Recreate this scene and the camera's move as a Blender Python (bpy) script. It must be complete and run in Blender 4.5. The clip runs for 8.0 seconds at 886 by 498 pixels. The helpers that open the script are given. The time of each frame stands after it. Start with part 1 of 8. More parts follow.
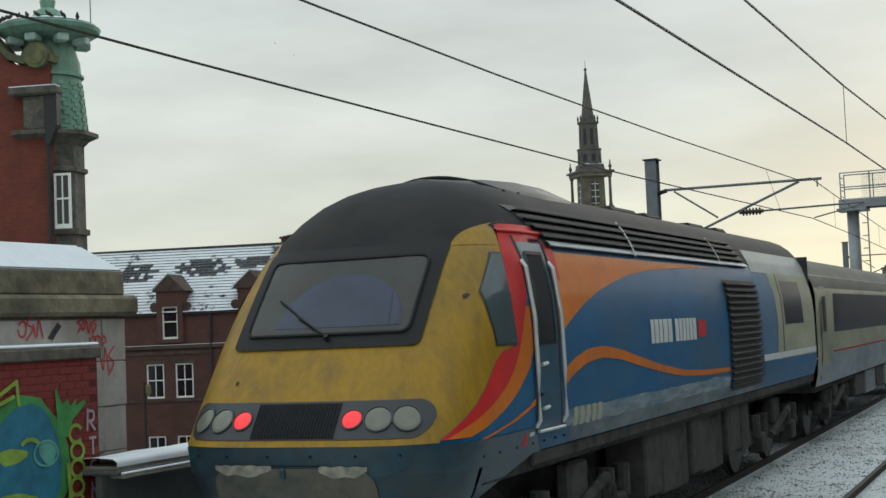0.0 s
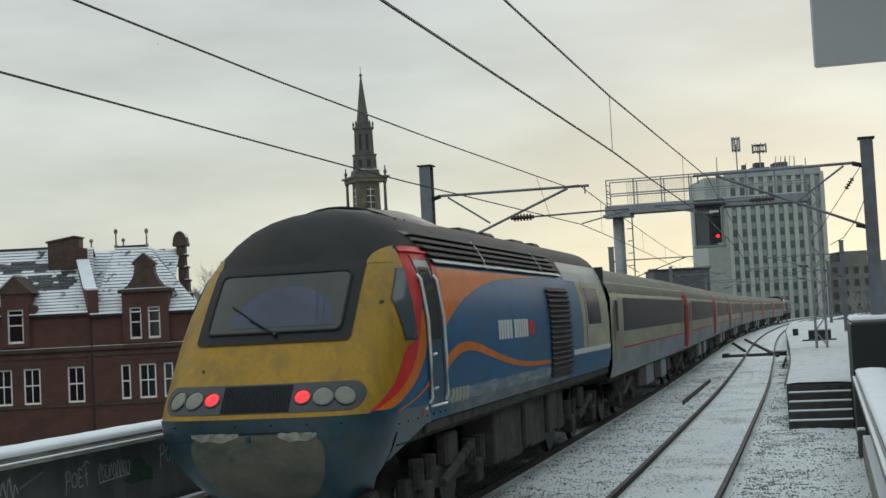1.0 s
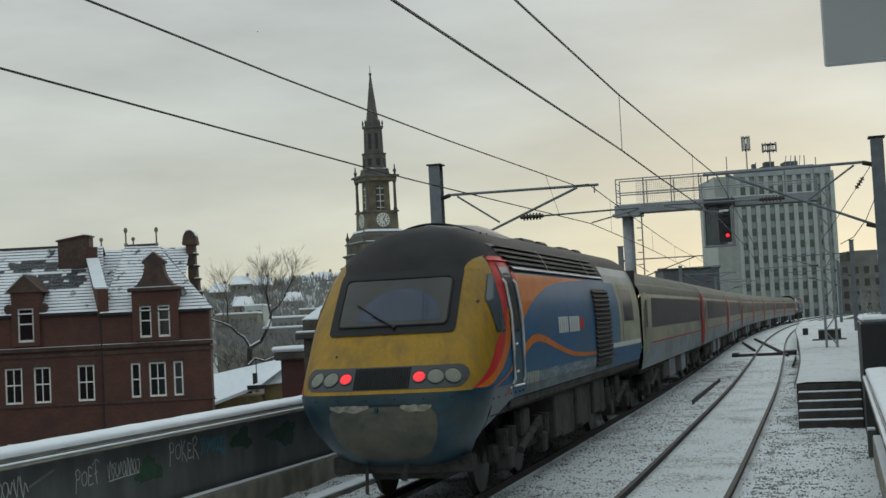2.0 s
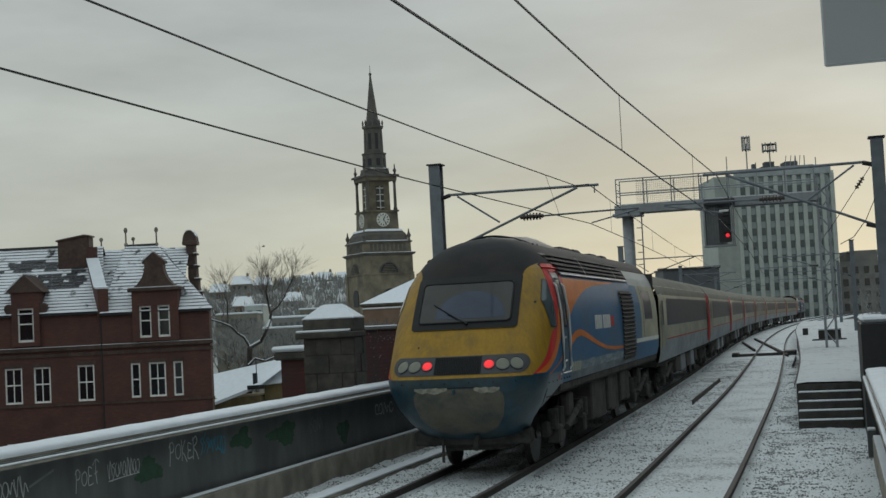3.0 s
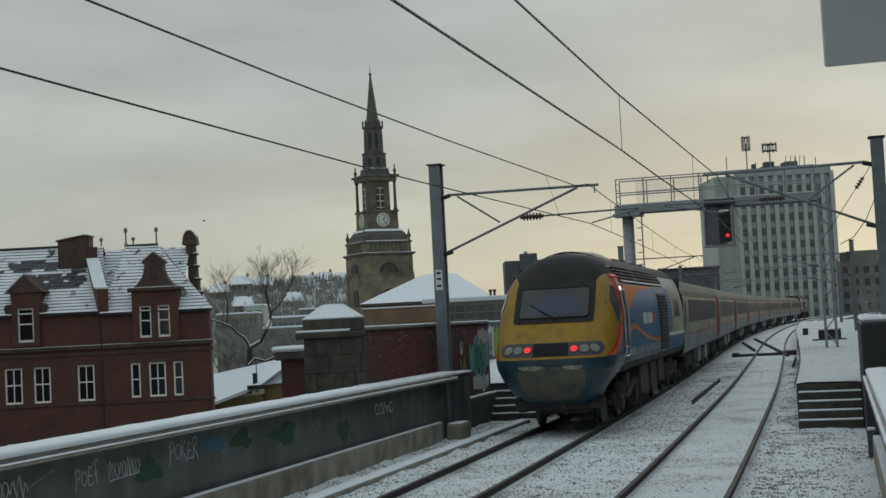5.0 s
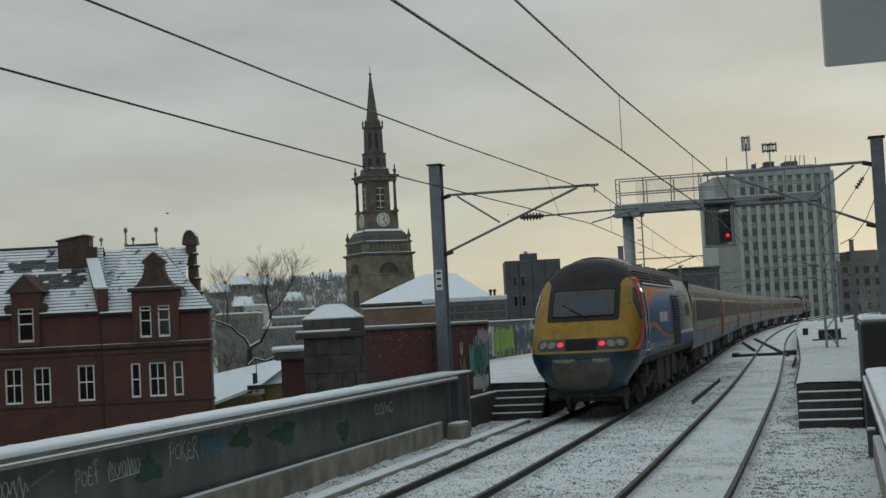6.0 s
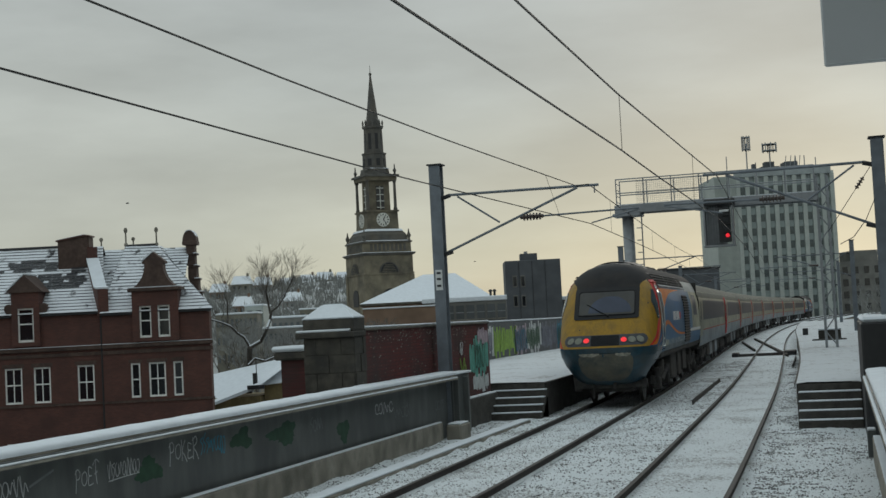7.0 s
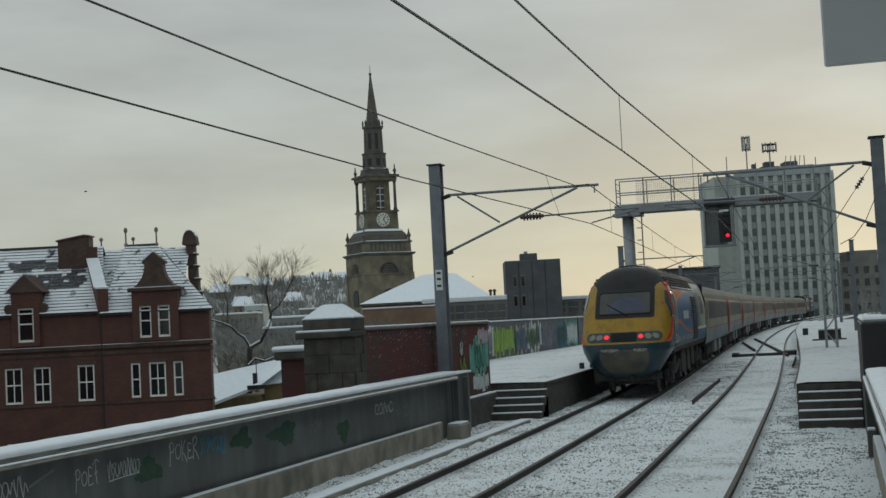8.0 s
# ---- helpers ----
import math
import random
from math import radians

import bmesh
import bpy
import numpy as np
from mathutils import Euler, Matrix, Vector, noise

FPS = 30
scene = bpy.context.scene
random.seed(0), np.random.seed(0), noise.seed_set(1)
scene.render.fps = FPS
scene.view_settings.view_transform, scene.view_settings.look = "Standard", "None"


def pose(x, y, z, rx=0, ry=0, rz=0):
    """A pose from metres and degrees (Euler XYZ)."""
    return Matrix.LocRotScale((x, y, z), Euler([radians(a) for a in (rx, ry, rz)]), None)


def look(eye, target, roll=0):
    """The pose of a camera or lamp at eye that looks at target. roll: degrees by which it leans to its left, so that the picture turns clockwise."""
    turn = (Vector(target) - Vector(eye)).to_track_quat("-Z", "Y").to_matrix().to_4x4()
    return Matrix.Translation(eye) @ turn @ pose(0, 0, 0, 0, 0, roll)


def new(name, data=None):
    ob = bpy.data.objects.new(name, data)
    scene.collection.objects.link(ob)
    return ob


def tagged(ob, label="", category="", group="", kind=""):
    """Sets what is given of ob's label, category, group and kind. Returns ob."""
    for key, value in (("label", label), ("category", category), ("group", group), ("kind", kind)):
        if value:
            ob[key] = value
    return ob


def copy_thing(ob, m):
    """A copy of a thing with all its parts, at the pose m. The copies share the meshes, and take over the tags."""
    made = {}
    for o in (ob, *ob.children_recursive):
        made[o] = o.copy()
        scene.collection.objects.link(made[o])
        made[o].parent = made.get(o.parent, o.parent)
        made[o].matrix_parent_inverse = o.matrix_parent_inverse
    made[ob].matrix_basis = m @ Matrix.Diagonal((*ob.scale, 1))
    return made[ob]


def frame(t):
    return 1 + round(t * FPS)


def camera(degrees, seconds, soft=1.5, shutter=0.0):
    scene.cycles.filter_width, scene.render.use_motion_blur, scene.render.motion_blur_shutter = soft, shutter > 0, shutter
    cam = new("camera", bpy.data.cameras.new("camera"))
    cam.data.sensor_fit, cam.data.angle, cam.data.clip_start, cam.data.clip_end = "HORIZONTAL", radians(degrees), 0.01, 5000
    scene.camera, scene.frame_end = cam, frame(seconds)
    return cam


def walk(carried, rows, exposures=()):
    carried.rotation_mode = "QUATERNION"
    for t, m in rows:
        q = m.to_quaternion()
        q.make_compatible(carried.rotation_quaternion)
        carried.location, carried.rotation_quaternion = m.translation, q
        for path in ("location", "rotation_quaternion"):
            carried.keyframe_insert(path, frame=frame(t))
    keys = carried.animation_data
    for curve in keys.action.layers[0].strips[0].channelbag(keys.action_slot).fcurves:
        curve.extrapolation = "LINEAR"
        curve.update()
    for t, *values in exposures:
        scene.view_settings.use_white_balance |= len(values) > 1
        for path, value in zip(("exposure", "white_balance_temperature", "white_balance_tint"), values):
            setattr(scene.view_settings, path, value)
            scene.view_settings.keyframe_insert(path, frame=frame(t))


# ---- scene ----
# ---------- camera ----------
EYE = (0.0, 0.0, 2.523)
cam = camera(35.42, 8.0)


def aim(yaw, pitch, roll):
    """Pose of the camera at its stand, from yaw to the left, pitch upwards and roll."""
    return Matrix.Translation(EYE) @ pose(0, 0, 0, 0, 0, yaw) @ pose(0, 0, 0, 90 + pitch) @ pose(0, 0, 0, 0, 0, roll)


YAW, PITCH, ROLL = 15.75, 3.052, -2.9
PAN = ((0.0, 8.88, 0.25, 0.44), (0.1, 7.58, 0.23, 0.36), (0.2, 6.13, 0.21, 0.28), (0.3, 4.94, 0.18, 0.21), (0.4, 3.96, 0.16, 0.15),
       (0.5, 3.07, 0.14, 0.11), (0.6, 2.36, 0.12, 0.07), (0.7, 1.63, 0.09, 0.03), (0.8, 0.62, 0.06, -0.02), (0.9, 0.02, 0.03, -0.05),
       (1.0, -0.39, 0.02, -0.07), (1.1, -0.2, 0.02, -0.07), (1.2, -0.09, 0.01, -0.06), (1.5, -0.035, 0.0, -0.03), (2.0, 0, 0, 0), (8.0, 0, 0, 0))
walk(cam, [(t, aim(YAW + a, PITCH + b, ROLL + c)) for t, a, b, c in PAN],
     exposures=[(0.0, 0.52), (0.5, 0.53), (1.0, 0.42), (1.5, 0.38), (2.2, 0.14), (3.0, -0.03), (4.0, -0.08), (8.0, -0.03)])

# ---------- sky and light ----------
world = bpy.data.worlds.new("overcast_sky")
scene.world = world
world.use_nodes = True
wn, wl = world.node_tree.nodes, world.node_tree.links
wn.clear()
SUN_EL, SUN_AZ = radians(12), radians(-1)


def wnode(kind, **kw):
    n = wn.new(kind)
    for key, val in kw.items():
        n.inputs[key].default_value = val
    return n


w_out = wnode("ShaderNodeOutputWorld")
w_bg = wnode("ShaderNodeBackground", Strength=1.0)
w_sky = wnode("ShaderNodeTexSky")
w_sky.sky_type, w_sky.sun_disc, w_sky.sun_elevation, w_sky.sun_rotation = "NISHITA", False, SUN_EL, SUN_AZ
w_skydim = wnode("ShaderNodeVectorMath")
w_skydim.operation = "SCALE"
w_skydim.inputs["Scale"].default_value = 0.05
w_co = wnode("ShaderNodeTexCoord")
w_sep = wnode("ShaderNodeSeparateXYZ")
w_ramp = wnode("ShaderNodeValToRGB")
els = w_ramp.color_ramp.elements
els[0].position, els[0].color = 0.0, (0.50, 0.53, 0.44, 1)
els[1].position, els[1].color = 0.32, (0.375, 0.42, 0.435, 1)
for p_, c_ in ((0.05, (0.50, 0.535, 0.455, 1)), (0.10, (0.475, 0.51, 0.462, 1)), (0.17, (0.415, 0.468, 0.466, 1))):
    e_ = els.new(p_)
    e_.color = c_
# cooler, plainer cloud away from the sun's side
w_ramp2 = wnode("ShaderNodeValToRGB")
el2 = w_ramp2.color_ramp.elements
el2[0].position, el2[0].color = 0.0, (0.50, 0.525, 0.455, 1)
el2[1].position, el2[1].color = 0.32, (0.445, 0.49, 0.495, 1)
e_ = el2.new(0.75)
e_.color = (0.80, 0.92, 0.96, 1)
e_ = els.new(0.75)
e_.color = (0.80, 0.92, 0.96, 1)
e_ = el2.new(0.12)
e_.color = (0.49, 0.52, 0.48, 1)
w_dot = wnode("ShaderNodeVectorMath")
w_dot.operation = "DOT_PRODUCT"
w_dot.inputs[1].default_value = (math.sin(SUN_AZ), math.cos(SUN_AZ), 0)
w_side = wnode("ShaderNodeMapRange")
w_side.interpolation_type = "SMOOTHSTEP"
for key, val in (("From Min", 0.85), ("From Max", 1.0)):
    w_side.inputs[key].default_value = val
w_warm = wnode("ShaderNodeMix")
w_warm.data_type = "RGBA"
w_map = wnode("ShaderNodeMapping", Scale=(1.8, 1.8, 6.5), Rotation=(0.03, 0.0, 0.4))
w_noise = wnode("ShaderNodeTexNoise", Scale=2.2, Detail=6.0, Roughness=0.52)
w_cl = wnode("ShaderNodeMapRange")
for key, val in (("From Min", 0.32), ("From Max", 0.70), ("To Min", 0.84), ("To Max", 1.16)):
    w_cl.inputs[key].default_value = val
w_mul = wnode("ShaderNodeVectorMath")
w_mul.operation = "SCALE"
w_mix = wnode("ShaderNodeMix")
w_mix.data_type = "RGBA"
w_mix.inputs["Factor"].default_value = 0.90
wl.new(w_co.outputs["Generated"], w_sep.inputs[0])
wl.new(w_sep.outputs["Z"], w_ramp.inputs[0])
wl.new(w_co.outputs["Generated"], w_map.inputs["Vector"])
wl.new(w_map.outputs[0], w_noise.inputs["Vector"])
wl.new(w_noise.outputs["Fac"], w_cl.inputs["Value"])
wl.new(w_sep.outputs["Z"], w_ramp2.inputs[0])
wl.new(w_co.outputs["Generated"], w_dot.inputs[0])
wl.new(w_dot.outputs["Value"], w_side.inputs["Value"])
wl.new(w_side.outputs[0], w_warm.inputs["Factor"])
wl.new(w_ramp2.outputs[0], w_warm.inputs["A"])
wl.new(w_ramp.outputs[0], w_warm.inputs["B"])
wl.new(w_warm.outputs["Result"], w_mul.inputs[0])
wl.new(w_cl.outputs[0], w_mul.inputs["Scale"])
wl.new(w_sky.outputs[0], w_skydim.inputs[0])
wl.new(w_skydim.outputs[0], w_mix.inputs["A"])
wl.new(w_mul.outputs[0], w_mix.inputs["B"])
wl.new(w_mix.outputs["Result"], w_bg.inputs["Color"])
wl.new(w_bg.outputs[0], w_out.inputs[0])

sun = new("sun", bpy.data.lights.new("sun", "SUN"))
sun.data.energy, sun.data.angle, sun.data.color = 0.5, radians(30), (1.0, 0.93, 0.82)
sun.matrix_world = look((0, 0, 50), (-50 * math.sin(SUN_AZ) * math.cos(SUN_EL), -50 * math.cos(SUN_AZ) * math.cos(SUN_EL), 50 - 50 * math.sin(SUN_EL)))
# ---------- materials ----------


def mat(name, color, rough=0.6, metal=0.0, var=0.15, scale=6.0, dirt=None, dirt_amt=0.0, dirt_scale=1.2, bump=0.0, bump_scale=40.0,
        stretch=(1, 1, 1), emit=None, power=0.0, spec=0.5, coat=0.0):
    """Node material: colour with fine and coarse variation, stains of a second colour, relief."""
    m = bpy.data.materials.new(name)
    m.use_nodes = True
    nt = m.node_tree
    n, l = nt.nodes, nt.links
    b = n["Principled BSDF"]
    b.inputs["Roughness"].default_value, b.inputs["Metallic"].default_value = rough, metal
    b.inputs["Specular IOR Level"].default_value = spec
    b.inputs["Coat Weight"].default_value = coat
    co = n.new("ShaderNodeTexCoord")
    mp = n.new("ShaderNodeMapping")
    mp.inputs["Scale"].default_value = stretch
    l.new(co.outputs["Object"], mp.inputs["Vector"])
    fine = n.new("ShaderNodeTexNoise")
    fine.inputs["Scale"].default_value, fine.inputs["Detail"].default_value = scale, 8.0
    l.new(mp.outputs[0], fine.inputs["Vector"])
    rng = n.new("ShaderNodeMapRange")
    for key, val in (("From Min", 0.3), ("From Max", 0.7), ("To Min", 1 - var), ("To Max", 1 + var)):
        rng.inputs[key].default_value = val
    l.new(fine.outputs["Fac"], rng.inputs["Value"])
    mul = n.new("ShaderNodeVectorMath")
    mul.operation = "SCALE"
    mul.inputs[0].default_value = color[:3]
    l.new(rng.outputs[0], mul.inputs["Scale"])
    last = mul.outputs[0]
    if dirt is not None:
        coarse = n.new("ShaderNodeTexNoise")
        coarse.inputs["Scale"].default_value, coarse.inputs["Detail"].default_value = dirt_scale, 9.0
        coarse.inputs["Roughness"].default_value = 0.62
        l.new(mp.outputs[0], coarse.inputs["Vector"])
        r2 = n.new("ShaderNodeMapRange")
        for key, val in (("From Min", 0.42), ("From Max", 0.66), ("To Min", 0.0), ("To Max", dirt_amt)):
            r2.inputs[key].default_value = val
        l.new(coarse.outputs["Fac"], r2.inputs["Value"])
        mx = n.new("ShaderNodeMix")
        mx.data_type = "RGBA"
        l.new(r2.outputs[0], mx.inputs["Factor"])
        l.new(last, mx.inputs["A"])
        mx.inputs["B"].default_value = (*dirt[:3], 1)
        last = mx.outputs["Result"]
    l.new(last, b.inputs["Base Color"])
    if bump:
        bn = n.new("ShaderNodeTexNoise")
        bn.inputs["Scale"].default_value, bn.inputs["Detail"].default_value = bump_scale, 6.0
        l.new(co.outputs["Object"], bn.inputs["Vector"])
        bp = n.new("ShaderNodeBump")
        bp.inputs["Strength"].default_value, bp.inputs["Distance"].default_value = bump, 0.03
        l.new(bn.outputs["Fac"], bp.inputs["Height"])
        l.new(bp.outputs[0], b.inputs["Normal"])
    if emit:
        b.inputs["Emission Color"].default_value, b.inputs["Emission Strength"].default_value = (*emit, 1), power
    return m


def brick_mat(name, c1, c2, mortar, course=0.075, length=0.225, joint=0.010, soot=(0.05, 0.03, 0.025), soot_amt=0.5, axis="XZ"):
    """Brickwork laid in courses on a wall of the XZ or YZ plane."""
    m = bpy.data.materials.new(name)
    m.use_nodes = True
    n, l = m.node_tree.nodes, m.node_tree.links
    b = n["Principled BSDF"]
    b.inputs["Roughness"].default_value = 0.88
    co, sep, com = n.new("ShaderNodeTexCoord"), n.new("ShaderNodeSeparateXYZ"), n.new("ShaderNodeCombineXYZ")
    l.new(co.outputs["Object"], sep.inputs[0])
    l.new(sep.outputs[axis[0]], com.inputs["X"])
    l.new(sep.outputs["Z"], com.inputs["Y"])
    br = n.new("ShaderNodeTexBrick")
    br.inputs["Scale"].default_value = 1.0
    br.inputs["Brick Width"].default_value, br.inputs["Row Height"].default_value = length, course
    br.inputs["Mortar Size"].default_value = joint
    br.inputs["Color1"].default_value, br.inputs["Color2"].default_value, br.inputs["Mortar"].default_value = (*c1, 1), (*c2, 1), (*mortar, 1)
    l.new(com.outputs[0], br.inputs["Vector"])
    ns = n.new("ShaderNodeTexNoise")
    ns.inputs["Scale"].default_value, ns.inputs["Detail"].default_value = 0.9, 9.0
    l.new(co.outputs["Object"], ns.inputs["Vector"])
    r = n.new("ShaderNodeMapRange")
    for key, val in (("From Min", 0.4), ("From Max", 0.7), ("To Min", 0.0), ("To Max", soot_amt)):
        r.inputs[key].default_value = val
    l.new(ns.outputs["Fac"], r.inputs["Value"])
    mx = n.new("ShaderNodeMix")
    mx.data_type = "RGBA"
    mx.inputs["B"].default_value = (*soot, 1)
    l.new(r.outputs[0], mx.inputs["Factor"])
    l.new(br.outputs["Color"], mx.inputs["A"])
    l.new(mx.outputs["Result"], b.inputs["Base Color"])
    bp = n.new("ShaderNodeBump")
    bp.inputs["Strength"].default_value, bp.inputs["Distance"].default_value = 0.5, 0.01
    l.new(br.outputs["Fac"], bp.inputs["Height"])
    bp.invert = True
    l.new(bp.outputs[0], b.inputs["Normal"])
    return m


def snow_ground_mat(name, snow, stone, cover=0.5, scale=9.0):
    """Trodden snow with dark ballast showing through in specks."""
    m = bpy.data.materials.new(name)
    m.use_nodes = True
    n, l = m.node_tree.nodes, m.node_tree.links
    b = n["Principled BSDF"]
    b.inputs["Roughness"].default_value = 0.85
    co = n.new("ShaderNodeTexCoord")
    a, c, v = n.new("ShaderNodeTexNoise"), n.new("ShaderNodeTexNoise"), n.new("ShaderNodeTexVoronoi")
    a.inputs["Scale"].default_value, a.inputs["Detail"].default_value, a.inputs["Roughness"].default_value = scale, 10.0, 0.7
    c.inputs["Scale"].default_value, c.inputs["Detail"].default_value = 0.55, 4.0
    v.inputs["Scale"].default_value = 16.0
    for t in (a, c, v):
        l.new(co.outputs["Object"], t.inputs["Vector"])
    add = n.new("ShaderNodeMath")
    add.operation = "MULTIPLY_ADD"
    l.new(c.outputs["Fac"], add.inputs[0])
    add.inputs[1].default_value = 0.45
    l.new(a.outputs["Fac"], add.inputs[2])
    r = n.new("ShaderNodeMapRange")
    for key, val in (("From Min", cover), ("From Max", cover + 0.07), ("To Min", 0.0), ("To Max", 1.0)):
        r.inputs[key].default_value = val
    l.new(add.outputs[0], r.inputs["Value"])
    var = n.new("ShaderNodeMix")
    var.data_type = "RGBA"
    var.inputs["A"].default_value = (*stone, 1)
    var.inputs["B"].default_value = (stone[0] * 2.6, stone[1] * 2.5, stone[2] * 2.4, 1)
    l.new(v.outputs["Distance"], var.inputs["Factor"])
    mx = n.new("ShaderNodeMix")
    mx.data_type = "RGBA"
    l.new(r.outputs[0], mx.inputs["Factor"])
    mx.inputs["A"].default_value = (*snow, 1)
    l.new(var.outputs["Result"], mx.inputs["B"])
    l.new(mx.outputs["Result"], b.inputs["Base Color"])
    bp = n.new("ShaderNodeBump")
    bp.inputs["Strength"].default_value, bp.inputs["Distance"].default_value = 0.8, 0.05
    l.new(a.outputs["Fac"], bp.inputs["Height"])
    l.new(bp.outputs[0], b.inputs["Normal"])
    return m


SNOW = mat("snow", (0.66, 0.70, 0.73), 0.8, var=0.05, scale=3, bump=0.35, bump_scale=9)
BALLAST = snow_ground_mat("snowy_ballast", (0.68, 0.72, 0.73), (0.12, 0.122, 0.12), 0.775, 20.0)
PLATFORM_SNOW = snow_ground_mat("trodden_platform_snow", (0.53, 0.56, 0.575), (0.15, 0.152, 0.152), 0.785, 4.0)
LOW_GROUND = snow_ground_mat("snowy_ground", (0.5, 0.52, 0.54), (0.05, 0.055, 0.045), 0.70, 0.25)
RAIL = mat("rail_steel", (0.062, 0.055, 0.051), 0.85, 0.0, 0.3, 20, spec=0.15)
RAIL_TOP = mat("rusty_rail_head", (0.078, 0.072, 0.067), 0.8, 0.0, 0.15, 10, spec=0.12)
GIRDER = mat("dark_green_grey_paint", (0.108, 0.116, 0.110), 0.5, 0.1, 0.25, 3, dirt=(0.045, 0.05, 0.05), dirt_amt=0.7, dirt_scale=0.9, stretch=(1, 1, 0.35))
STONE = mat("sooty_sandstone", (0.125, 0.115, 0.09), 0.9, var=0.3, scale=7, dirt=(0.042, 0.040, 0.035), dirt_amt=0.85, dirt_scale=1.5, bump=0.5, bump_scale=18)
STONE_LIGHT = mat("weathered_concrete", (0.27, 0.25, 0.205), 0.9, var=0.2, scale=8, dirt=(0.07, 0.065, 0.05), dirt_amt=0.7, dirt_scale=2.0, bump=0.3, bump_scale=30)
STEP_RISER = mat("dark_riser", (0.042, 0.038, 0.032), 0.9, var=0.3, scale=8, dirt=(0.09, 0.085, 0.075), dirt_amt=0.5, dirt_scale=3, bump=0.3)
RED_WALL = brick_mat("red_painted_brick", (0.17, 0.016, 0.013), (0.115, 0.013, 0.011), (0.08, 0.012, 0.010), 0.0755, 0.225, 0.008, (0.03, 0.018, 0.016), 0.75, "YZ")
FAR_RED = brick_mat("sooty_maroon_brick", (0.115, 0.017, 0.014), (0.080, 0.013, 0.011), (0.062, 0.015, 0.013), 0.0755, 0.225, 0.008, (0.035, 0.026, 0.024), 0.8, "YZ")
GALV = mat("galvanised_steel", (0.27, 0.285, 0.295), 0.55, 0.25, 0.12, 5, dirt=(0.18, 0.187, 0.195), dirt_amt=0.6, dirt_scale=1.2)
MAST_GREY = mat("mast_grey_steel", (0.15, 0.17, 0.19), 0.6, 0.1, 0.2, 4, dirt=(0.10, 0.112, 0.125), dirt_amt=0.6)
PIER_STONE = mat("blackened_stone", (0.058, 0.052, 0.041), 0.9, var=0.35, scale=5, dirt=(0.028, 0.027, 0.024), dirt_amt=0.85, dirt_scale=1.8, bump=0.6, bump_scale=14)
WIRE = mat("wire_copper_dark", (0.03, 0.03, 0.03), 0.5, 0.6, 0.1)
INSUL = mat("brown_insulator", (0.045, 0.028, 0.022), 0.3, 0.0, 0.2)
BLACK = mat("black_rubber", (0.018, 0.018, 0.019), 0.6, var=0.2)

# ---------- builders ----------


def part(name, bm, material, parent=None, label="", smooth=False):
    """Links a bmesh as one mesh object, under its thing or part where one is given."""
    me = bpy.data.meshes.new(name)
    bmesh.ops.recalc_face_normals(bm, faces=bm.faces)
    bm.to_mesh(me)
    bm.free()
    for f_ in me.polygons:
        f_.use_smooth = smooth
    for m_ in (material if isinstance(material, (list, tuple)) else (material,)):
        me.materials.append(m_)
    ob = new(name, me)
    if parent is not None:
        ob.parent = parent
    if label:
        ob["label"] = label
    return ob


def thing(name, m, label, category, group="", kind=""):
    ob = new(name)
    ob.matrix_basis = m
    return tagged(ob, label, category, group, kind)


def box(bm, x0, x1, y0, y1, z0, z1, bevel=0.0, taper=0.0, m=None):
    vs = [bm.verts.new((x, y, z)) for z, k in ((z0, 0.0), (z1, taper)) for x, y in ((x0 + k, y0 + k), (x1 - k, y0 + k), (x1 - k, y1 - k), (x0 + k, y1 - k))]
    if m is not None:
        for v in vs:
            v.co = m @ v.co
    fs = [bm.faces.new([vs[i] for i in q]) for q in ((3, 2, 1, 0), (4, 5, 6, 7), (0, 1, 5, 4), (1, 2, 6, 5), (2, 3, 7, 6), (3, 0, 4, 7))]
    if bevel:
        es = {e for f_ in fs for e in f_.edges}
        bmesh.ops.bevel(bm, geom=list(es), offset=bevel, segments=1, affect="EDGES")
    return bm


def a_box(*a, **k):
    return box(bmesh.new(), *a, **k)


def rod(bm, p, q, r, n=8, r2=None):
    """A round bar from p to q."""
    p, q = Vector(p), Vector(q)
    d = q - p
    m = Matrix.Translation((p + q) / 2) @ d.to_track_quat("Z", "Y").to_matrix().to_4x4()
    bmesh.ops.create_cone(bm, cap_ends=True, segments=n, radius1=r, radius2=r if r2 is None else r2, depth=d.length, matrix=m)
    return bm


def sweep(bm, pts, r, n=6):
    """One bent tube through points."""
    pts = [Vector(p) for p in pts]
    prev = None
    for i, p in enumerate(pts):
        d = (pts[min(i + 1, len(pts) - 1)] - pts[max(i - 1, 0)]).normalized()
        q = d.to_track_quat("Z", "Y")
        ring = [bm.verts.new(p + q @ Vector((r * math.cos(2 * math.pi * k / n), r * math.sin(2 * math.pi * k / n), 0))) for k in range(n)]
        if prev:
            for k in range(n):
                bm.faces.new((prev[k], prev[(k + 1) % n], ring[(k + 1) % n], ring[k]))
        else:
            bm.faces.new(ring[::-1])
        prev = ring
    bm.faces.new(prev)
    return bm


def prism(bm, outline, y0, y1, m=None):
    """Solid from an outline in the XZ plane, between two depths."""
    a = [bm.verts.new((x, y0, z)) for x, z in outline]
    b = [bm.verts.new((x, y1, z)) for x, z in outline]
    if m is not None:
        for v in a + b:
            v.co = m @ v.co
    bm.faces.new(a)
    bm.faces.new(b[::-1])
    k = len(outline)
    for i in range(k):
        bm.faces.new((a[i], b[i], b[(i + 1) % k], a[(i + 1) % k]))
    return bm


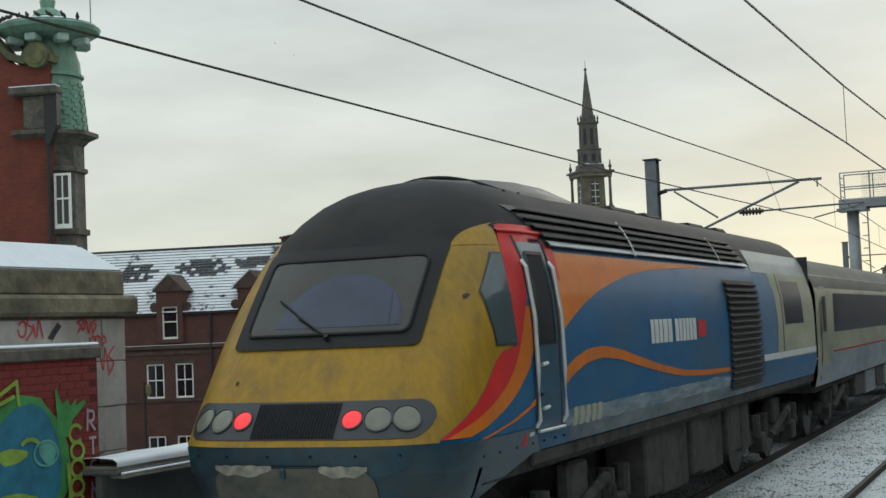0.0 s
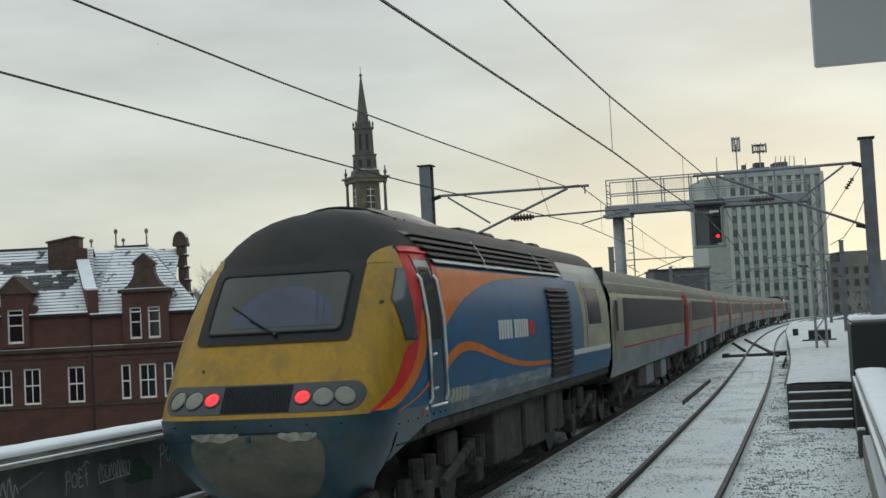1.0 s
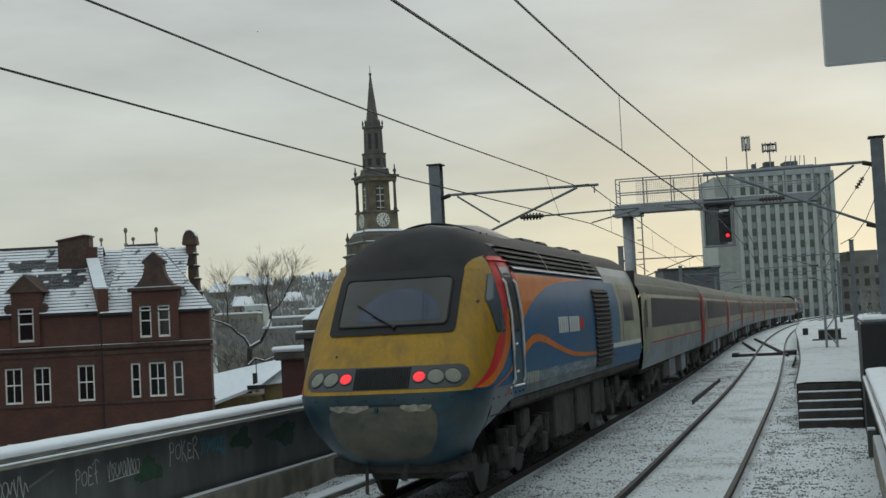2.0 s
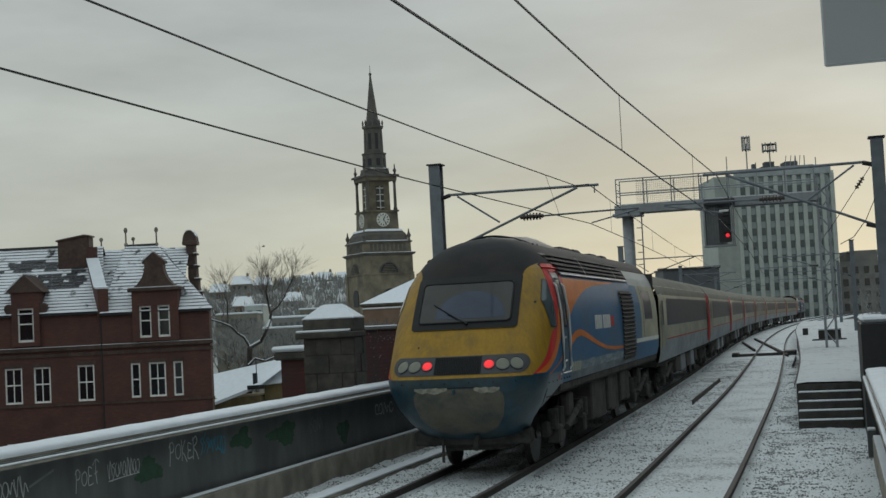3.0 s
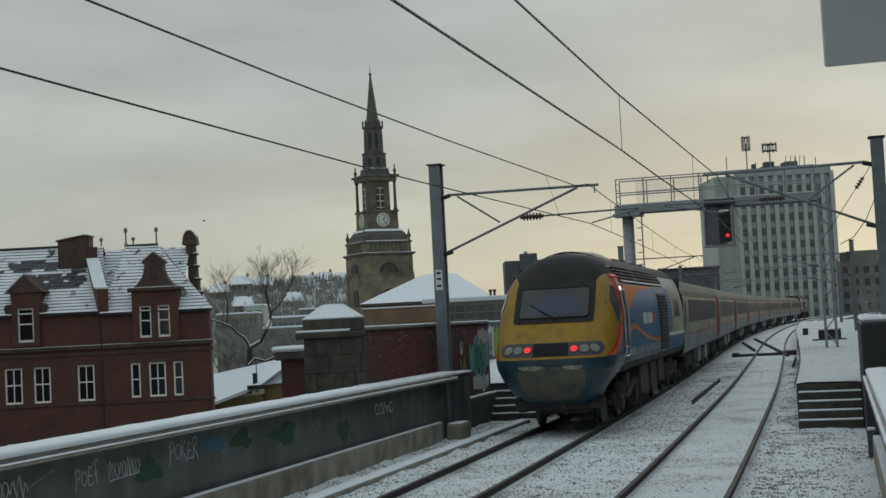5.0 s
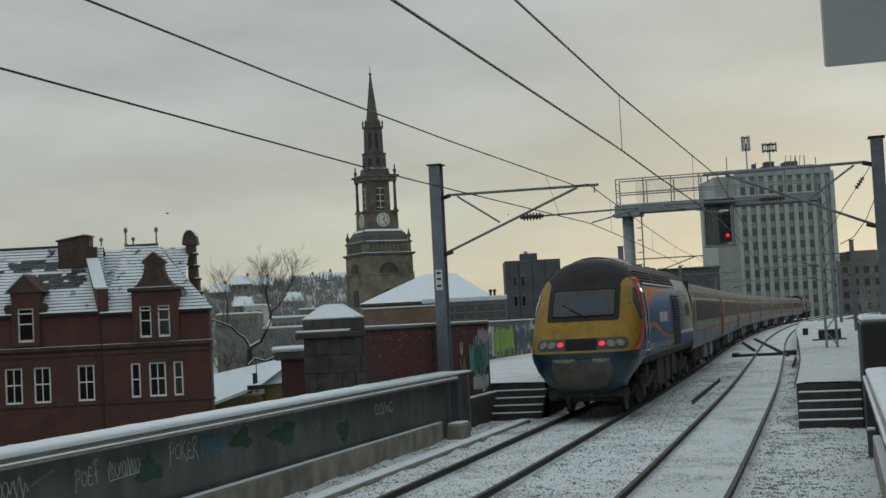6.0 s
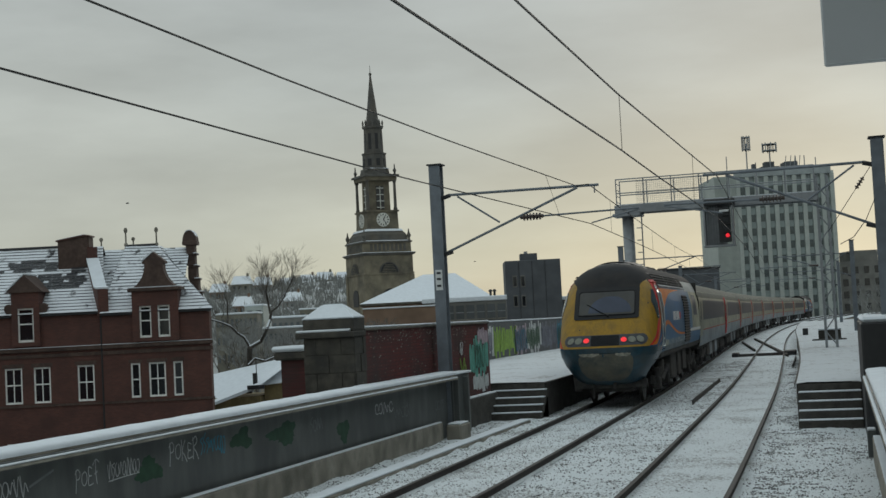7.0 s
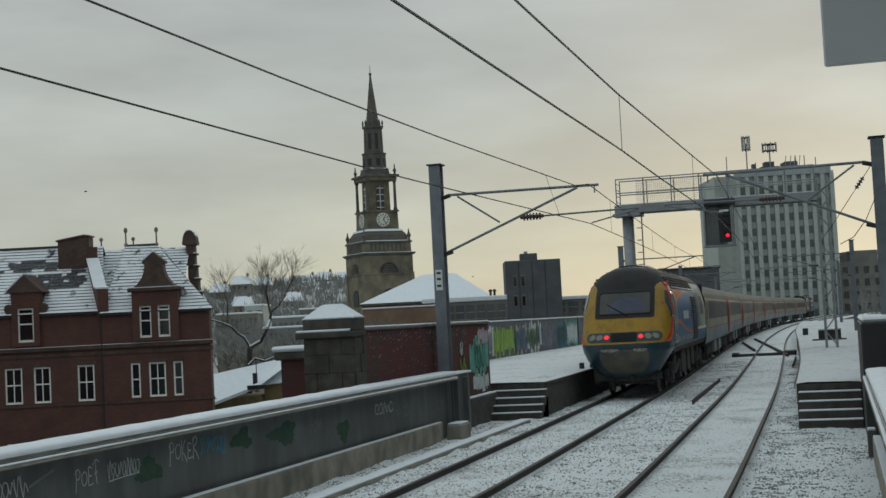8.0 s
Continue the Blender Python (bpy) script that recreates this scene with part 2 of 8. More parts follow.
def grid(bm, rows, mi=0):
    """A sheet through rows of points."""
    vs = [[bm.verts.new(p) for p in r] for r in rows]
    for a, b in zip(vs, vs[1:]):
        for i in range(len(a) - 1):
            bm.faces.new((a[i], a[i + 1], b[i + 1], b[i])).material_index = mi
    return bm


def lathe(bm, profile, n=16, m=None, sweep=2 * math.pi):
    """A turned solid from (radius, height) pairs."""
    rings = []
    for r, z in profile:
        rings.append([bm.verts.new(((m or Matrix()) @ Vector((r * math.cos(sweep * i / n), r * math.sin(sweep * i / n), z)))) for i in range(n)])
    for a, b in zip(rings, rings[1:]):
        for i in range(n):
            bm.faces.new((a[i], a[(i + 1) % n], b[(i + 1) % n], b[i]))
    bm.faces.new(rings[0][::-1])
    bm.faces.new(rings[-1])
    return bm
# ---------- plan ----------
# x to the right of the stand, y along the railway, z above the rail heads
RIGHT_LINE = ((-40, -2.31), (0, -2.31), (19, -2.36), (30, -2.5), (45, -2.76), (60, -3.18), (75, -3.65), (93, -4.25), (112, -4.75), (132, -5.1), (150, -5.25),
              (170, -5.2), (190, -4.95), (215, -4.2), (237, -3.2), (265, -1.4), (300, 1.6), (340, 6.0), (400, 14.5))
LINE_GAP = 3.6


def smooth_x(table, y):
    """Cubic through a table of (y, x)."""
    k = 0
    while k < len(table) - 2 and y > table[k + 1][0]:
        k += 1

    def slope(i):
        a, b = table[max(i - 1, 0)], table[min(i + 1, len(table) - 1)]
        return (b[1] - a[1]) / (b[0] - a[0])
    (ya, xa), (yb, xb) = table[k], table[k + 1]
    h = yb - ya
    t = (y - ya) / h
    return ((1 + 2 * t) * (1 - t) ** 2 * xa + t * (1 - t) ** 2 * h * slope(k) + t * t * (3 - 2 * t) * xb + t * t * (t - 1) * h * slope(k + 1))


def right_track(y):
    return smooth_x(RIGHT_LINE, y)


def left_track(y):
    return smooth_x(RIGHT_LINE, y) - LINE_GAP


# ---------- ground and viaduct ----------
GROUND_Z = -9.0
bm = bmesh.new()
N = 40
for ix in range(N + 1):
    for iy in range(N + 1):
        x, y = -2600 + 5200 * ix / N, -2600 + 5200 * iy / N
        bm.verts.new((x, y, GROUND_Z))
bm.verts.ensure_lookup_table()
for ix in range(N):
    for iy in range(N):
        a = ix * (N + 1) + iy
        bm.faces.new([bm.verts[i] for i in (a, a + N + 1, a + N + 2, a + 1)])
tagged(part("ground", bm, LOW_GROUND), "snow-dusted low town ground below the viaduct", "ground", kind="structure")

# bed of the railway: a rough sheet of ballast under thin snow
bm = bmesh.new()
rows = []
ys = [-12 + 0.5 * i for i in range(40)] + [8 + 0.2 * i for i in range(215)] + [51 + 1.5 * i for i in range(80)] + [171 + 6 * i for i in range(38)]
for y in ys:
    c = right_track(y) - LINE_GAP / 2
    row = []
    n = 80 if y < 51 else 24
    for i in range(n + 1):
        x = c - 5.3 + 10.6 * i / n
        z = -0.15 + 0.05 * noise.noise(Vector((x * 1.3, y * 1.3, 0))) + 0.03 * noise.noise(Vector((x * 5, y * 5, 3)))
        for tc in (right_track(y), left_track(y)):
            if abs(x - tc) < 0.62:
                z = (-0.118 + 0.010 * noise.noise(Vector((x * 5, y * 5, 7))))
        row.append((x, y, z))
    rows.append(row)
for chunk in (rows[:255], rows[254:]):
    k = len(chunk[0])
    fixed = [r if len(r) == k else [((1 - i / (k - 1)) * Vector(r[0]) + (i / (k - 1)) * Vector(r[-1])) for i in range(k)] for r in chunk]
    if len(chunk[0]) != len(chunk[-1]):
        fixed = [r if len(r) == k else r for r in fixed]
    grid(bm, fixed)
tagged(part("track_bed", bm, BALLAST, smooth=True), "railway ballast thinly covered with trodden snow", "track bed", kind="structure")

# masonry of the viaduct below the bed
bm = bmesh.new()
prev = None
for i in range(46):
    y = -14 + 9 * i
    c = right_track(y) - LINE_GAP / 2
    ring = [bm.verts.new((c + sx, y, z)) for sx, z in ((-5.25, -0.3), (7.4, -0.3), (7.4, GROUND_Z - 0.1), (-5.25, GROUND_Z - 0.1))]
    if prev:
        for j in range(4):
            bm.faces.new((prev[j], prev[(j + 1) % 4], ring[(j + 1) % 4], ring[j]))
    prev = ring
tagged(part("viaduct", bm, STONE), "dark sooty stone railway viaduct carrying two tracks", "viaduct", kind="structure")


def rail_section():
    return ((-0.07, -0.155), (0.07, -0.155), (0.07, -0.14), (0.012, -0.115), (0.012, -0.04), (0.036, -0.03), (0.036, -0.004), (0.028, 0.0),
            (-0.028, 0.0), (-0.036, -0.004), (-0.036, -0.03), (-0.012, -0.04), (-0.012, -0.115), (-0.07, -0.14))


def rail_mesh(line, off, y0, y1, step):
    bm = bmesh.new()
    prev = None
    n = int((y1 - y0) / step)
    sec = rail_section()
    for i in range(n + 1):
        y = y0 + (y1 - y0) * i / n
        x = line(y) + off
        ring = [bm.verts.new((x + a, y, b)) for a, b in sec]
        if prev:
            for j in range(len(sec)):
                f_ = bm.faces.new((prev[j], prev[(j + 1) % len(sec)], ring[(j + 1) % len(sec)], ring[j]))
                f_.material_index = 1 if j in (6, 7, 8) else 2 if j in (1, 2, 12, 13) else 0  # snow lies on the foot
        else:
            bm.faces.new(ring)
        prev = ring
    bm.faces.new(prev[::-1])
    return bm


def track(line, label):
    t = thing("railway_track", Matrix(), label, "railway track", "running lines")
    for off in (-0.7525, 0.7525):
        part("rail", rail_mesh(line, off, -12, 395, 2.5), (RAIL, RAIL_TOP, BALLAST), t)
    return t


track(right_track, "dark steel running rails in snow-covered ballast")
track(left_track, "dark steel running rails in snowy ballast under the train")

# ---------- bridge girders and parapets ----------


def girder(name, x_in, x_out, y0, y1, top, label, side):
    """Plated bridge girder with stiffeners, a flange under snow, and a concrete kerb along its foot."""
    g = thing(name, Matrix(), label, "bridge parapet")
    part("web_plate", a_box(min(x_in, x_out) + 0.06, max(x_in, x_out) - 0.06, y0, y1, -0.35, top - 0.10), GIRDER, g)
    lo, hi = min(x_in, x_out) - 0.17, max(x_in, x_out) + 0.17
    lx = x_in + side * 0.17
    part("lower_ledge", a_box(min(lx - side * 0.12, lx + side * 0.05), max(lx - side * 0.12, lx + side * 0.05), y0, y1, top - 0.135, top - 0.105), STONE_LIGHT, g, "brown-stained lower flange")
    part("ledge_snow", a_box(min(lx, lx + side * 0.045), max(lx, lx + side * 0.045), y0, y1, top - 0.102, top - 0.075, bevel=0.010), SNOW, g)
    part("top_flange", a_box(lo, hi, y0 - 0.05, y1 + 0.05, top - 0.10, top - 0.055, bevel=0.008), GIRDER, g)
    part("cap_plate", a_box(lo + 0.02, hi - 0.02, y0, y1, top - 0.055, top - 0.02, bevel=0.006), STONE_LIGHT, g)
    b = bmesh.new()
    rows = []
    n = int((y1 - y0) / 0.3)
    for i in range(n + 1):
        y = y0 - 0.04 + (y1 - y0 + 0.08) * i / n
        k = 0.014 * noise.noise(Vector((y * 1.7, 0, 5)))
        rows.append([(lo + 0.012, y, top - 0.022), (lo + 0.004 + k * 0.3, y, top + 0.02), (lo + 0.05, y, top + 0.055 + k), ((lo + hi) / 2, y, top + 0.07 + k),
                     (hi - 0.05, y, top + 0.055 + k), (hi - 0.004, y, top + 0.02), (hi - 0.012, y, top - 0.022)])
    grid(b, rows)
    part("snow_cap", b, SNOW, g, "thin rounded layer of fresh snow", smooth=True)
    kx = x_in
    part("kerb", a_box(min(kx, kx + side * 0.14), max(kx, kx + side * 0.14), y0, y1 - 1.2, -0.3, 0.27, bevel=0.02), STONE_LIGHT, g, "stained pale concrete kerb")
    part("kerb_snow", a_box(min(kx + side * 0.01, kx + side * 0.13), max(kx + side * 0.01, kx + side * 0.13), y0, y1 - 1.25, 0.273, 0.292, bevel=0.006), SNOW, g)
    return g


left_girder = girder("left_bridge_parapet", -8.92, -9.12, 11.2, 31.6, 1.32, "dark painted steel bridge girder, snow on top, white graffiti tags", 1)
right_girder = girder("right_bridge_parapet", 0.55, 0.75, 7.0, 25.6, 1.30, "dark painted steel bridge girder with a snow-covered flange", -1)
for o_ in (left_girder, right_girder):
    o_.name = "bridge_parapet"
# end frame of the left girder
g_end = thing("girder_end_post", Matrix(), "dark steel end post of the bridge girder on a stone pad", "post")
part("post_web", a_box(-9.1, -8.86, 31.64, 33.2, -0.3, 1.28, bevel=0.01), GIRDER, g_end)
part("post_flange", a_box(-8.86, -8.74, 31.7, 31.74, -0.2, 1.2), GIRDER, g_end)
part("post_flange", a_box(-8.86, -8.74, 32.6, 32.64, -0.2, 1.2), GIRDER, g_end)
part("snow_cap", a_box(-9.14, -8.8, 31.68, 33.22, 1.283, 1.335, bevel=0.02), SNOW, g_end)
part("pad_stone", a_box(-8.74, -8.4, 30.5, 31.4, -0.3, 0.2, bevel=0.03), STONE_LIGHT, g_end)
part("snow_cap", a_box(-8.72, -8.42, 30.55, 31.3, 0.203, 0.235, bevel=0.012), SNOW, g_end)

# ---------- red walls and stone piers ----------


def brick_wall(name, y0, y1, x, top, base, label, coping=0.12, thick=0.35, bricks=None):
    w = thing(name, Matrix(), label, "wall")
    part("brickwork", a_box(x - thick, x, y0, y1, base, top - coping), bricks or RED_WALL, w)
    part("coping", a_box(x - thick - 0.04, x + 0.05, y0 - 0.03, y1 + 0.03, top - coping, top, bevel=0.015), STONE, w)
    part("snow_cap", a_box(x - thick - 0.03, x + 0.035, y0 - 0.02, y1 + 0.02, top + 0.002, top + 0.045, bevel=0.018), SNOW, w)
    return w


near_wall = brick_wall("graffiti_wall", 4.5, 11.47, -9.22, 2.5, -0.3, "red painted brick wall with a green and blue graffiti piece")
far_wall = brick_wall("graffiti_wall", 26.7, 37.1, -9.3, 2.5, -0.3, "dark red brick wall with a snowy coping and turquoise graffiti at its end", coping=0.05, bricks=FAR_RED)


PIER_BUFF = mat("mossy_buff_stone", (0.185, 0.165, 0.11), 0.9, var=0.3, scale=6, dirt=(0.05, 0.052, 0.034), dirt_amt=0.85, dirt_scale=1.6, bump=0.6, bump_scale=16)


def stone_pier(x, y0, y1, x0, z_shaft, top, label, painted=None):
    p = thing("stone_pier", Matrix(), label, "pier")
    ST = PIER_BUFF if painted else PIER_STONE
    part("shaft", a_box(x0, x, y0, y1, -3.0, z_shaft, bevel=0.03), painted or PIER_STONE, p)
    if painted:
        part("cornice", a_box(x0 - 0.06, x + 0.12, y0 - 0.1, y1 + 0.15, z_shaft, z_shaft + 0.22, bevel=0.04), ST, p)
        part("block_course", a_box(x0 - 0.02, x + 0.02, y0 - 0.02, y1 + 0.02, z_shaft + 0.22, top, bevel=0.02), ST, p)
    else:
        part("cornice", a_box(x0 - 0.14, x + 0.03, y0 - 0.1, y1 + 0.02, z_shaft - 0.02, z_shaft + 0.10, bevel=0.02), ST, p)
        part("ledge_snow", a_box(x0 - 0.12, x - 0.05, y0 - 0.09, y0 + 0.1, z_shaft + 0.103, z_shaft + 0.15, bevel=0.015), SNOW, p)
        part("block_course", a_box(x0, x + 0.01, y0 - 0.01, y1 + 0.01, z_shaft + 0.10, top, bevel=0.015), ST, p)
    b = bmesh.new()
    box(b, x0 - 0.04, x + 0.04, y0 - 0.04, y1 + 0.04, top, top + 0.30, taper=0.35)
    bmesh.ops.bevel(b, geom=list(b.edges), offset=0.03, segments=2, affect="EDGES")
    part("snow_cap", b, SNOW, p, "thick sloping snow cap")
    return p


WHITE_GRAFFITI = mat("whitewashed_stone", (0.36, 0.34, 0.31), 0.9, var=0.12, scale=5, dirt=(0.22, 0.21, 0.17), dirt_amt=0.7, dirt_scale=1.5, bump=0.3, bump_scale=14)
stone_pier(-9.55, 9.2, 12.35, -11.2, 2.82, 3.3, "weathered stone pier, whitewashed below with red tags, snow-capped", WHITE_GRAFFITI)
stone_pier(-9.28, 26.05, 26.72, -10.35, 2.36, 2.72, "sooty stone parapet pier capped with thick snow")
# brick pier beyond the left girder
p_ = thing("brick_pier", Matrix(), "small dark brick chimney-like pier with a corbelled snowy top", "pier")
part("shaft", a_box(-11.5, -10.9, 27.6, 28.4, -3, 1.9), FAR_RED, p_)
part("corbel", a_box(-11.62, -10.78, 27.48, 28.52, 1.9, 2.08, bevel=0.04), PIER_STONE, p_)
part("snow_cap", a_box(-11.66, -10.74, 27.45, 28.55, 2.083, 2.2, bevel=0.045), SNOW, p_)

# dark cabinet block beside the right girder's end
p_ = thing("parapet_block", Matrix(), "dark rendered parapet block with a snow-covered top", "pier")
part("block_body", a_box(0.39, 2.2, 28.0, 33.5, -0.3, 2.12, bevel=0.03), BLACK, p_)
part("snow_cap", a_box(0.40, 2.19, 28.02, 33.48, 2.123, 2.23, bevel=0.05), SNOW, p_)
p_ = thing("cable_cabinet", Matrix(), "small dark trackside post with a snowy top", "cabinet")
part("cabinet_body", a_box(0.34, 0.49, 25.0, 25.3, -0.3, 0.31, bevel=0.015), GIRDER, p_)
part("snow_cap", a_box(0.345, 0.485, 25.0, 25.3, 0.313, 0.35, bevel=0.015), SNOW, p_)

# ---------- platforms with end steps ----------
PLAT = 0.76


def platform(edge, back, y0, y1, steps, label, side):
    """Low platform with steps down at its end. edge and back: x as functions of y."""
    p = thing("station_platform", Matrix(), label, "platform")
    b = bmesh.new()
    n = int((y1 - y0) / 3)
    top_rows = []
    for i in range(n + 1):
        y = y0 + (y1 - y0) * i / n
        e, k = edge(y), back(y)
        ring = [b.verts.new(q) for q in ((e, y, -0.4), (e, y, PLAT), (k, y, PLAT), (k, y, -0.4))]
        top_rows.append([(e + (k - e) * j / 6, y, PLAT + 0.004 + (0.03 if 0 < j < 6 else 0.012) + 0.012 * noise.noise(Vector((e + j, y * 0.6, 2)))) for j in range(7)])
        if i:
            for j in range(3):
                b.faces.new((prev_[j], prev_[j + 1], ring[j + 1], ring[j]))
        else:
            b.faces.new(ring)
        prev_ = ring
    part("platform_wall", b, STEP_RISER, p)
    part("snow_cover", grid(bmesh.new(), top_rows), PLATFORM_SNOW, p, "trodden snow over the platform", smooth=True)
    # edge coping
    rows = [[(edge(y0 + (y1 - y0) * i / n) - side * 0.04, y0 + (y1 - y0) * i / n, PLAT - 0.08), (edge(y0 + (y1 - y0) * i / n) - side * 0.05, y0 + (y1 - y0) * i / n, PLAT + 0.01),
             (edge(y0 + (y1 - y0) * i / n) + side * 0.3, y0 + (y1 - y0) * i / n, PLAT + 0.012)] for i in range(n + 1)]
    part("edge_coping", grid(bmesh.new(), rows), STEP_RISER, p)
    sx0, sx1 = steps
    nst = 4
    for k in range(nst):
        zt = PLAT - (k + 1) * (PLAT + 0.17) / (nst + 1)
        yy = y0 - (k + 1) * 0.27
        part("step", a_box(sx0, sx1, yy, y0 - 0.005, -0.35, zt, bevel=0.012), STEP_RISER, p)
        part("step_snow", a_box(sx0 + 0.01, sx1 - 0.01, yy + 0.004, yy + 0.262, zt + 0.003, zt + 0.032, bevel=0.012), SNOW, p)
    return p


platform(lambda y: left_track(y) - 1.62, lambda y: -15.2 if y < 90 else left_track(y) - 8, 37.3, 172, (-9.25, -7.75),
         "low snow-covered station platform with end steps, beside a graffiti wall", -1)
platform(lambda y: right_track(y) + 1.52, lambda y: 0.38 if y < 34.5 else 2.4 if y < 100 else right_track(y) + 9, 32.1, 150, (-0.98, 0.38),
         "narrow station platform under snow with steps down to the track", 1)

part("wall_plinth", a_box(-9.29, -9.1, 33.4, 37.02, -0.3, 0.56, bevel=0.02), STEP_RISER, far_wall, "low grey concrete plinth")
part("plinth_snow", a_box(-9.285, -9.12, 33.5, 36.98, 0.563, 0.60, bevel=0.01), SNOW, far_wall)

# ---------- wall behind the left platform ----------
BACK_WALL = mat("grey_rendered_wall", (0.10, 0.105, 0.11), 0.9, var=0.2, scale=5, dirt=(0.10, 0.10, 0.10), dirt_amt=0.7)
w_ = thing("graffiti_wall", Matrix(), "long grey wall behind the platform covered with pale graffiti", "wall")
part("wall_body", a_box(-15.6, -15.25, 40, 150, -1, 2.45), BACK_WALL, w_)
part("snow_cap", a_box(-15.64, -15.21, 40, 150, 2.453, 2.52, bevel=0.02), SNOW, w_)

# ---------- the stand's own platform, canopy, and unseen dark blocks added along the right of the line ---
NEAR_ROOF = mat("grey_canopy_steel", (0.22, 0.23, 0.24), 0.6, var=0.1, scale=2)
np_ = thing("near_platform", Matrix(), "snowy concrete platform slab under the stand", "platform")
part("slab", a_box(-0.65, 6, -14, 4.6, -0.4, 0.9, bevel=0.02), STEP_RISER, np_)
part("snow_cover", a_box(-0.64, 5.99, -13.9, 4.55, 0.903, 0.93), PLATFORM_SNOW, np_)
cn = thing("platform_canopy", Matrix(), "grey steel platform canopy on a row of posts", "canopy")
part("canopy_roof", a_box(-0.6, 5.5, -14, 3.3, 4.2, 4.4, bevel=0.03), NEAR_ROOF, cn)
for y in (-10, -5, 2.5):
    part("canopy_post", rod(bmesh.new(), (4.6, y, 0.93), (4.6, y, 4.2), 0.1, 10), NEAR_ROOF, cn)
# out of view; added dark so the train's side mirrors no bright sky
SIDE_BLOCK = mat("reflection_block_dark", (0.065, 0.062, 0.06), 0.9, var=0.2, scale=1.0, dirt=(0.04, 0.032, 0.028), dirt_amt=0.6, dirt_scale=0.3)
for x0, y0, y1, h in ((5.5, 9, 38, 10.0), (6.2, 42, 76, 12.0), (8.6, 82, 128, 13.5), (11.8, 134, 190, 15.5), (15.5, 198, 300, 17.5)):
    tr = thing("terrace_building", Matrix(), "dark block added out of view to darken the train's reflections", "building", "terrace beside the line")
    part("wall", a_box(x0, x0 + 12, y0, y1, GROUND_Z, h), SIDE_BLOCK, tr)
    part("roof_snow", a_box(x0 - 0.2, x0 + 12.2, y0 - 0.2, y1 + 0.2, h + 0.003, h + 0.3, bevel=0.1), SNOW, tr)

# loose ballast stones poking through the snow
rnd = random.Random(12)
bm = bmesh.new()
tet = ((1, 0, -0.4), (-0.6, 0.9, -0.4), (-0.5, -0.9, -0.4), (0.1, 0.0, 0.8), (0.7, 0.6, 0.3))
faces = ((0, 4, 3), (4, 1, 3), (1, 2, 3), (2, 0, 3), (0, 1, 4))
made = 0
while made < 58000:
    y = 9 + 62 * rnd.random() ** 1.6
    c = right_track(y) - LINE_GAP / 2
    x = c + rnd.uniform(-4.6, 5.2)
    d_r, d_l = abs(x - right_track(y)), abs(x - left_track(y))
    keep = 0.10 if d_r < 0.7 else 0.55 if d_l < 0.72 else 0.85
    if 0.7 < min(d_r, d_l) < 0.84:
        continue
    keep *= 0.12 + 0.5 * (0.5 + 0.5 * noise.noise(Vector((x * 0.7, y * 0.45, 4)))) ** 1.5 + 1.6 * (0.5 + 0.5 * noise.noise(Vector((x * 3.1, y * 2.3, 9)))) ** 4
    if x > right_track(y) + 1.0:
        keep = 0.10 + 2.3 * max(0.0, noise.noise(Vector((x * 1.3, y * 0.55, 14))) + 0.16) * (0.6 if x > right_track(y) + 1.9 else 1.0)
    if rnd.random() > keep:
        continue
    made += 1
    z = (-0.118 if min(d_r, d_l) < 0.62 else -0.15 + 0.05 * noise.noise(Vector((x * 1.3, y * 1.3, 0))) + 0.03 * noise.noise(Vector((x * 5, y * 5, 3))))
    r = rnd.uniform(0.007, 0.024) if x < right_track(y) + 1.0 else rnd.uniform(0.008, 0.026)
    a = rnd.uniform(0, 6.28)
    ca, sa = math.cos(a) * r, math.sin(a) * r
    vs = [bm.verts.new((x + p[0] * ca - p[1] * sa, y + p[0] * sa + p[1] * ca, z + p[2] * r * 0.9)) for p in tet]
    for f_ in faces:
        bm.faces.new([vs[k] for k in f_])
STONES = mat("dark_ballast_stone", (0.19, 0.187, 0.182), 0.9, var=0.5, scale=5)
tagged(part("ballast_stones", bm, STONES), "dark ballast stones poking through thin snow", "ballast", kind="stuff")


# coursed blocks of the stone piers
def pier_blocks(pier, x, x0, y0, y1, z0, z1, course, per_long, per_short, m_):
    k = 0
    z = z0
    while z < z1 - 0.1:
        h = min(course, z1 - z) - 0.012
        shift = 0.5 if k % 2 else 0.0
        for n, horizontal in ((per_long, True), (per_short, False)):
            a0, a1 = (y0, y1) if horizontal else (x0, x)
            cuts = [a0] + [a0 + (a1 - a0) * (i + 1 - shift) / n for i in range(n)]
            cuts = sorted({round(c, 4) for c in cuts if a0 <= c < a1 - 0.05} | {a0, a1})
            for c, d_ in zip(cuts, cuts[1:]):
                proud = 0.010 + 0.008 * ((k * 7 + int(c * 13)) % 3)
                if horizontal:
                    part("stone_block", a_box(x - 0.02, x + proud, c + 0.006, d_ - 0.006, z, z + h, bevel=0.006), m_, pier)
                else:
                    part("stone_block", a_box(c + 0.006, d_ - 0.006, y0 - proud, y0 + 0.02, z, z + h, bevel=0.006), m_, pier)
        z += course
        k += 1


piers_ = [o for o in bpy.data.objects if o.name.startswith("stone_pier")]
pier_blocks(piers_[0], -9.55, -11.2, 9.2, 12.35, 0.9, 2.80, 0.48, 4, 2, WHITE_GRAFFITI)
pier_blocks(piers_[1], -9.28, -10.35, 26.05, 26.72, 0.2, 2.34, 0.36, 2, 2, PIER_STONE)
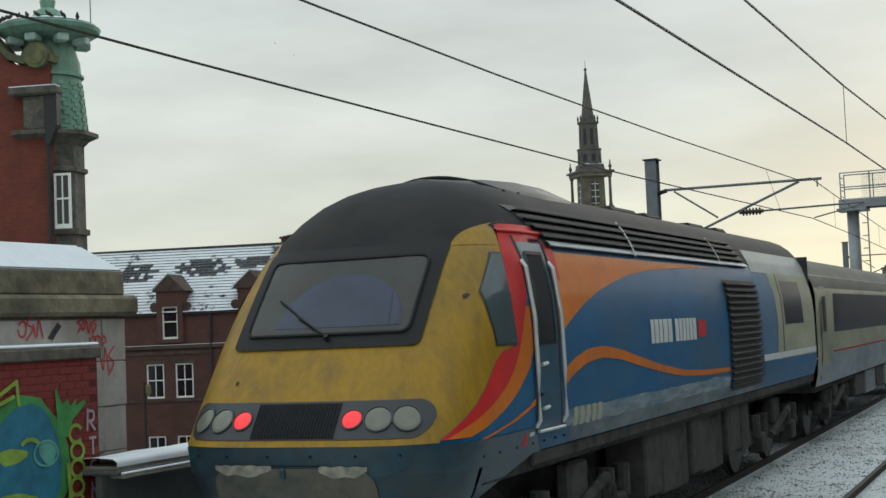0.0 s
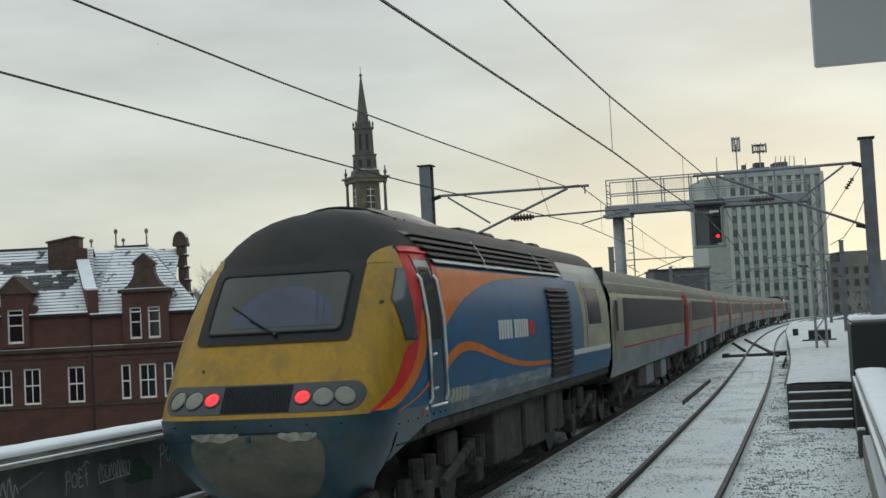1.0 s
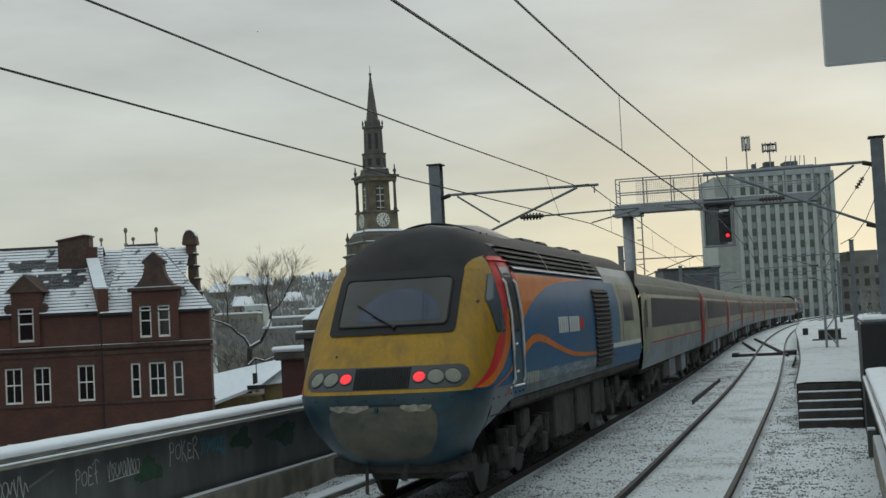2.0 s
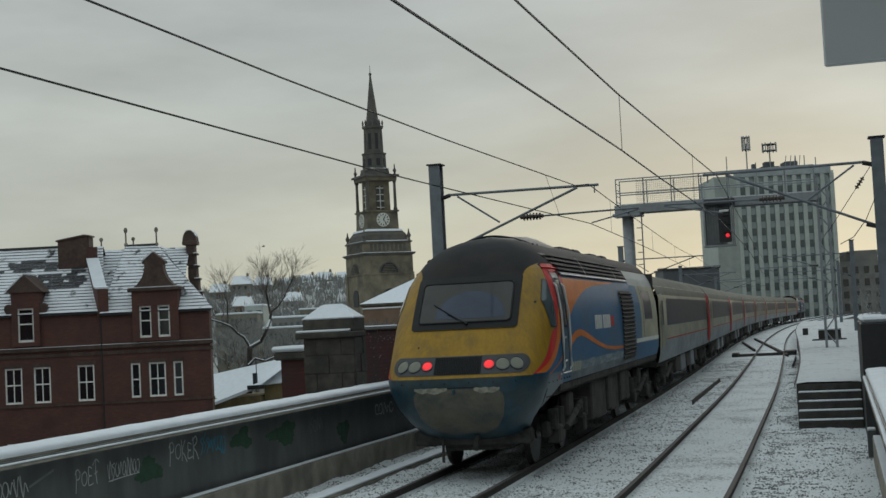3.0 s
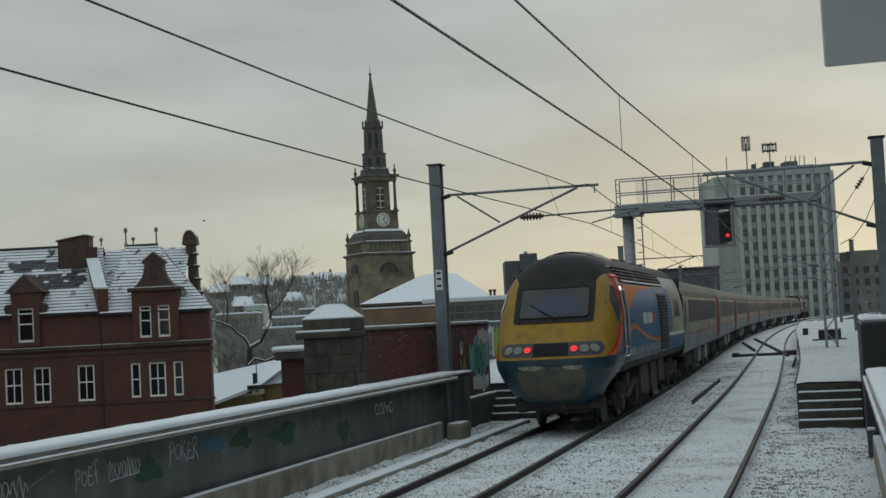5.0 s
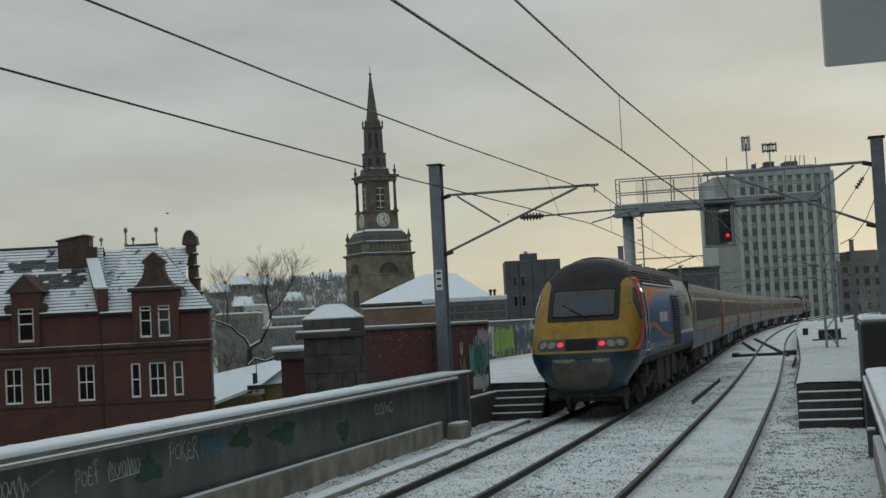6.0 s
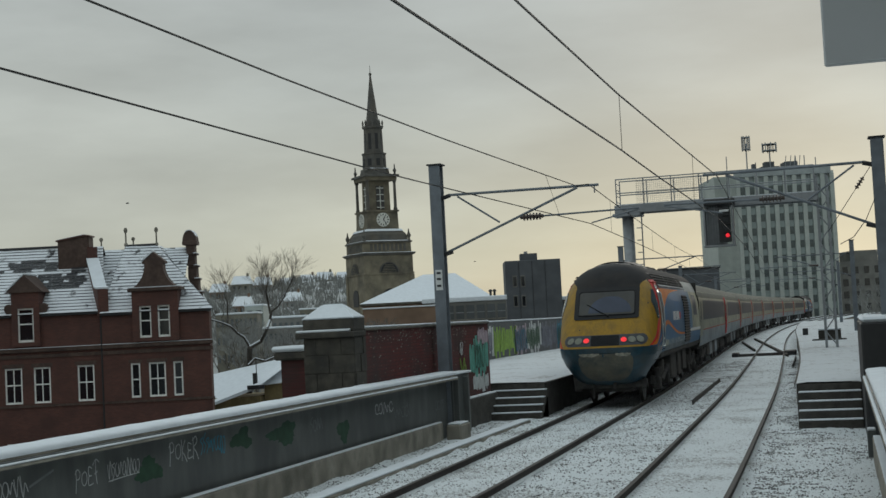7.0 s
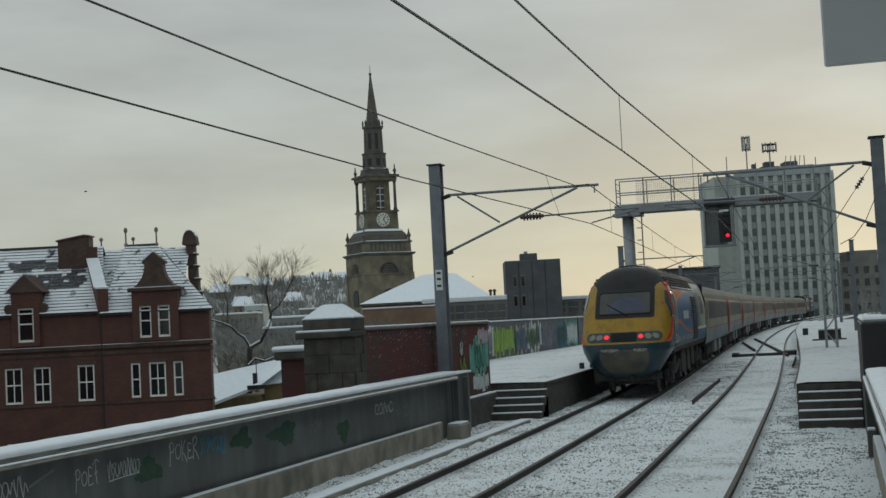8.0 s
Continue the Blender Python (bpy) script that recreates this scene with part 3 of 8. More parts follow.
# ---------- train ----------
T_YELLOW = mat("warning_yellow_paint", (0.31, 0.176, 0.013), 0.45, var=0.12, scale=9, dirt=(0.15, 0.098, 0.028), dirt_amt=0.62, dirt_scale=1.9, stretch=(2.2, 2.2, 0.35), spec=0.25, bump=0.05, bump_scale=60)
T_BLUE = mat("train_blue_paint", (0.016, 0.112, 0.245), 0.4, var=0.14, scale=4, dirt=(0.045, 0.10, 0.145), dirt_amt=0.7, dirt_scale=1.0, stretch=(0.5, 0.5, 1.2), spec=0.08)
T_APRON = mat("grimy_nose_blue", (0.008, 0.040, 0.060), 0.34, var=0.35, scale=7, dirt=(0.034, 0.044, 0.044), dirt_amt=0.7, dirt_scale=2.0)
T_ORANGE = mat("train_orange_paint", (0.60, 0.155, 0.015), 0.5, var=0.1, scale=4, dirt=(0.36, 0.12, 0.03), dirt_amt=0.5, spec=0.15)
T_RED = mat("train_red_paint", (0.55, 0.025, 0.025), 0.5, var=0.1, scale=4, dirt=(0.3, 0.03, 0.03), dirt_amt=0.5, spec=0.15)
T_ROOF = mat("sooty_roof_grey", (0.014, 0.0145, 0.016), 0.75, var=0.3, scale=3, dirt=(0.030, 0.026, 0.023), dirt_amt=0.8, dirt_scale=1.2, spec=0.25)
T_COWL = mat("dusty_cowl_steel", (0.034, 0.034, 0.035), 0.55, 0.2, var=0.3, scale=4, dirt=(0.07, 0.066, 0.06), dirt_amt=0.7, dirt_scale=1.5)
T_SEAL = mat("windscreen_rubber", (0.0085, 0.0085, 0.009), 0.6, var=0.2, spec=0.3)
T_CREAM = mat("dirty_cream_paint", (0.41, 0.40, 0.29), 0.6, var=0.1, scale=4, dirt=(0.24, 0.24, 0.19), dirt_amt=0.6, stretch=(1, 0.3, 1), spec=0.15)
T_SILVER = mat("dirty_silver_paint", (0.40, 0.42, 0.40), 0.6, 0.05, var=0.1, scale=3, dirt=(0.2, 0.2, 0.18), dirt_amt=0.6, stretch=(1, 0.3, 1))
T_SKIRT = mat("grimy_lower_paint", (0.23, 0.275, 0.305), 0.5, var=0.15, scale=4, dirt=(0.09, 0.10, 0.105), dirt_amt=0.7, stretch=(1, 0.35, 1))
T_FRAME = mat("underframe_grime", (0.042, 0.040, 0.039), 0.9, var=0.5, scale=8, dirt=(0.085, 0.079, 0.070), dirt_amt=0.7, spec=0.2)
T_PANEL = mat("lamp_panel_dark_grey", (0.025, 0.028, 0.032), 0.45, var=0.15)
T_COUPLER = mat("weathered_buff_cover", (0.115, 0.103, 0.074), 0.6, var=0.25, scale=5, dirt=(0.035, 0.045, 0.046), dirt_amt=0.8, dirt_scale=2.6)
T_GLASS = mat("windscreen_glass", (0.030, 0.033, 0.036), 0.06, var=0.15, scale=2, spec=0.9)
T_SIDE = mat("grey_side_glass", (0.062, 0.082, 0.088), 0.1, var=0.25, scale=2, spec=0.5)
T_PALE_BLUE = mat("pale_blue_panel", (0.06, 0.16, 0.29), 0.5, var=0.12, scale=4, dirt=(0.10, 0.16, 0.2), dirt_amt=0.5, spec=0.15)
T_SCREEN = mat("dusty_windscreen", (0.045, 0.046, 0.044), 0.16, var=0.25, scale=2, dirt=(0.06, 0.056, 0.047), dirt_amt=0.6, dirt_scale=1.2, spec=0.3)
T_WIPED_LIT = mat("lit_wiped_windscreen", (0.030, 0.040, 0.066), 0.08, var=0.3, scale=1.5, spec=0.4)
T_BAND = mat("coach_window_glass", (0.018, 0.025, 0.045), 0.3, var=0.2, scale=1.0, spec=0.02)
T_COACH = mat("grubby_coach_paint", (0.30, 0.295, 0.205), 0.4, var=0.12, scale=3, dirt=(0.15, 0.15, 0.115), dirt_amt=0.7, stretch=(1, 0.3, 1), spec=0.1)
T_COACH_ROOF = mat("grubby_coach_roof", (0.165, 0.165, 0.135), 0.8, var=0.12, scale=3, dirt=(0.11, 0.105, 0.09), dirt_amt=0.7, stretch=(1, 0.3, 1), spec=0.1)
T_DULL_RED = mat("dull_red_paint", (0.46, 0.014, 0.022), 0.6, var=0.15, scale=4, spec=0.1)
T_SCUFF = mat("scuffed_cream", (0.26, 0.25, 0.20), 0.7, var=0.3, scale=14, dirt=(0.07, 0.07, 0.06), dirt_amt=0.7, dirt_scale=6)
T_LENS = mat("lamp_glass", (0.15, 0.155, 0.118), 0.22, var=0.1, scale=9)
T_TAIL = mat("lit_tail_lamp", (0.40, 0.04, 0.04), 0.3, emit=(1.0, 0.03, 0.03), power=0.36)
T_CORE = mat("lit_lamp_core", (0.5, 0.02, 0.02), 0.3, emit=(1.0, 0.02, 0.03), power=0.80)
T_DOOR = mat("cab_door_blue", (0.030, 0.085, 0.135), 0.4, var=0.15, scale=5, dirt=(0.05, 0.07, 0.08), dirt_amt=0.6, dirt_scale=2.0, spec=0.3)
# both lower-side colours carry the snowy ground's reflection, the first over grime
T_GRIME_SHEEN = mat("grime_and_snow_sheen", (0.15, 0.18, 0.195), 0.55, var=0.25, scale=6, dirt=(0.05, 0.075, 0.095), dirt_amt=0.8, dirt_scale=2.2, stretch=(1, 0.5, 1.5), spec=0.3)
T_SHEEN = mat("painted_snow_sheen", (0.25, 0.295, 0.315), 0.6, var=0.25, scale=9, dirt=(0.06, 0.13, 0.19), dirt_amt=0.85, dirt_scale=3.5, stretch=(1, 0.35, 2.0), spec=0.2)
T_RAIL = mat("pale_handrail", (0.55, 0.57, 0.56), 0.35, 0.4, var=0.1)
T_WHITE = mat("off_white_marking", (0.62, 0.64, 0.62), 0.5, var=0.1)
WHEEL = mat("wheel_steel", (0.05, 0.045, 0.04), 0.5, 0.5, var=0.25)

NOSE = ((0.55, 0.75, 0.75, 0.5), (0.70, 0.40, 0.92, 0.6), (0.90, 0.12, 1.06, 0.7), (1.15, -0.05, 1.22, 0.8), (1.40, -0.13, 1.32, 0.85), (1.62, -0.13, 1.365, 0.9),
        (1.80, -0.01, 1.37, 0.9), (2.20, 0.29, 1.37, 0.9), (2.45, 0.48, 1.37, 0.9), (2.80, 0.75, 1.345, 0.9), (3.17, 1.04, 1.27, 0.95), (3.40, 1.26, 1.19, 1.05),
        (3.60, 1.48, 1.08, 1.15), (3.75, 1.70, 0.95, 1.2), (3.87, 1.96, 0.78, 1.25), (3.95, 2.24, 0.58, 1.25), (4.035, 2.7, 0.0, 1.25))
NZ = [r[0] for r in NOSE]
LEN = 17.1


def nose(z):
    return [float(np.interp(z, NZ, [r[k] for r in NOSE])) for k in (1, 2, 3)]


def front_y(x, z):
    y0, w, c = nose(z)
    q = min(abs(x) / max(w, 1e-4), 1.0)
    return y0 + c * (1 - math.sqrt(max(0.0, 1 - q ** 4)))


def side_x(y, z):
    y0, w, c = nose(z)
    if y >= y0 + c:
        return w
    q = min(max((y0 + c - y) / c, 0.0), 1.0)
    return w * max(0.0, 1 - q * q) ** 0.25


def front_rows(zs, xl, xr, off, n=24):
    rows = []
    for z in zs:
        a, b = xl(z), xr(z)
        row = []
        for i in range(n + 1):
            x = (a + b) / 2 + (b - a) / 2 * math.sin((i / n - 0.5) * math.pi)
            row.append((x, front_y(x, z) - off, z))
        rows.append(row)
    return rows


BODY_Z = (1.38, 1.5, 1.6, 1.65, 1.7, 1.75, 1.8, 1.9, 2.0, 2.1, 2.2, 2.3, 2.36, 2.5, 2.65, 2.8, 2.9, 3.0, 3.1, 3.2, 3.3, 3.36, 3.42, 3.5, 3.58, 3.66, 3.74)


def side_rows(zs, ya, yb, side, off, n=10):
    rows = []
    zs = sorted({*zs, *[z for z in BODY_Z if min(zs) < z < max(zs)]})
    for z in zs:
        a, b = ya(z), yb(z)
        rows.append([(side * (side_x(a + (b - a) * i / n, z) + off), a + (b - a) * i / n, z) for i in range(n + 1)])
    return rows


def span(a, b, n):
    return [a + (b - a) * i / n for i in range(n + 1)]


def table(pairs):
    zs, vs = [p[0] for p in pairs], [p[1] for p in pairs]
    return lambda z: float(np.interp(z, zs, vs))


EDGE_YR = table(((1.38, -0.05), (1.62, 0.16), (1.69, 0.30), (1.80, 0.50), (1.91, 0.69), (2.06, 0.88), (2.23, 1.06), (2.31, 1.2), (2.35, 1.52), (2.6, 1.50), (2.81, 1.50), (3.0, 1.56), (3.17, 1.64), (3.3, 1.72), (3.48, 1.86)))
EDGE_RO = table(((1.38, 0.0), (1.64, 0.26), (1.70, 0.42), (1.78, 0.66), (1.9, 1.0), (2.02, 1.27), (2.15, 1.45), (2.28, 1.58), (2.45, 1.68), (2.61, 1.78), (2.8, 1.9), (3.0, 1.93), (3.3, 1.93)))
EDGE_OB = table(((1.38, 0.1), (1.62, 0.42), (1.70, 0.78), (1.83, 1.25), (1.95, 1.52), (2.15, 1.84), (2.3, 1.93), (3.3, 1.93)))


def bogie(parent, y, wheelbase=2.6, moving=None):
    b = part("bogie", a_box(-1.12, -0.98, y - 1.9, y + 1.9, 0.48, 0.74, bevel=0.03), T_FRAME, parent)
    bm2 = bmesh.new()
    box(bm2, 0.98, 1.12, y - 1.9, y + 1.9, 0.48, 0.74, bevel=0.03)
    box(bm2, -1.0, 1.0, y - 0.3, y + 0.3, 0.45, 0.8, bevel=0.03)
    part("bogie_frame", bm2, T_FRAME, b)
    for sx in (-1, 1):
        for dy in (-wheelbase / 2, wheelbase / 2):
            bm2 = bmesh.new()
            box(bm2, min(sx * 1.0, sx * 1.24), max(sx * 1.0, sx * 1.24), y + dy - 0.17, y + dy + 0.17, 0.34, 0.66, bevel=0.03)
            rod(bm2, (sx * 1.14, y + dy - 0.28, 0.6), (sx * 1.14, y + dy - 0.28, 0.95), 0.10, 10)
            rod(bm2, (sx * 1.14, y + dy + 0.28, 0.6), (sx * 1.14, y + dy + 0.28, 0.95), 0.10, 10)
            part("axlebox", bm2, T_FRAME, b)
        bm2 = bmesh.new()
        rod(bm2, (sx * 1.2, y - 0.6, 0.55), (sx * 1.25, y + 0.7, 0.9), 0.06, 8)
        box(bm2, min(sx * 1.02, sx * 1.2), max(sx * 1.02, sx * 1.2), y - 0.28, y + 0.28, 0.7, 1.15, bevel=0.04)
        part("damper", bm2, T_FRAME, b)
    for dy in (-wheelbase / 2, wheelbase / 2):
        bm2 = bmesh.new()
        turn = pose(0, 0, 0, 0, 90, 0)
        lathe(bm2, ((0.09, -0.8), (0.09, -0.77), (0.5, -0.755), (0.51, -0.69), (0.54, -0.685), (0.54, -0.66), (0.16, -0.65), (0.09, -0.6), (0.09, 0.6), (0.16, 0.65),
                    (0.54, 0.66), (0.54, 0.685), (0.51, 0.69), (0.5, 0.755), (0.09, 0.77), (0.09, 0.8)), 24, turn)
        ws = part("wheelset", bm2, WHEEL, b)
        ws.location = (0, y + dy, 0.51)
        if moving is not None:
            moving.append(ws)
    return b


WHEELS = []


def power_car(label, moving):
    car = thing("locomotive", Matrix(), label, "locomotive")
    # nose and cab front
    zf = [1.625, 1.66, 1.70, 1.75, 1.8, 1.9, 2.0, 2.1, 2.2, 2.3, 2.36, 2.45, 2.6, 2.75, 2.9, 3.05, 3.17, 3.24, 3.3]
    part("cab_front", grid(bmesh.new(), front_rows(zf, lambda z: -side_x(EDGE_YR(z), z), lambda z: side_x(EDGE_YR(z), z), 0.0, 40)), T_YELLOW, car, "dirty warning-yellow cab front", True)
    cover = table(((0.70, 0.30), (0.74, 0.44), (0.8, 0.55), (0.9, 0.64), (1.0, 0.70), (1.2, 0.75), (1.3, 0.75), (1.36, 0.74), (1.42, 0.68), (1.45, 0.56)))
    apron_end = table(((0.55, 1.2), (0.9, 0.75), (1.09, 0.9), (1.36, 1.95), (1.6, 2.0)))
    bm_ = bmesh.new()
    za = [0.55, 0.62, 0.7, 0.8, 0.9, 1.02, 1.15, 1.28, 1.38]
    grid(bm_, front_rows(za, lambda z: -side_x(max(apron_end(z), front_y(0, z) + 0.25), z), lambda z: side_x(max(apron_end(z), front_y(0, z) + 0.25), z), 0.0, 40))
    zb = [1.38, 1.45, 1.52, 1.60, 1.625]
    grid(bm_, front_rows(zb, lambda z: -side_x(EDGE_YR(z), z), lambda z: side_x(EDGE_YR(z), z), 0.0, 40))
    part("nose_apron", bm_, T_APRON, car, "grimy dark blue nose apron", True)
    for s_ in (-1, 1):
        part("apron_flank", grid(bmesh.new(), side_rows([1.05, 1.15, 1.25, 1.36, 1.38], lambda z: min(0.8, apron_end(z)), apron_end, s_, 0.002)), T_APRON, car)
    part("yellow_trim", grid(bmesh.new(), front_rows([1.622, 1.645, 1.668], lambda z: -1.2, lambda z: 1.2, 0.008, 40)), T_YELLOW, car)
    part("coupler_cover", grid(bmesh.new(), front_rows([0.70, 0.74, 0.8, 0.9, 1.0, 1.1, 1.2, 1.3, 1.36, 1.42, 1.45], lambda z: -cover(z), cover, 0.012)), T_COUPLER, car,
         "weathered buff coupler cover", True)
    # sides
    for s_ in (-1, 1):
        zs = [1.38, 1.5, 1.6, 1.65, 1.7, 1.75, 1.8, 1.9, 2.0, 2.1, 2.2, 2.3, 2.36, 2.5, 2.65, 2.8, 2.9, 3.0, 3.1, 3.2, 3.3]
        part("body_side", grid(bmesh.new(), side_rows(zs, EDGE_YR, lambda z: LEN, s_, 0.0, 60)), T_BLUE, car, "grimy blue body side", True)
        zr = [1.64, 1.69, 1.75, 1.8, 1.87, 1.95, 2.05, 2.15, 2.23, 2.31, 2.35, 2.45, 2.6, 2.8, 3.0, 3.15, 3.3, 3.38, 3.46]
        part("dirty_flank", grid(bmesh.new(), side_rows([1.37, 1.5, 1.6], lambda z: EDGE_YR(z) - 0.05, lambda z: 1.9 + (1.6 - z), s_, 0.009, 30)), T_APRON, car, smooth=True)
        part("red_stripe", grid(bmesh.new(), side_rows(zr, lambda z: EDGE_YR(z) + 0.002, EDGE_RO, s_, 0.004, 8)), T_RED, car, smooth=True)
        part("orange_stripe", grid(bmesh.new(), side_rows([1.64, 1.67, 1.7, 1.75, 1.8, 1.87, 1.95, 2.05, 2.15, 2.3, 2.5, 2.7], EDGE_RO, EDGE_OB, s_, 0.004, 8)), T_ORANGE, car, smooth=True)
        thin = table(((1.56, 0.35), (1.62, 0.75), (1.70, 1.30), (1.8, 1.75), (1.9, 2.0)))
        part("orange_line", grid(bmesh.new(), side_rows([1.56, 1.6, 1.65, 1.7, 1.75, 1.8, 1.85, 1.9], lambda z: thin(z) + 0.02, lambda z: thin(z) + 0.16, s_, 0.006, 4)), T_ORANGE, car, smooth=True)
        # red surround of the door
        part("red_surround", grid(bmesh.new(), side_rows([3.3, 3.35, 3.4, 3.47], lambda z: 1.9, lambda z: 2.92, s_, 0.006, 12)), T_RED, car, smooth=True)
        part("red_surround", grid(bmesh.new(), side_rows([2.95, 3.1, 3.2, 3.3], lambda z: 2.68, lambda z: 2.90, s_, 0.007, 3)), T_RED, car, smooth=True)
        # orange field and waist line behind the door
        arc = table(((2.42, 2.70), (2.50, 2.88), (2.62, 3.2), (2.72, 3.5), (2.85, 4.0), (2.95, 4.6), (3.05, 5.3), (3.12, 6.2), (3.17, 7.4), (3.2, 8.6), (3.23, 9.5)))
        part("orange_field", grid(bmesh.new(), side_rows([2.42, 2.45, 2.5, 2.56, 2.62, 2.72, 2.78, 2.85, 2.95, 3.05, 3.12, 3.17, 3.2, 3.23], lambda z: 2.68, arc, s_, 0.004, 12)), T_ORANGE, car, smooth=True)
        bm_ = bmesh.new()
        rows = []
        for i in range(41):
            y = 2.72 + 7.1 * i / 40
            zc = float(np.interp(y, (2.7, 3.0, 3.5, 4.0, 4.6, 5.3, 6.2, 7.2, 8.4, 9.9), (1.98, 2.10, 2.20, 2.22, 2.17, 2.07, 1.95, 1.85, 1.80, 1.78)))
            h = float(np.interp(y, (2.7, 4, 7, 9.9), (0.075, 0.06, 0.04, 0.03)))
            rows.append([(s_ * (side_x(y, zc + k * h) + 0.005), y, zc + k * h) for k in (-1, 0, 1)])
        part("orange_waistline", grid(bm_, rows), T_ORANGE, car, smooth=True)
        # grimy lower edge with the snow's reflection put into its colour
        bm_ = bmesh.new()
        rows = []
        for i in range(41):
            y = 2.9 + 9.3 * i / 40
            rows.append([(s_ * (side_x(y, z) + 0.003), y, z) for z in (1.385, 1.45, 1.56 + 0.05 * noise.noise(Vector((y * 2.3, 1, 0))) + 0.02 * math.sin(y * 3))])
        part("dirt_skirt", grid(bm_, rows), T_GRIME_SHEEN, car, "grimy lower edge, paled by painted snow reflection", True)
        # ragged pale band painting the snow reflected in the lower body
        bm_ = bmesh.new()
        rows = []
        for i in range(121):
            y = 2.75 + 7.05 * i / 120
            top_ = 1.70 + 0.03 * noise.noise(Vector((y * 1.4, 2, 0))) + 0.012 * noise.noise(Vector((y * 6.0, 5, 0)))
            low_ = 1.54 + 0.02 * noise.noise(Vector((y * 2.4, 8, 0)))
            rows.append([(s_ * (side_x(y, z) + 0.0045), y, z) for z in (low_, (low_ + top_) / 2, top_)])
        part("salt_band", grid(bm_, rows), T_SHEEN, car, "pale band painted for the snow's reflection", True)
        # lettering reduced to plain bars
        bm_ = bmesh.new()
        rnd = random.Random(4)
        y = 5.82
        while y < 7.9:
            w_ = rnd.choice((0.14, 0.17, 0.2))
            grid(bm_, side_rows([2.25, 2.39, 2.53], lambda z, y=y: y, lambda z, y=y, w_=w_: y + w_, s_, 0.006, 1))
            y += w_ + 0.03 + (0.12 if 6.45 < y < 6.6 else 0)
        part("lettering", bm_, T_WHITE, car, "white lettering along the side")["kind"] = "stuff"
        bm_ = bmesh.new()
        grid(bm_, side_rows([2.28, 2.40, 2.50], lambda z: 8.05, lambda z: 8.5, s_, 0.006, 2))
        part("emblem", bm_, T_RED, car)
        bm_ = bmesh.new()
        for k in range(5):
            grid(bm_, side_rows([1.53, 1.62, 1.71], lambda z, k=k: 2.98 + 0.19 * k, lambda z, k=k: 3.1 + 0.19 * k, s_, 0.007, 1))
        part("number_mark", bm_, T_CREAM, car)["kind"] = "stuff"
        # cab side window
        part("cab_corner", grid(bmesh.new(), side_rows([2.16, 2.22, 2.28, 2.33, 2.38, 2.5], lambda z: 0.9, lambda z: 1.5, s_, -0.002, 8)), T_YELLOW, car, smooth=True)
        front = table(((2.37, 1.11), (2.6, 1.12), (2.84, 1.15), (3.18, 1.50)))
        back = table(((2.37, 1.54), (2.7, 1.49), (2.9, 1.52), (3.18, 1.62)))
        part("side_window_frame", grid(bmesh.new(), side_rows([2.36, 2.5, 2.7, 2.84, 3.0, 3.19], lambda z: front(z) - 0.015, lambda z: back(z) + 0.01, s_, 0.008, 10)), T_PANEL, car, smooth=True)
        part("side_window", grid(bmesh.new(), side_rows([2.375, 2.5, 2.7, 2.84, 3.0, 3.175], front, back, s_, 0.012, 6)), T_SIDE, car, "grey-blue cab side window", True)
        # cab door with window and rails
        door = part("cab_door", grid(bmesh.new(), side_rows([1.55, 1.8, 2.1, 2.4, 2.7, 3.0, 3.15, 3.28, 3.34], lambda z: 1.98, lambda z: 2.52, s_, -0.02, 4)), T_BLUE, car, "recessed blue cab door", True)
        part("door_edge", grid(bmesh.new(), side_rows([1.53, 2.0, 2.5, 3.0, 3.2, 3.36], lambda z: 1.93, lambda z: 1.985, s_, 0.007, 1)), T_FRAME, door)
        part("door_edge", grid(bmesh.new(), side_rows([1.53, 2.0, 2.5, 3.0, 3.2, 3.36], lambda z: 2.60, lambda z: 2.65, s_, 0.007, 1)), T_FRAME, door)
        part("door_panel", grid(bmesh.new(), side_rows([1.55, 1.8, 2.1, 2.4, 2.7, 3.0, 3.15, 3.28, 3.34], lambda z: 1.985, lambda z: 2.60, s_, 0.006, 4)), T_DOOR, door, "dull blue cab door leaf", True)
        part("door_window", grid(bmesh.new(), side_rows([2.36, 2.6, 2.9, 3.1, 3.2], lambda z: 2.09, lambda z: 2.50, s_, 0.012, 2)), T_GLASS, door, smooth=True)
        for za, zb, ya, yb in ((3.18, 3.215, 2.07, 2.52), (2.345, 2.38, 2.07, 2.52), (2.345, 3.215, 2.06, 2.095), (2.345, 3.215, 2.495, 2.53)):
            part("window_rubber", grid(bmesh.new(), side_rows([za, zb], lambda z, ya=ya: ya, lambda z, yb=yb: yb, s_, 0.016, 2)), T_SEAL, door, smooth=True)
        for z in (2.16, 1.76):
            part("door_handle", rod(bmesh.new(), (s_ * (side_x(2.1, z) + 0.035), 2.06, z), (s_ * (side_x(2.1, z) + 0.035), 2.2, z + 0.01), 0.018, 8), T_RAIL, door)
        part("door_sill", a_box(min(s_ * 1.36, s_ * 1.40), max(s_ * 1.36, s_ * 1.40), 1.98, 2.66, 1.545, 1.57, bevel=0.006), T_RAIL, car, "pale worn door sill")
        # red gutter over the door, jacking plates and step
        rows = [[(s_ * (side_x(y, z) + o), y, z) for z, o in ((3.385, 0.008), (3.39, 0.024), (3.41, 0.026), (3.425, 0.010))] for y in span(1.78, 2.75, 8)]
        part("door_gutter", grid(bmesh.new(), rows), T_RED, car, "raised red rain gutter", True)
        part("warning_plate", grid(bmesh.new(), side_rows([1.45, 1.56], lambda z: 1.64, lambda z: 1.72, s_, 0.010, 1)), T_RED, car)
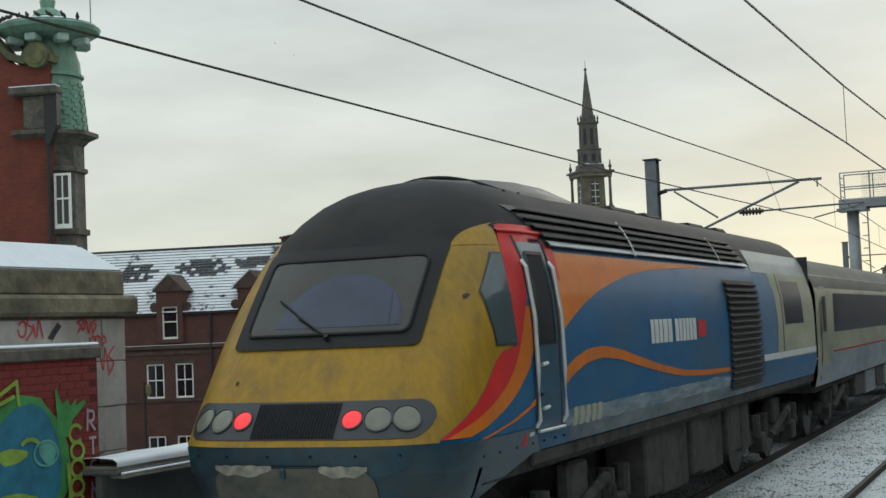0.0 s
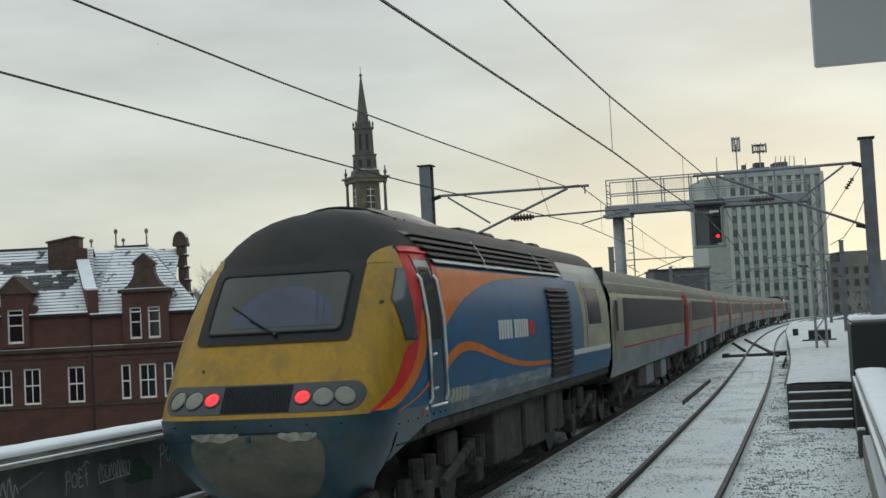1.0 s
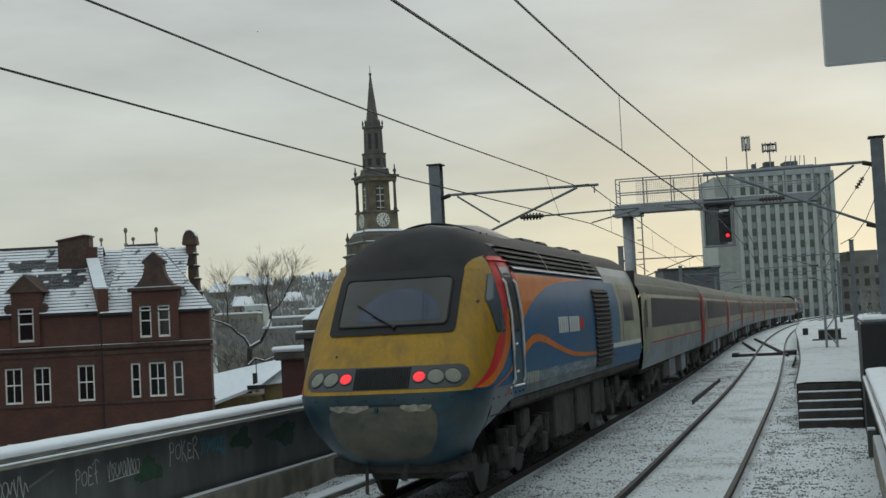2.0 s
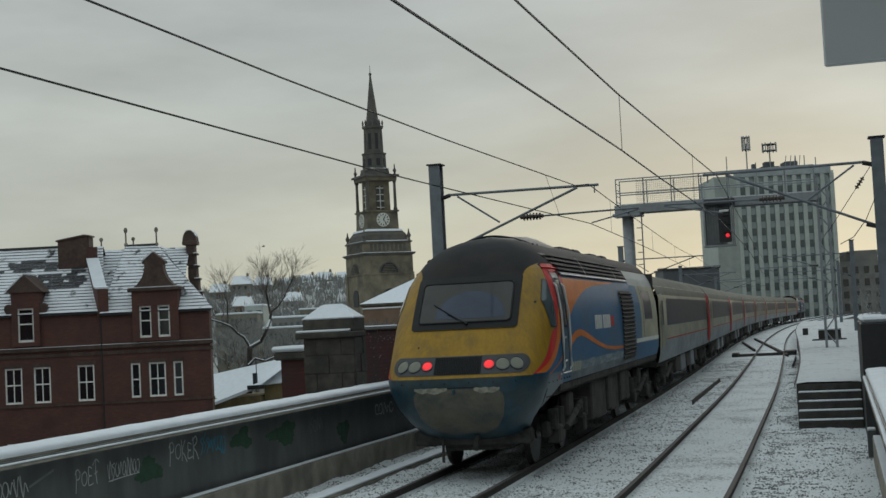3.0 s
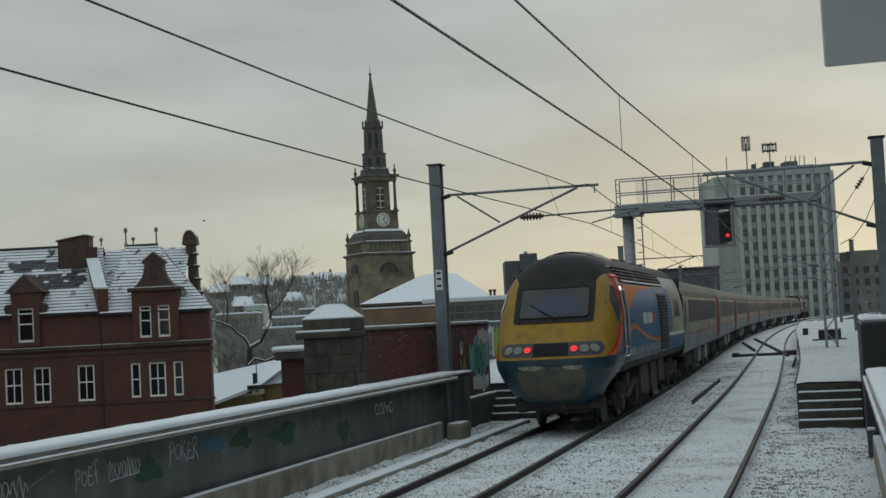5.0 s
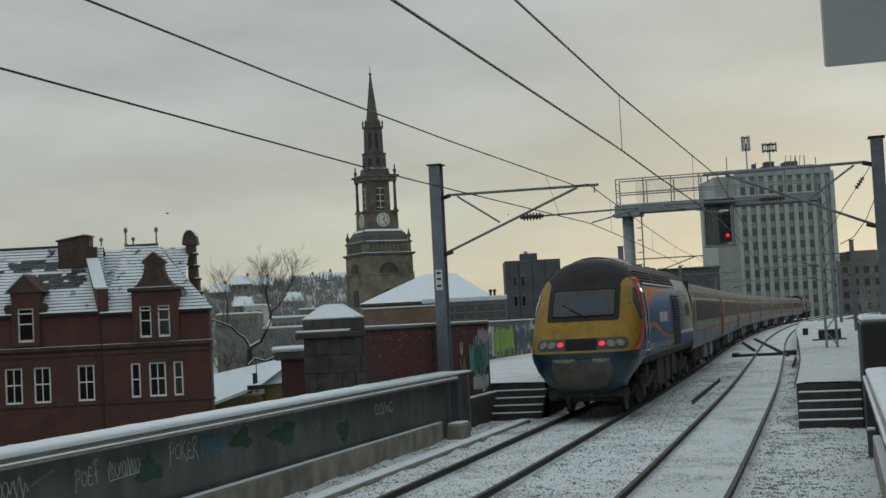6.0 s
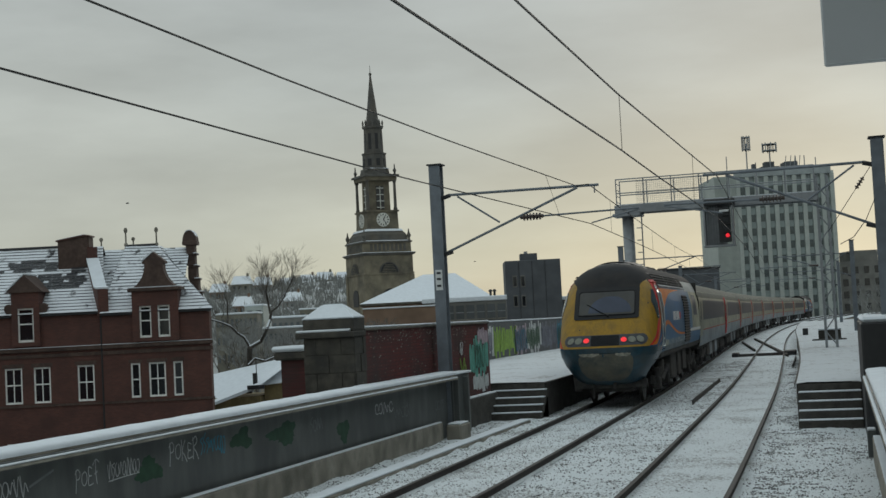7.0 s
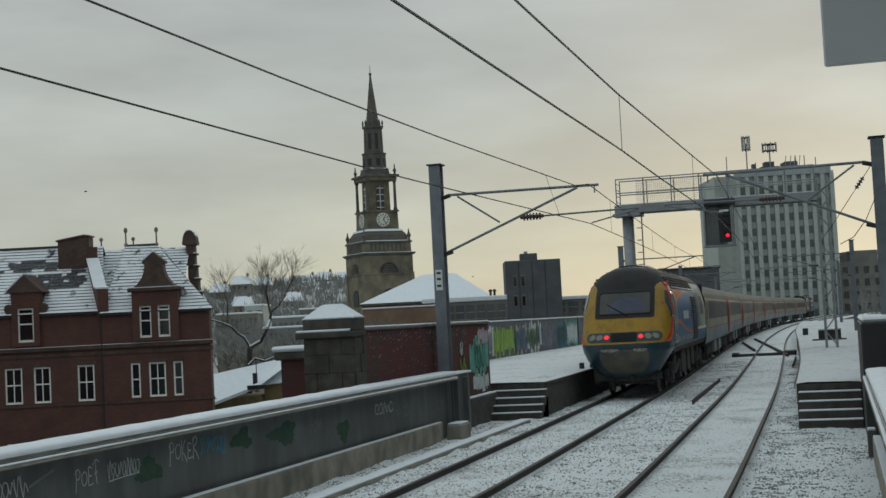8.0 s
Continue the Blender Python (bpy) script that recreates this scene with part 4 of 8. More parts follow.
        part("warning_plate", grid(bmesh.new(), side_rows([1.53, 1.565], lambda z: 1.78, lambda z: 1.9, s_, 0.010, 1)), T_RAIL, car)
        for y in (0.75, 1.1, 1.5, 1.9, 2.2, 2.5, 2.75):
            part("bolt", rod(bmesh.new(), (s_ * (side_x(y, 1.46) - 0.01), y, 1.46), (s_ * (side_x(y, 1.46) + 0.016), y, 1.46), 0.011, 8), T_SEAL, car)
        for y in (1.95, 2.67):
            bm_ = bmesh.new()
            pts = [Vector((s_ * (side_x(y, z) + (0.038 if 0 < i < 5 else 0.0)), y, z)) for i, z in enumerate((1.60, 1.66, 2.1, 2.6, 3.06, 3.12))]
            sweep(bm_, pts, 0.022, 8)
            part("handrail", bm_, T_RAIL, car, "pale vertical handrail")
        # radiator grille
        gr = part("radiator_grille", grid(bmesh.new(), side_rows([1.46, 2.0, 2.5, 2.9, 3.06], lambda z: 9.88, lambda z: 12.0, s_, 0.008, 2)), BLACK, car, "black slatted radiator grille")
        for k in range(17):
            z = 1.5 + 0.092 * k
            xs = side_x(11, z)
            slat = bmesh.new()
            vs = [(s_ * (xs + 0.012), z), (s_ * (xs + 0.045), z + 0.012), (s_ * (xs + 0.045), z + 0.03), (s_ * (xs + 0.012), z + 0.055)]
            prism(slat, vs, 9.9, 11.98)
            part("slat", slat, T_ROOF, gr)
        # pale rear end with luggage door and window
        part("pale_panel", grid(bmesh.new(), side_rows([1.52, 1.8, 2.1, 2.4, 2.7, 3.0, 3.3], lambda z: 13.25 + 0.25 * math.sin((z - 1.5) * 1.7), lambda z: LEN, s_, 0.004, 6)), T_CREAM, car, smooth=True)
        part("light_blue_panel", grid(bmesh.new(), side_rows([1.52, 1.9, 2.3, 2.7, 3.0, 3.2], lambda z: 12.2, lambda z: 13.22 + 0.25 * math.sin((z - 1.5) * 1.7), s_, 0.003, 4)), T_PALE_BLUE, car, smooth=True)
        part("luggage_door", grid(bmesh.new(), side_rows([1.5, 1.9, 2.3, 2.7, 3.0, 3.22], lambda z: 13.9, lambda z: 13.96, s_, 0.009, 1)), T_FRAME, car)
        part("rear_window", grid(bmesh.new(), side_rows([2.36, 2.5, 2.8, 3.0, 3.1], lambda z: 14.15, lambda z: 15.9, s_, 0.010, 3)), T_BAND, car, "dark rear side window", True)
        part("white_waistband", grid(bmesh.new(), side_rows([1.80, 1.9], lambda z: 12.2, lambda z: LEN, s_, 0.012, 3)), T_WHITE, car)
        part("grey_waistband", grid(bmesh.new(), side_rows([1.52, 1.66, 1.78], lambda z: 12.2, lambda z: LEN, s_, 0.011, 3)), T_BLUE, car)
        # louvres along the roof shoulder
        lv = part("roof_louvre", grid(bmesh.new(), side_rows([3.27, 3.4, 3.55, 3.68], lambda z: 2.75 - (z - 3.27) * 1.2, lambda z: 11.85 - (z - 3.27) * 1.0, s_, 0.010, 20)), BLACK, car, "row of black roof-shoulder louvres")
        for k in range(5):
            z = 3.29 + 0.085 * k
            slat = bmesh.new()
            rows = []
            for i in range(25):
                y = 2.8 - (z - 3.27) * 1.2 + (9.0) * i / 24
                xs = side_x(y, z)
                rows.append([(s_ * (xs + 0.0), y, z - 0.006), (s_ * (xs + 0.055), y, z), (s_ * (xs + 0.05), y, z + 0.012), (s_ * (xs + 0.005), y, z + 0.05)])
            grid(slat, rows)
            part("slat", slat, T_SKIRT if k == 0 else T_ROOF, lv)
        for y in (5.6, 9.9):
            part("louvre_rib", grid(bmesh.new(), side_rows([3.27, 3.4, 3.55, 3.68], lambda z: y, lambda z: y + 0.07, s_, 0.055, 1)), T_SILVER, lv)
        part("silver_cove", grid(bmesh.new(), side_rows([3.22, 3.3, 3.4, 3.5, 3.58], lambda z: 12.1, lambda z: LEN, s_, 0.006, 5)), T_SILVER, car, smooth=True)
        # under-body boxes
        rnd = random.Random(7)
        for ya, yb, zb in ((5.9, 6.6, 0.45), (6.65, 7.9, 0.40), (7.95, 8.6, 0.5), (8.7, 9.9, 0.42), (10.0, 10.9, 0.55), (11.0, 11.6, 0.5)):
            xo = 1.18 + rnd.random() * 0.1
            part("equipment_box", a_box(min(s_ * 0.7, s_ * xo), max(s_ * 0.7, s_ * xo), ya, yb, zb, 1.37, bevel=0.03), T_FRAME, car)
        part("solebar", a_box(min(s_ * 1.1, s_ * 1.3), max(s_ * 1.1, s_ * 1.3), 2.0, LEN - 0.1, 1.24, 1.385, bevel=0.02), T_FRAME, car)
        for k, (lx, m_) in enumerate(((0.515, T_TAIL), (0.735, T_LENS), (0.955, T_LENS))):
            x, z, r = s_ * lx, 1.825, (0.088, 0.112, 0.112)[k]
            p0 = Vector((x, front_y(x, z), z))
            nx = Vector((x + 0.02, front_y(x + 0.02, z), z)) - p0
            nz = Vector((x, front_y(x, z + 0.02), z + 0.02)) - p0
            nrm = nx.cross(nz).normalized()
            if nrm.y > 0:
                nrm.negate()
            m = Matrix.Translation(p0) @ nrm.to_track_quat("Z", "Y").to_matrix().to_4x4()
            lamp = part("tail_lamp" if k == 0 else "headlight", lathe(bmesh.new(), ((r + 0.012, -0.03), (r + 0.012, 0.016), (r, 0.018), (r, 0.0)), 20, m), T_PANEL, car)
            part("lens", lathe(bmesh.new(), ((r - 0.002, -0.02), (r - 0.002, 0.010), (r * 0.75, 0.016), (r * 0.3, 0.019)), 20, m), m_, lamp, "lit red lens" if k == 0 else "")
            if k == 0:
                part("lamp_core", lathe(bmesh.new(), ((r * 0.78, 0.016), (r * 0.5, 0.022), (r * 0.2, 0.024)), 16, m), T_CORE, lamp, "bright red core of the lamp")
    # lamp panel
    hz = lambda z: 1.15 - 0.16 * (1 - math.sqrt(max(0.0, 1 - ((z - 1.825) / 0.15) ** 2)))
    part("lamp_panel", grid(bmesh.new(), front_rows([1.677, 1.685, 1.70, 1.73, 1.77, 1.825, 1.87, 1.91, 1.945, 1.965, 1.973], lambda z: -hz(z), hz, 0.010, 40)), T_PANEL, car, "dark grey lamp panel", True)
    vent = part("nose_vent", grid(bmesh.new(), front_rows([1.69, 1.75, 1.825, 1.89, 1.96], lambda z: -0.39, lambda z: 0.39, 0.016, 8)), T_SEAL, car, "black vertical-slatted vent")
    for k in range(26):
        x = -0.375 + 0.03 * k
        fin = bmesh.new()
        grid(fin, [[(x, front_y(x, z) - 0.016, z), (x + 0.004, front_y(x, z) - 0.034, z), (x + 0.01, front_y(x, z) - 0.016, z)] for z in (1.695, 1.825, 1.955)])
        part("fin", fin, T_PANEL, vent)
    # windscreen
    def screen(z0, z1, a0, a1, r):
        def half(z):
            e = min(z - z0, z1 - z)
            w_ = a0 + (a1 - a0) * (z - z0) / (z1 - z0)
            return w_ - (r - math.sqrt(max(0.0, r * r - (r - e) ** 2)) if e < r else 0.0)
        return half
    zz = [2.405, 2.412, 2.43, 2.45, 2.5, 2.62, 2.75, 2.9, 3.05, 3.18, 3.235, 3.265, 3.283, 3.29]
    h1 = screen(2.405, 3.29, 0.91, 0.905, 0.06)
    part("windscreen_frame", grid(bmesh.new(), front_rows(zz, lambda z: -h1(z), h1, 0.022)), T_SEAL, car, "black rubber windscreen surround", True)
    h2 = screen(2.52, 3.18, 0.79, 0.785, 0.07)
    zz = [2.52, 2.525, 2.54, 2.56, 2.6, 2.67, 2.8, 2.95, 3.04, 3.12, 3.155, 3.172, 3.18]
    part("windscreen", grid(bmesh.new(), front_rows(zz, lambda z: -h2(z), h2, 0.030)), T_SCREEN, car, "large slanted windscreen, dusty at its edges", True)
    # bluish arc: light seen through the cab, put into the glass colour
    h3 = lambda z: 0.60 * math.sqrt(max(0.0, 1 - ((z - 2.58) / 0.46) ** 2))
    part("wiped_area", grid(bmesh.new(), front_rows([2.58, 2.64, 2.72, 2.8, 2.88, 2.95, 3.0, 3.03], lambda z: -h3(z) + 0.1, lambda z: h3(z) + 0.1, 0.034)), T_WIPED_LIT, car, "wiped arc of the windscreen, bluish cab light painted in", True)
    bm_ = bmesh.new()
    loop = [(h2(z), z) for z in zz] + [(-h2(z), z) for z in zz[::-1]]
    loop = [(x, z) for x, z in loop] + [loop[0]]
    full = []
    for (xa, za), (xb, zb) in zip(loop, loop[1:]):
        full += [(xa + (xb - xa) * k / 6, za + (zb - za) * k / 6) for k in range(6)]
    sweep(bm_, [(x, front_y(x, z) - 0.032, z) for x, z in full + [full[0]]], 0.017, 6)
    part("rubber_seal", bm_, T_SEAL, car)
    bm_ = bmesh.new()
    rod(bm_, (0.06, front_y(0.06, 2.50) - 0.06, 2.50), (-0.30, front_y(0.3, 2.69) - 0.07, 2.69), 0.009, 6)
    rod(bm_, (-0.10, front_y(0.1, 2.575) - 0.055, 2.575), (-0.54, front_y(0.54, 2.83) - 0.05, 2.83), 0.011, 6)
    rod(bm_, (0.06, front_y(0.06, 2.46) + 0.0, 2.46), (0.06, front_y(0.06, 2.51) - 0.08, 2.51), 0.022, 8)
    part("wiper", bm_, T_SEAL, car, "single black windscreen wiper")
    # dark roof paint reaching down to the windscreen, yellow at the corners
    part("roof_brow", grid(bmesh.new(), front_rows([3.26, 3.28, 3.3, 3.36, 3.44], lambda z: -0.90 + 0.1 * (z - 3.2), lambda z: 0.90 - 0.1 * (z - 3.2), 0.008, 20)), T_ROOF, car, smooth=True)
    for s_ in (-1, 1):
        rows = []
        for z in span(3.26, 3.50, 10):
            k = max(0.0, (z - 3.3) / 0.2)
            a, b = 0.895 + 0.20 * k * k, side_x(EDGE_YR(min(z, 3.48)), z) - 0.06 * k ** 3
            rows.append([(s_ * x, front_y(x, z) - 0.009, z) for x in span(a, max(a + 0.004, b), 10)])
        part("yellow_corner", grid(bmesh.new(), rows), T_YELLOW, car, smooth=True)
    # roof
    zr = [3.3, 3.36, 3.42, 3.5, 3.58, 3.66, 3.74, 3.8, 3.86, 3.9, 3.94, 3.97, 4.0, 4.02, 4.035]
    bm_ = bmesh.new()
    rows = []
    for z in zr:
        y0, w, c = nose(z)
        row = [(-w, LEN, z)] + [(-w, y, z) for y in span(LEN - 1, y0 + c + 0.05, 10)]
        row += [(w * math.sin(a), front_y(w * math.sin(a), z), z) for a in span(-math.pi / 2, math.pi / 2, 30)]
        row += [(w, y, z) for y in span(y0 + c + 0.05, LEN - 1, 10)] + [(w, LEN, z)]
        rows.append(row)
    grid(bm_, rows)
    part("roof", bm_, T_ROOF, car, "soot-darkened roof", True)
    # raised exhaust cowl and roof hatches
    bm_ = bmesh.new()
    rows = []
    for y, h, w_ in ((2.28, 3.84, 0.50), (2.34, 3.97, 0.58), (2.6, 4.02, 0.66), (3.2, 4.08, 0.74), (4.0, 4.115, 0.76), (4.9, 4.115, 0.74), (5.0, 4.03, 0.70), (6.4, 4.02, 0.70), (6.6, 3.95, 0.68)):
        rows.append([(x, y, z) for x, z in ((-w_ - 0.12, 3.6), (-w_ - 0.04, h - 0.22), (-w_ * 0.6, h - 0.05), (0, h), (w_ * 0.6, h - 0.05), (w_ + 0.04, h - 0.22), (w_ + 0.12, 3.6))])
    grid(bm_, rows)
    cowl = part("roof_cowl", bm_, T_COWL, car, "raised dusty exhaust cowl", True)
    part("cowl_lip", sweep(bmesh.new(), [(x, 2.85 + 0.3 * x * x, 4.055 - 0.36 * x * x) for x in span(-0.74, 0.74, 16)], 0.022, 6), T_SEAL, cowl, "black lip at the front of the cowl")
    for s_ in (-1, 1):
        for y in (2.9, 3.3, 3.75, 4.2, 4.65):
            part("cowl_bolt", rod(bmesh.new(), (s_ * 0.70, y, 3.84), (s_ * 0.785, y, 3.87), 0.022, 6), T_SEAL, cowl)
    for ya, yb, h in ((7.2, 8.4, 4.015), (8.8, 9.6, 4.02), (11.2, 12.2, 4.01), (13.0, 13.7, 4.02)):
        part("roof_hatch", a_box(-0.55, 0.55, ya, yb, 3.85, h, bevel=0.05), T_ROOF, car)
    # back end and gangway
    part("rear_bulkhead", a_box(-1.3, 1.3, LEN - 0.06, LEN - 0.01, 1.25, 3.6), T_FRAME, car)
    part("gangway", a_box(-0.75, 0.75, LEN - 0.02, LEN + 0.34, 1.2, 3.5, bevel=0.05), BLACK, car)
    part("floor_pan", a_box(-1.25, 1.25, 0.9, LEN - 0.1, 1.2, 1.36), T_FRAME, car)
    # plain box added to fill the space under the body with dark
    part("traction_gear", a_box(-0.58, 0.58, 1.1, LEN - 0.6, 0.35, 1.2, bevel=0.05), T_FRAME, car)
    # paint worn through at the upper corners of the coupler cover
    for xa, xb, zt in ((-0.72, -0.16, 1.475), (0.28, 0.70, 1.465)):
        xs_ = span(xa, xb, 26)
        low_ = [zt - 0.035 - 0.10 * math.sin(math.pi * (x - xa) / (xb - xa)) ** 0.7 * (0.55 + 0.45 * noise.noise(Vector((x * 9, xa, 3)))) for x in xs_]
        up_ = [zt + 0.012 * noise.noise(Vector((x * 14, xa, 6))) for x in xs_]
        part("worn_edge", grid(bmesh.new(), [[(x, front_y(abs(x), zl) - 0.017, zl) for x, zl in zip(xs_, low_)], [(x, front_y(abs(x), zl) - 0.017, zl) for x, zl in zip(xs_, up_)]]), T_SCUFF, car, "scuffed pale paint")
    part("cover_seam", grid(bmesh.new(), front_rows([1.466, 1.476], lambda z: -0.2, lambda z: 0.3, 0.016, 6)), T_SEAL, car)
    part("cover_latch", a_box(-0.08, -0.03, front_y(0.05, 1.40) - 0.035, front_y(0.05, 1.40) + 0.01, 1.37, 1.45, bevel=0.008), T_APRON, car)
    for x in (-0.95, -0.6, -0.2, 0.2, 0.6, 0.95):
        yb_ = front_y(abs(x), 1.545)
        part("bolt", rod(bmesh.new(), (x, yb_ + 0.01, 1.545), (x, yb_ - 0.016, 1.545), 0.011, 8), T_SEAL, car)
    for x, z, w_, h_ in ((1.13, 2.80, 0.022, 0.022), (-0.72, 2.13, 0.018, 0.02)):
        loop_ = [(x + w_ * math.cos(a) * (1 + 0.25 * math.sin(3 * a)), z + h_ * math.sin(a)) for a in span(0, 2 * math.pi, 12)[:-1]]
        scar = bmesh.new()
        scar.faces.new([scar.verts.new((px_, front_y(px_, pz_) - 0.006, pz_)) for px_, pz_ in loop_])
        part("paint_scar", scar, T_FRAME, car)
    bm_ = bmesh.new()
    box(bm_, -1.0, 1.0, 0.7, 1.0, 0.48, 0.72, bevel=0.03)
    rod(bm_, (-0.45, 0.55, 0.62), (-0.45, 0.5, 0.22), 0.025)
    rod(bm_, (0.15, 0.5, 0.62), (0.15, 0.3, 0.45), 0.05)
    part("guard_iron", bm_, T_FRAME, car)
    for y in (3.55, 13.85):
        bogie(car, y, 2.6, moving)
    return car


COACH = 23.0


def coach(label):
    c = thing("railway_coach", Matrix(), label, "railway coach", "coaches of the train")
    sec = ((1.28, 1.10), (1.34, 1.35), (1.37, 1.75), (1.37, 2.3), (1.37, 2.92), (1.31, 3.12), (1.22, 3.28))
    top = ((1.22, 3.28), (1.06, 3.46), (0.85, 3.6), (0.5, 3.72), (0.0, 3.77))
    L = COACH - 0.5
    for s_ in (-1, 1):
        part("body_side", grid(bmesh.new(), [[(s_ * x, y, z) for x, z in sec] for y in span(0, L, 12)]), T_COACH, c, "dirty cream body side", True)
    part("roof", grid(bmesh.new(), [[(x, y, z) for x, z in [(-a, b) for a, b in top] + [(a, b) for a, b in top[::-1]][1:]] for y in span(0, L, 8)]), T_COACH_ROOF, c, "dull silver-grey roof", True)
    for y in (0.0, L):
        part("end_wall", a_box(-1.2, 1.2, y - 0.02 if y else 0.005, y - 0.004 if y else 0.02, 1.0, 3.3), T_FRAME, c)
    part("gangway", a_box(-0.75, 0.75, L - 0.02, L + 0.49, 1.2, 3.5, bevel=0.05), BLACK, c)

    def patch(name, mat_, s_, ya, yb, za, zb, off, n=4, lab="", parent=None):
        zs = span(za, zb, 4)
        xs = lambda z: float(np.interp(z, [q[1] for q in sec], [q[0] for q in sec]))
        return part(name, grid(bmesh.new(), [[(s_ * (xs(z) + off), y, z) for z in zs] for y in span(ya, yb, n)]), mat_, parent or c, lab, True)
    for s_ in (-1, 1):
        patch("cantrail_band", T_COACH_ROOF, s_, 0, L, 3.02, 3.27, 0.004, 6)
        patch("window_band", T_BAND, s_, 2.3, L - 2.3, 2.12, 2.92, 0.005, 6, "dark blue window band")
        for k in range(8):
            ya = 2.65 + k * (L - 5.3) / 8
            patch("window", T_BAND, s_, ya + 0.12, ya + (L - 5.3) / 8 - 0.18, 2.2, 2.84, 0.012, 1)
        patch("red_line", T_DULL_RED, s_, 2.0, L - 1.6, 1.71, 1.74, 0.006, 4)
        patch("blue_line", T_SKIRT, s_, 1.6, L - 1.4, 1.54, 1.69, 0.005, 4)
        patch("skirt_band", T_SKIRT, s_, 0.2, L - 0.2, 1.11, 1.53, 0.004, 4)
        d1 = patch("coach_door", T_COACH, s_, 0.55, 1.35, 1.25, 3.05, 0.012, 2, "cream end door")
        patch("door_window", T_BAND, s_, 0.72, 1.18, 2.15, 2.85, 0.02, 1, parent=d1)
        patch("door_gap", T_FRAME, s_, 0.49, 0.55, 1.2, 3.05, 0.014, 1, parent=d1)
        d2 = patch("coach_door", T_DULL_RED, s_, L - 1.7, L - 0.25, 1.2, 3.15, 0.045, 2, "red end door")
        patch("door_window", T_BAND, s_, L - 1.15, L - 0.75, 2.2, 2.85, 0.051, 1, parent=d2)
        for ya, yb, zb in ((6.2, 8.0, 0.55), (8.2, 10.2, 0.5), (10.5, 12.3, 0.55), (12.6, 14.2, 0.5), (14.5, 15.8, 0.6)):
            part("equipment_box", a_box(min(s_ * 0.6, s_ * 1.22), max(s_ * 0.6, s_ * 1.22), ya, yb, zb, 1.08, bevel=0.04), T_SKIRT if ya in (8.2, 12.6) else T_FRAME, c)
    part("floor_pan", a_box(-1.2, 1.2, 0.1, L - 0.1, 0.98, 1.1), T_FRAME, c)
    for y in (3.3, L - 3.3):
        bogie(c, y, 2.6)
    return c


train_front = power_car("yellow-nosed blue diesel locomotive with orange swooshes, lit red tail lamps", WHEELS)
coaches = [coach("cream and silver passenger coach with dark windows and red end door")]
for i in range(7):
    coaches.append(copy_thing(coaches[0], Matrix()))
train_rear = copy_thing(train_front, Matrix())
train_rear["label"] = "blue diesel locomotive hauling the coaches at the train's far end"


def s_at(t):
    return 9.8475 + 3.8327 * t + 0.052 * t * t - 0.0041 * t ** 3


def on_line(y0, pa, pb, back=False):
    """Pose of a vehicle whose pivots at pa and pb along its length stand on the left track."""
    xa, xb = left_track(y0 + pa), left_track(y0 + pb)
    turn = math.degrees(-math.atan2(xb - xa, pb - pa))
    k = (xb - xa) / (pb - pa)
    return pose(xa - k * pa, y0, 0, 0, 0, turn) if not back else pose(xa - k * pa + k * LEN, y0 + LEN, 0, 0, 0, turn + 180)


def motions():
    fly_birds()
    times = [0.25 * i for i in range(33)]
    walk(train_front, [(t, on_line(s_at(t), 3.55, 13.85)) for t in times])
    for i, c in enumerate(coaches):
        y = LEN + 0.33 + COACH * i
        walk(c, [(t, on_line(s_at(t) + y, 3.3, COACH - 3.8)) for t in times])
    y = LEN + 0.33 + COACH * len(coaches)
    walk(train_rear, [(t, on_line(s_at(t) + y, 3.25, 13.55, True)) for t in times])
    fine = [0.125 * i for i in range(65)]
    for w in WHEELS:
        p = w.location.copy()
        walk(w, [(t, pose(p.x, p.y, p.z, -math.degrees((s_at(t) - s_at(0)) / 0.51), 0, 0)) for t in fine])
# ---------- town: frontal frame, x right, y away ----------
FRONT = pose(0, 0, 0, 0, 0, 15.75)
BRICK = brick_mat("dark_red_brick", (0.120, 0.046, 0.033), (0.088, 0.034, 0.026), (0.088, 0.051, 0.041), 0.0755, 0.225, 0.010, (0.06, 0.03, 0.024), 0.7, "XZ")
BRICK_T = brick_mat("orange_red_brick", (0.20, 0.042, 0.022), (0.15, 0.032, 0.018), (0.11, 0.04, 0.03), 0.0755, 0.225, 0.010, (0.06, 0.02, 0.014), 0.5, "XZ")
BROWNSTONE = mat("dark_red_sandstone", (0.085, 0.056, 0.044), 0.9, var=0.2, scale=6, dirt=(0.03, 0.018, 0.015), dirt_amt=0.7, bump=0.3, bump_scale=20)
SLATE = mat("wet_slate", (0.032, 0.033, 0.036), 0.6, var=0.3, scale=8)
SLATE_SNOW = snow_ground_mat("snow_on_slate", (0.66, 0.69, 0.715), (0.032, 0.033, 0.035), 0.80, 1.5)
PAINT_W = mat("white_window_paint", (0.74, 0.75, 0.71), 0.6, var=0.12, scale=9)
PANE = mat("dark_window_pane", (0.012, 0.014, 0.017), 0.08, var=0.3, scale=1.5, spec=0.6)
# paler copy of the pane, with distance haze in its colour
HAZE_PANE = mat("hazed_window_pane", (0.075, 0.085, 0.088), 0.3, var=0.3, scale=0.3)
COPPER = mat("green_copper", (0.17, 0.31, 0.23), 0.7, var=0.2, scale=4, dirt=(0.09, 0.15, 0.115), dirt_amt=0.7, dirt_scale=1.5, stretch=(1, 1, 0.4))
# both church stones are lightened to stand for haze over the distance
CHURCH = mat("church_sandstone", (0.19, 0.165, 0.115), 0.9, var=0.25, scale=1.2, dirt=(0.07, 0.064, 0.05), dirt_amt=0.85, dirt_scale=0.35, bump=0.4, bump_scale=4)
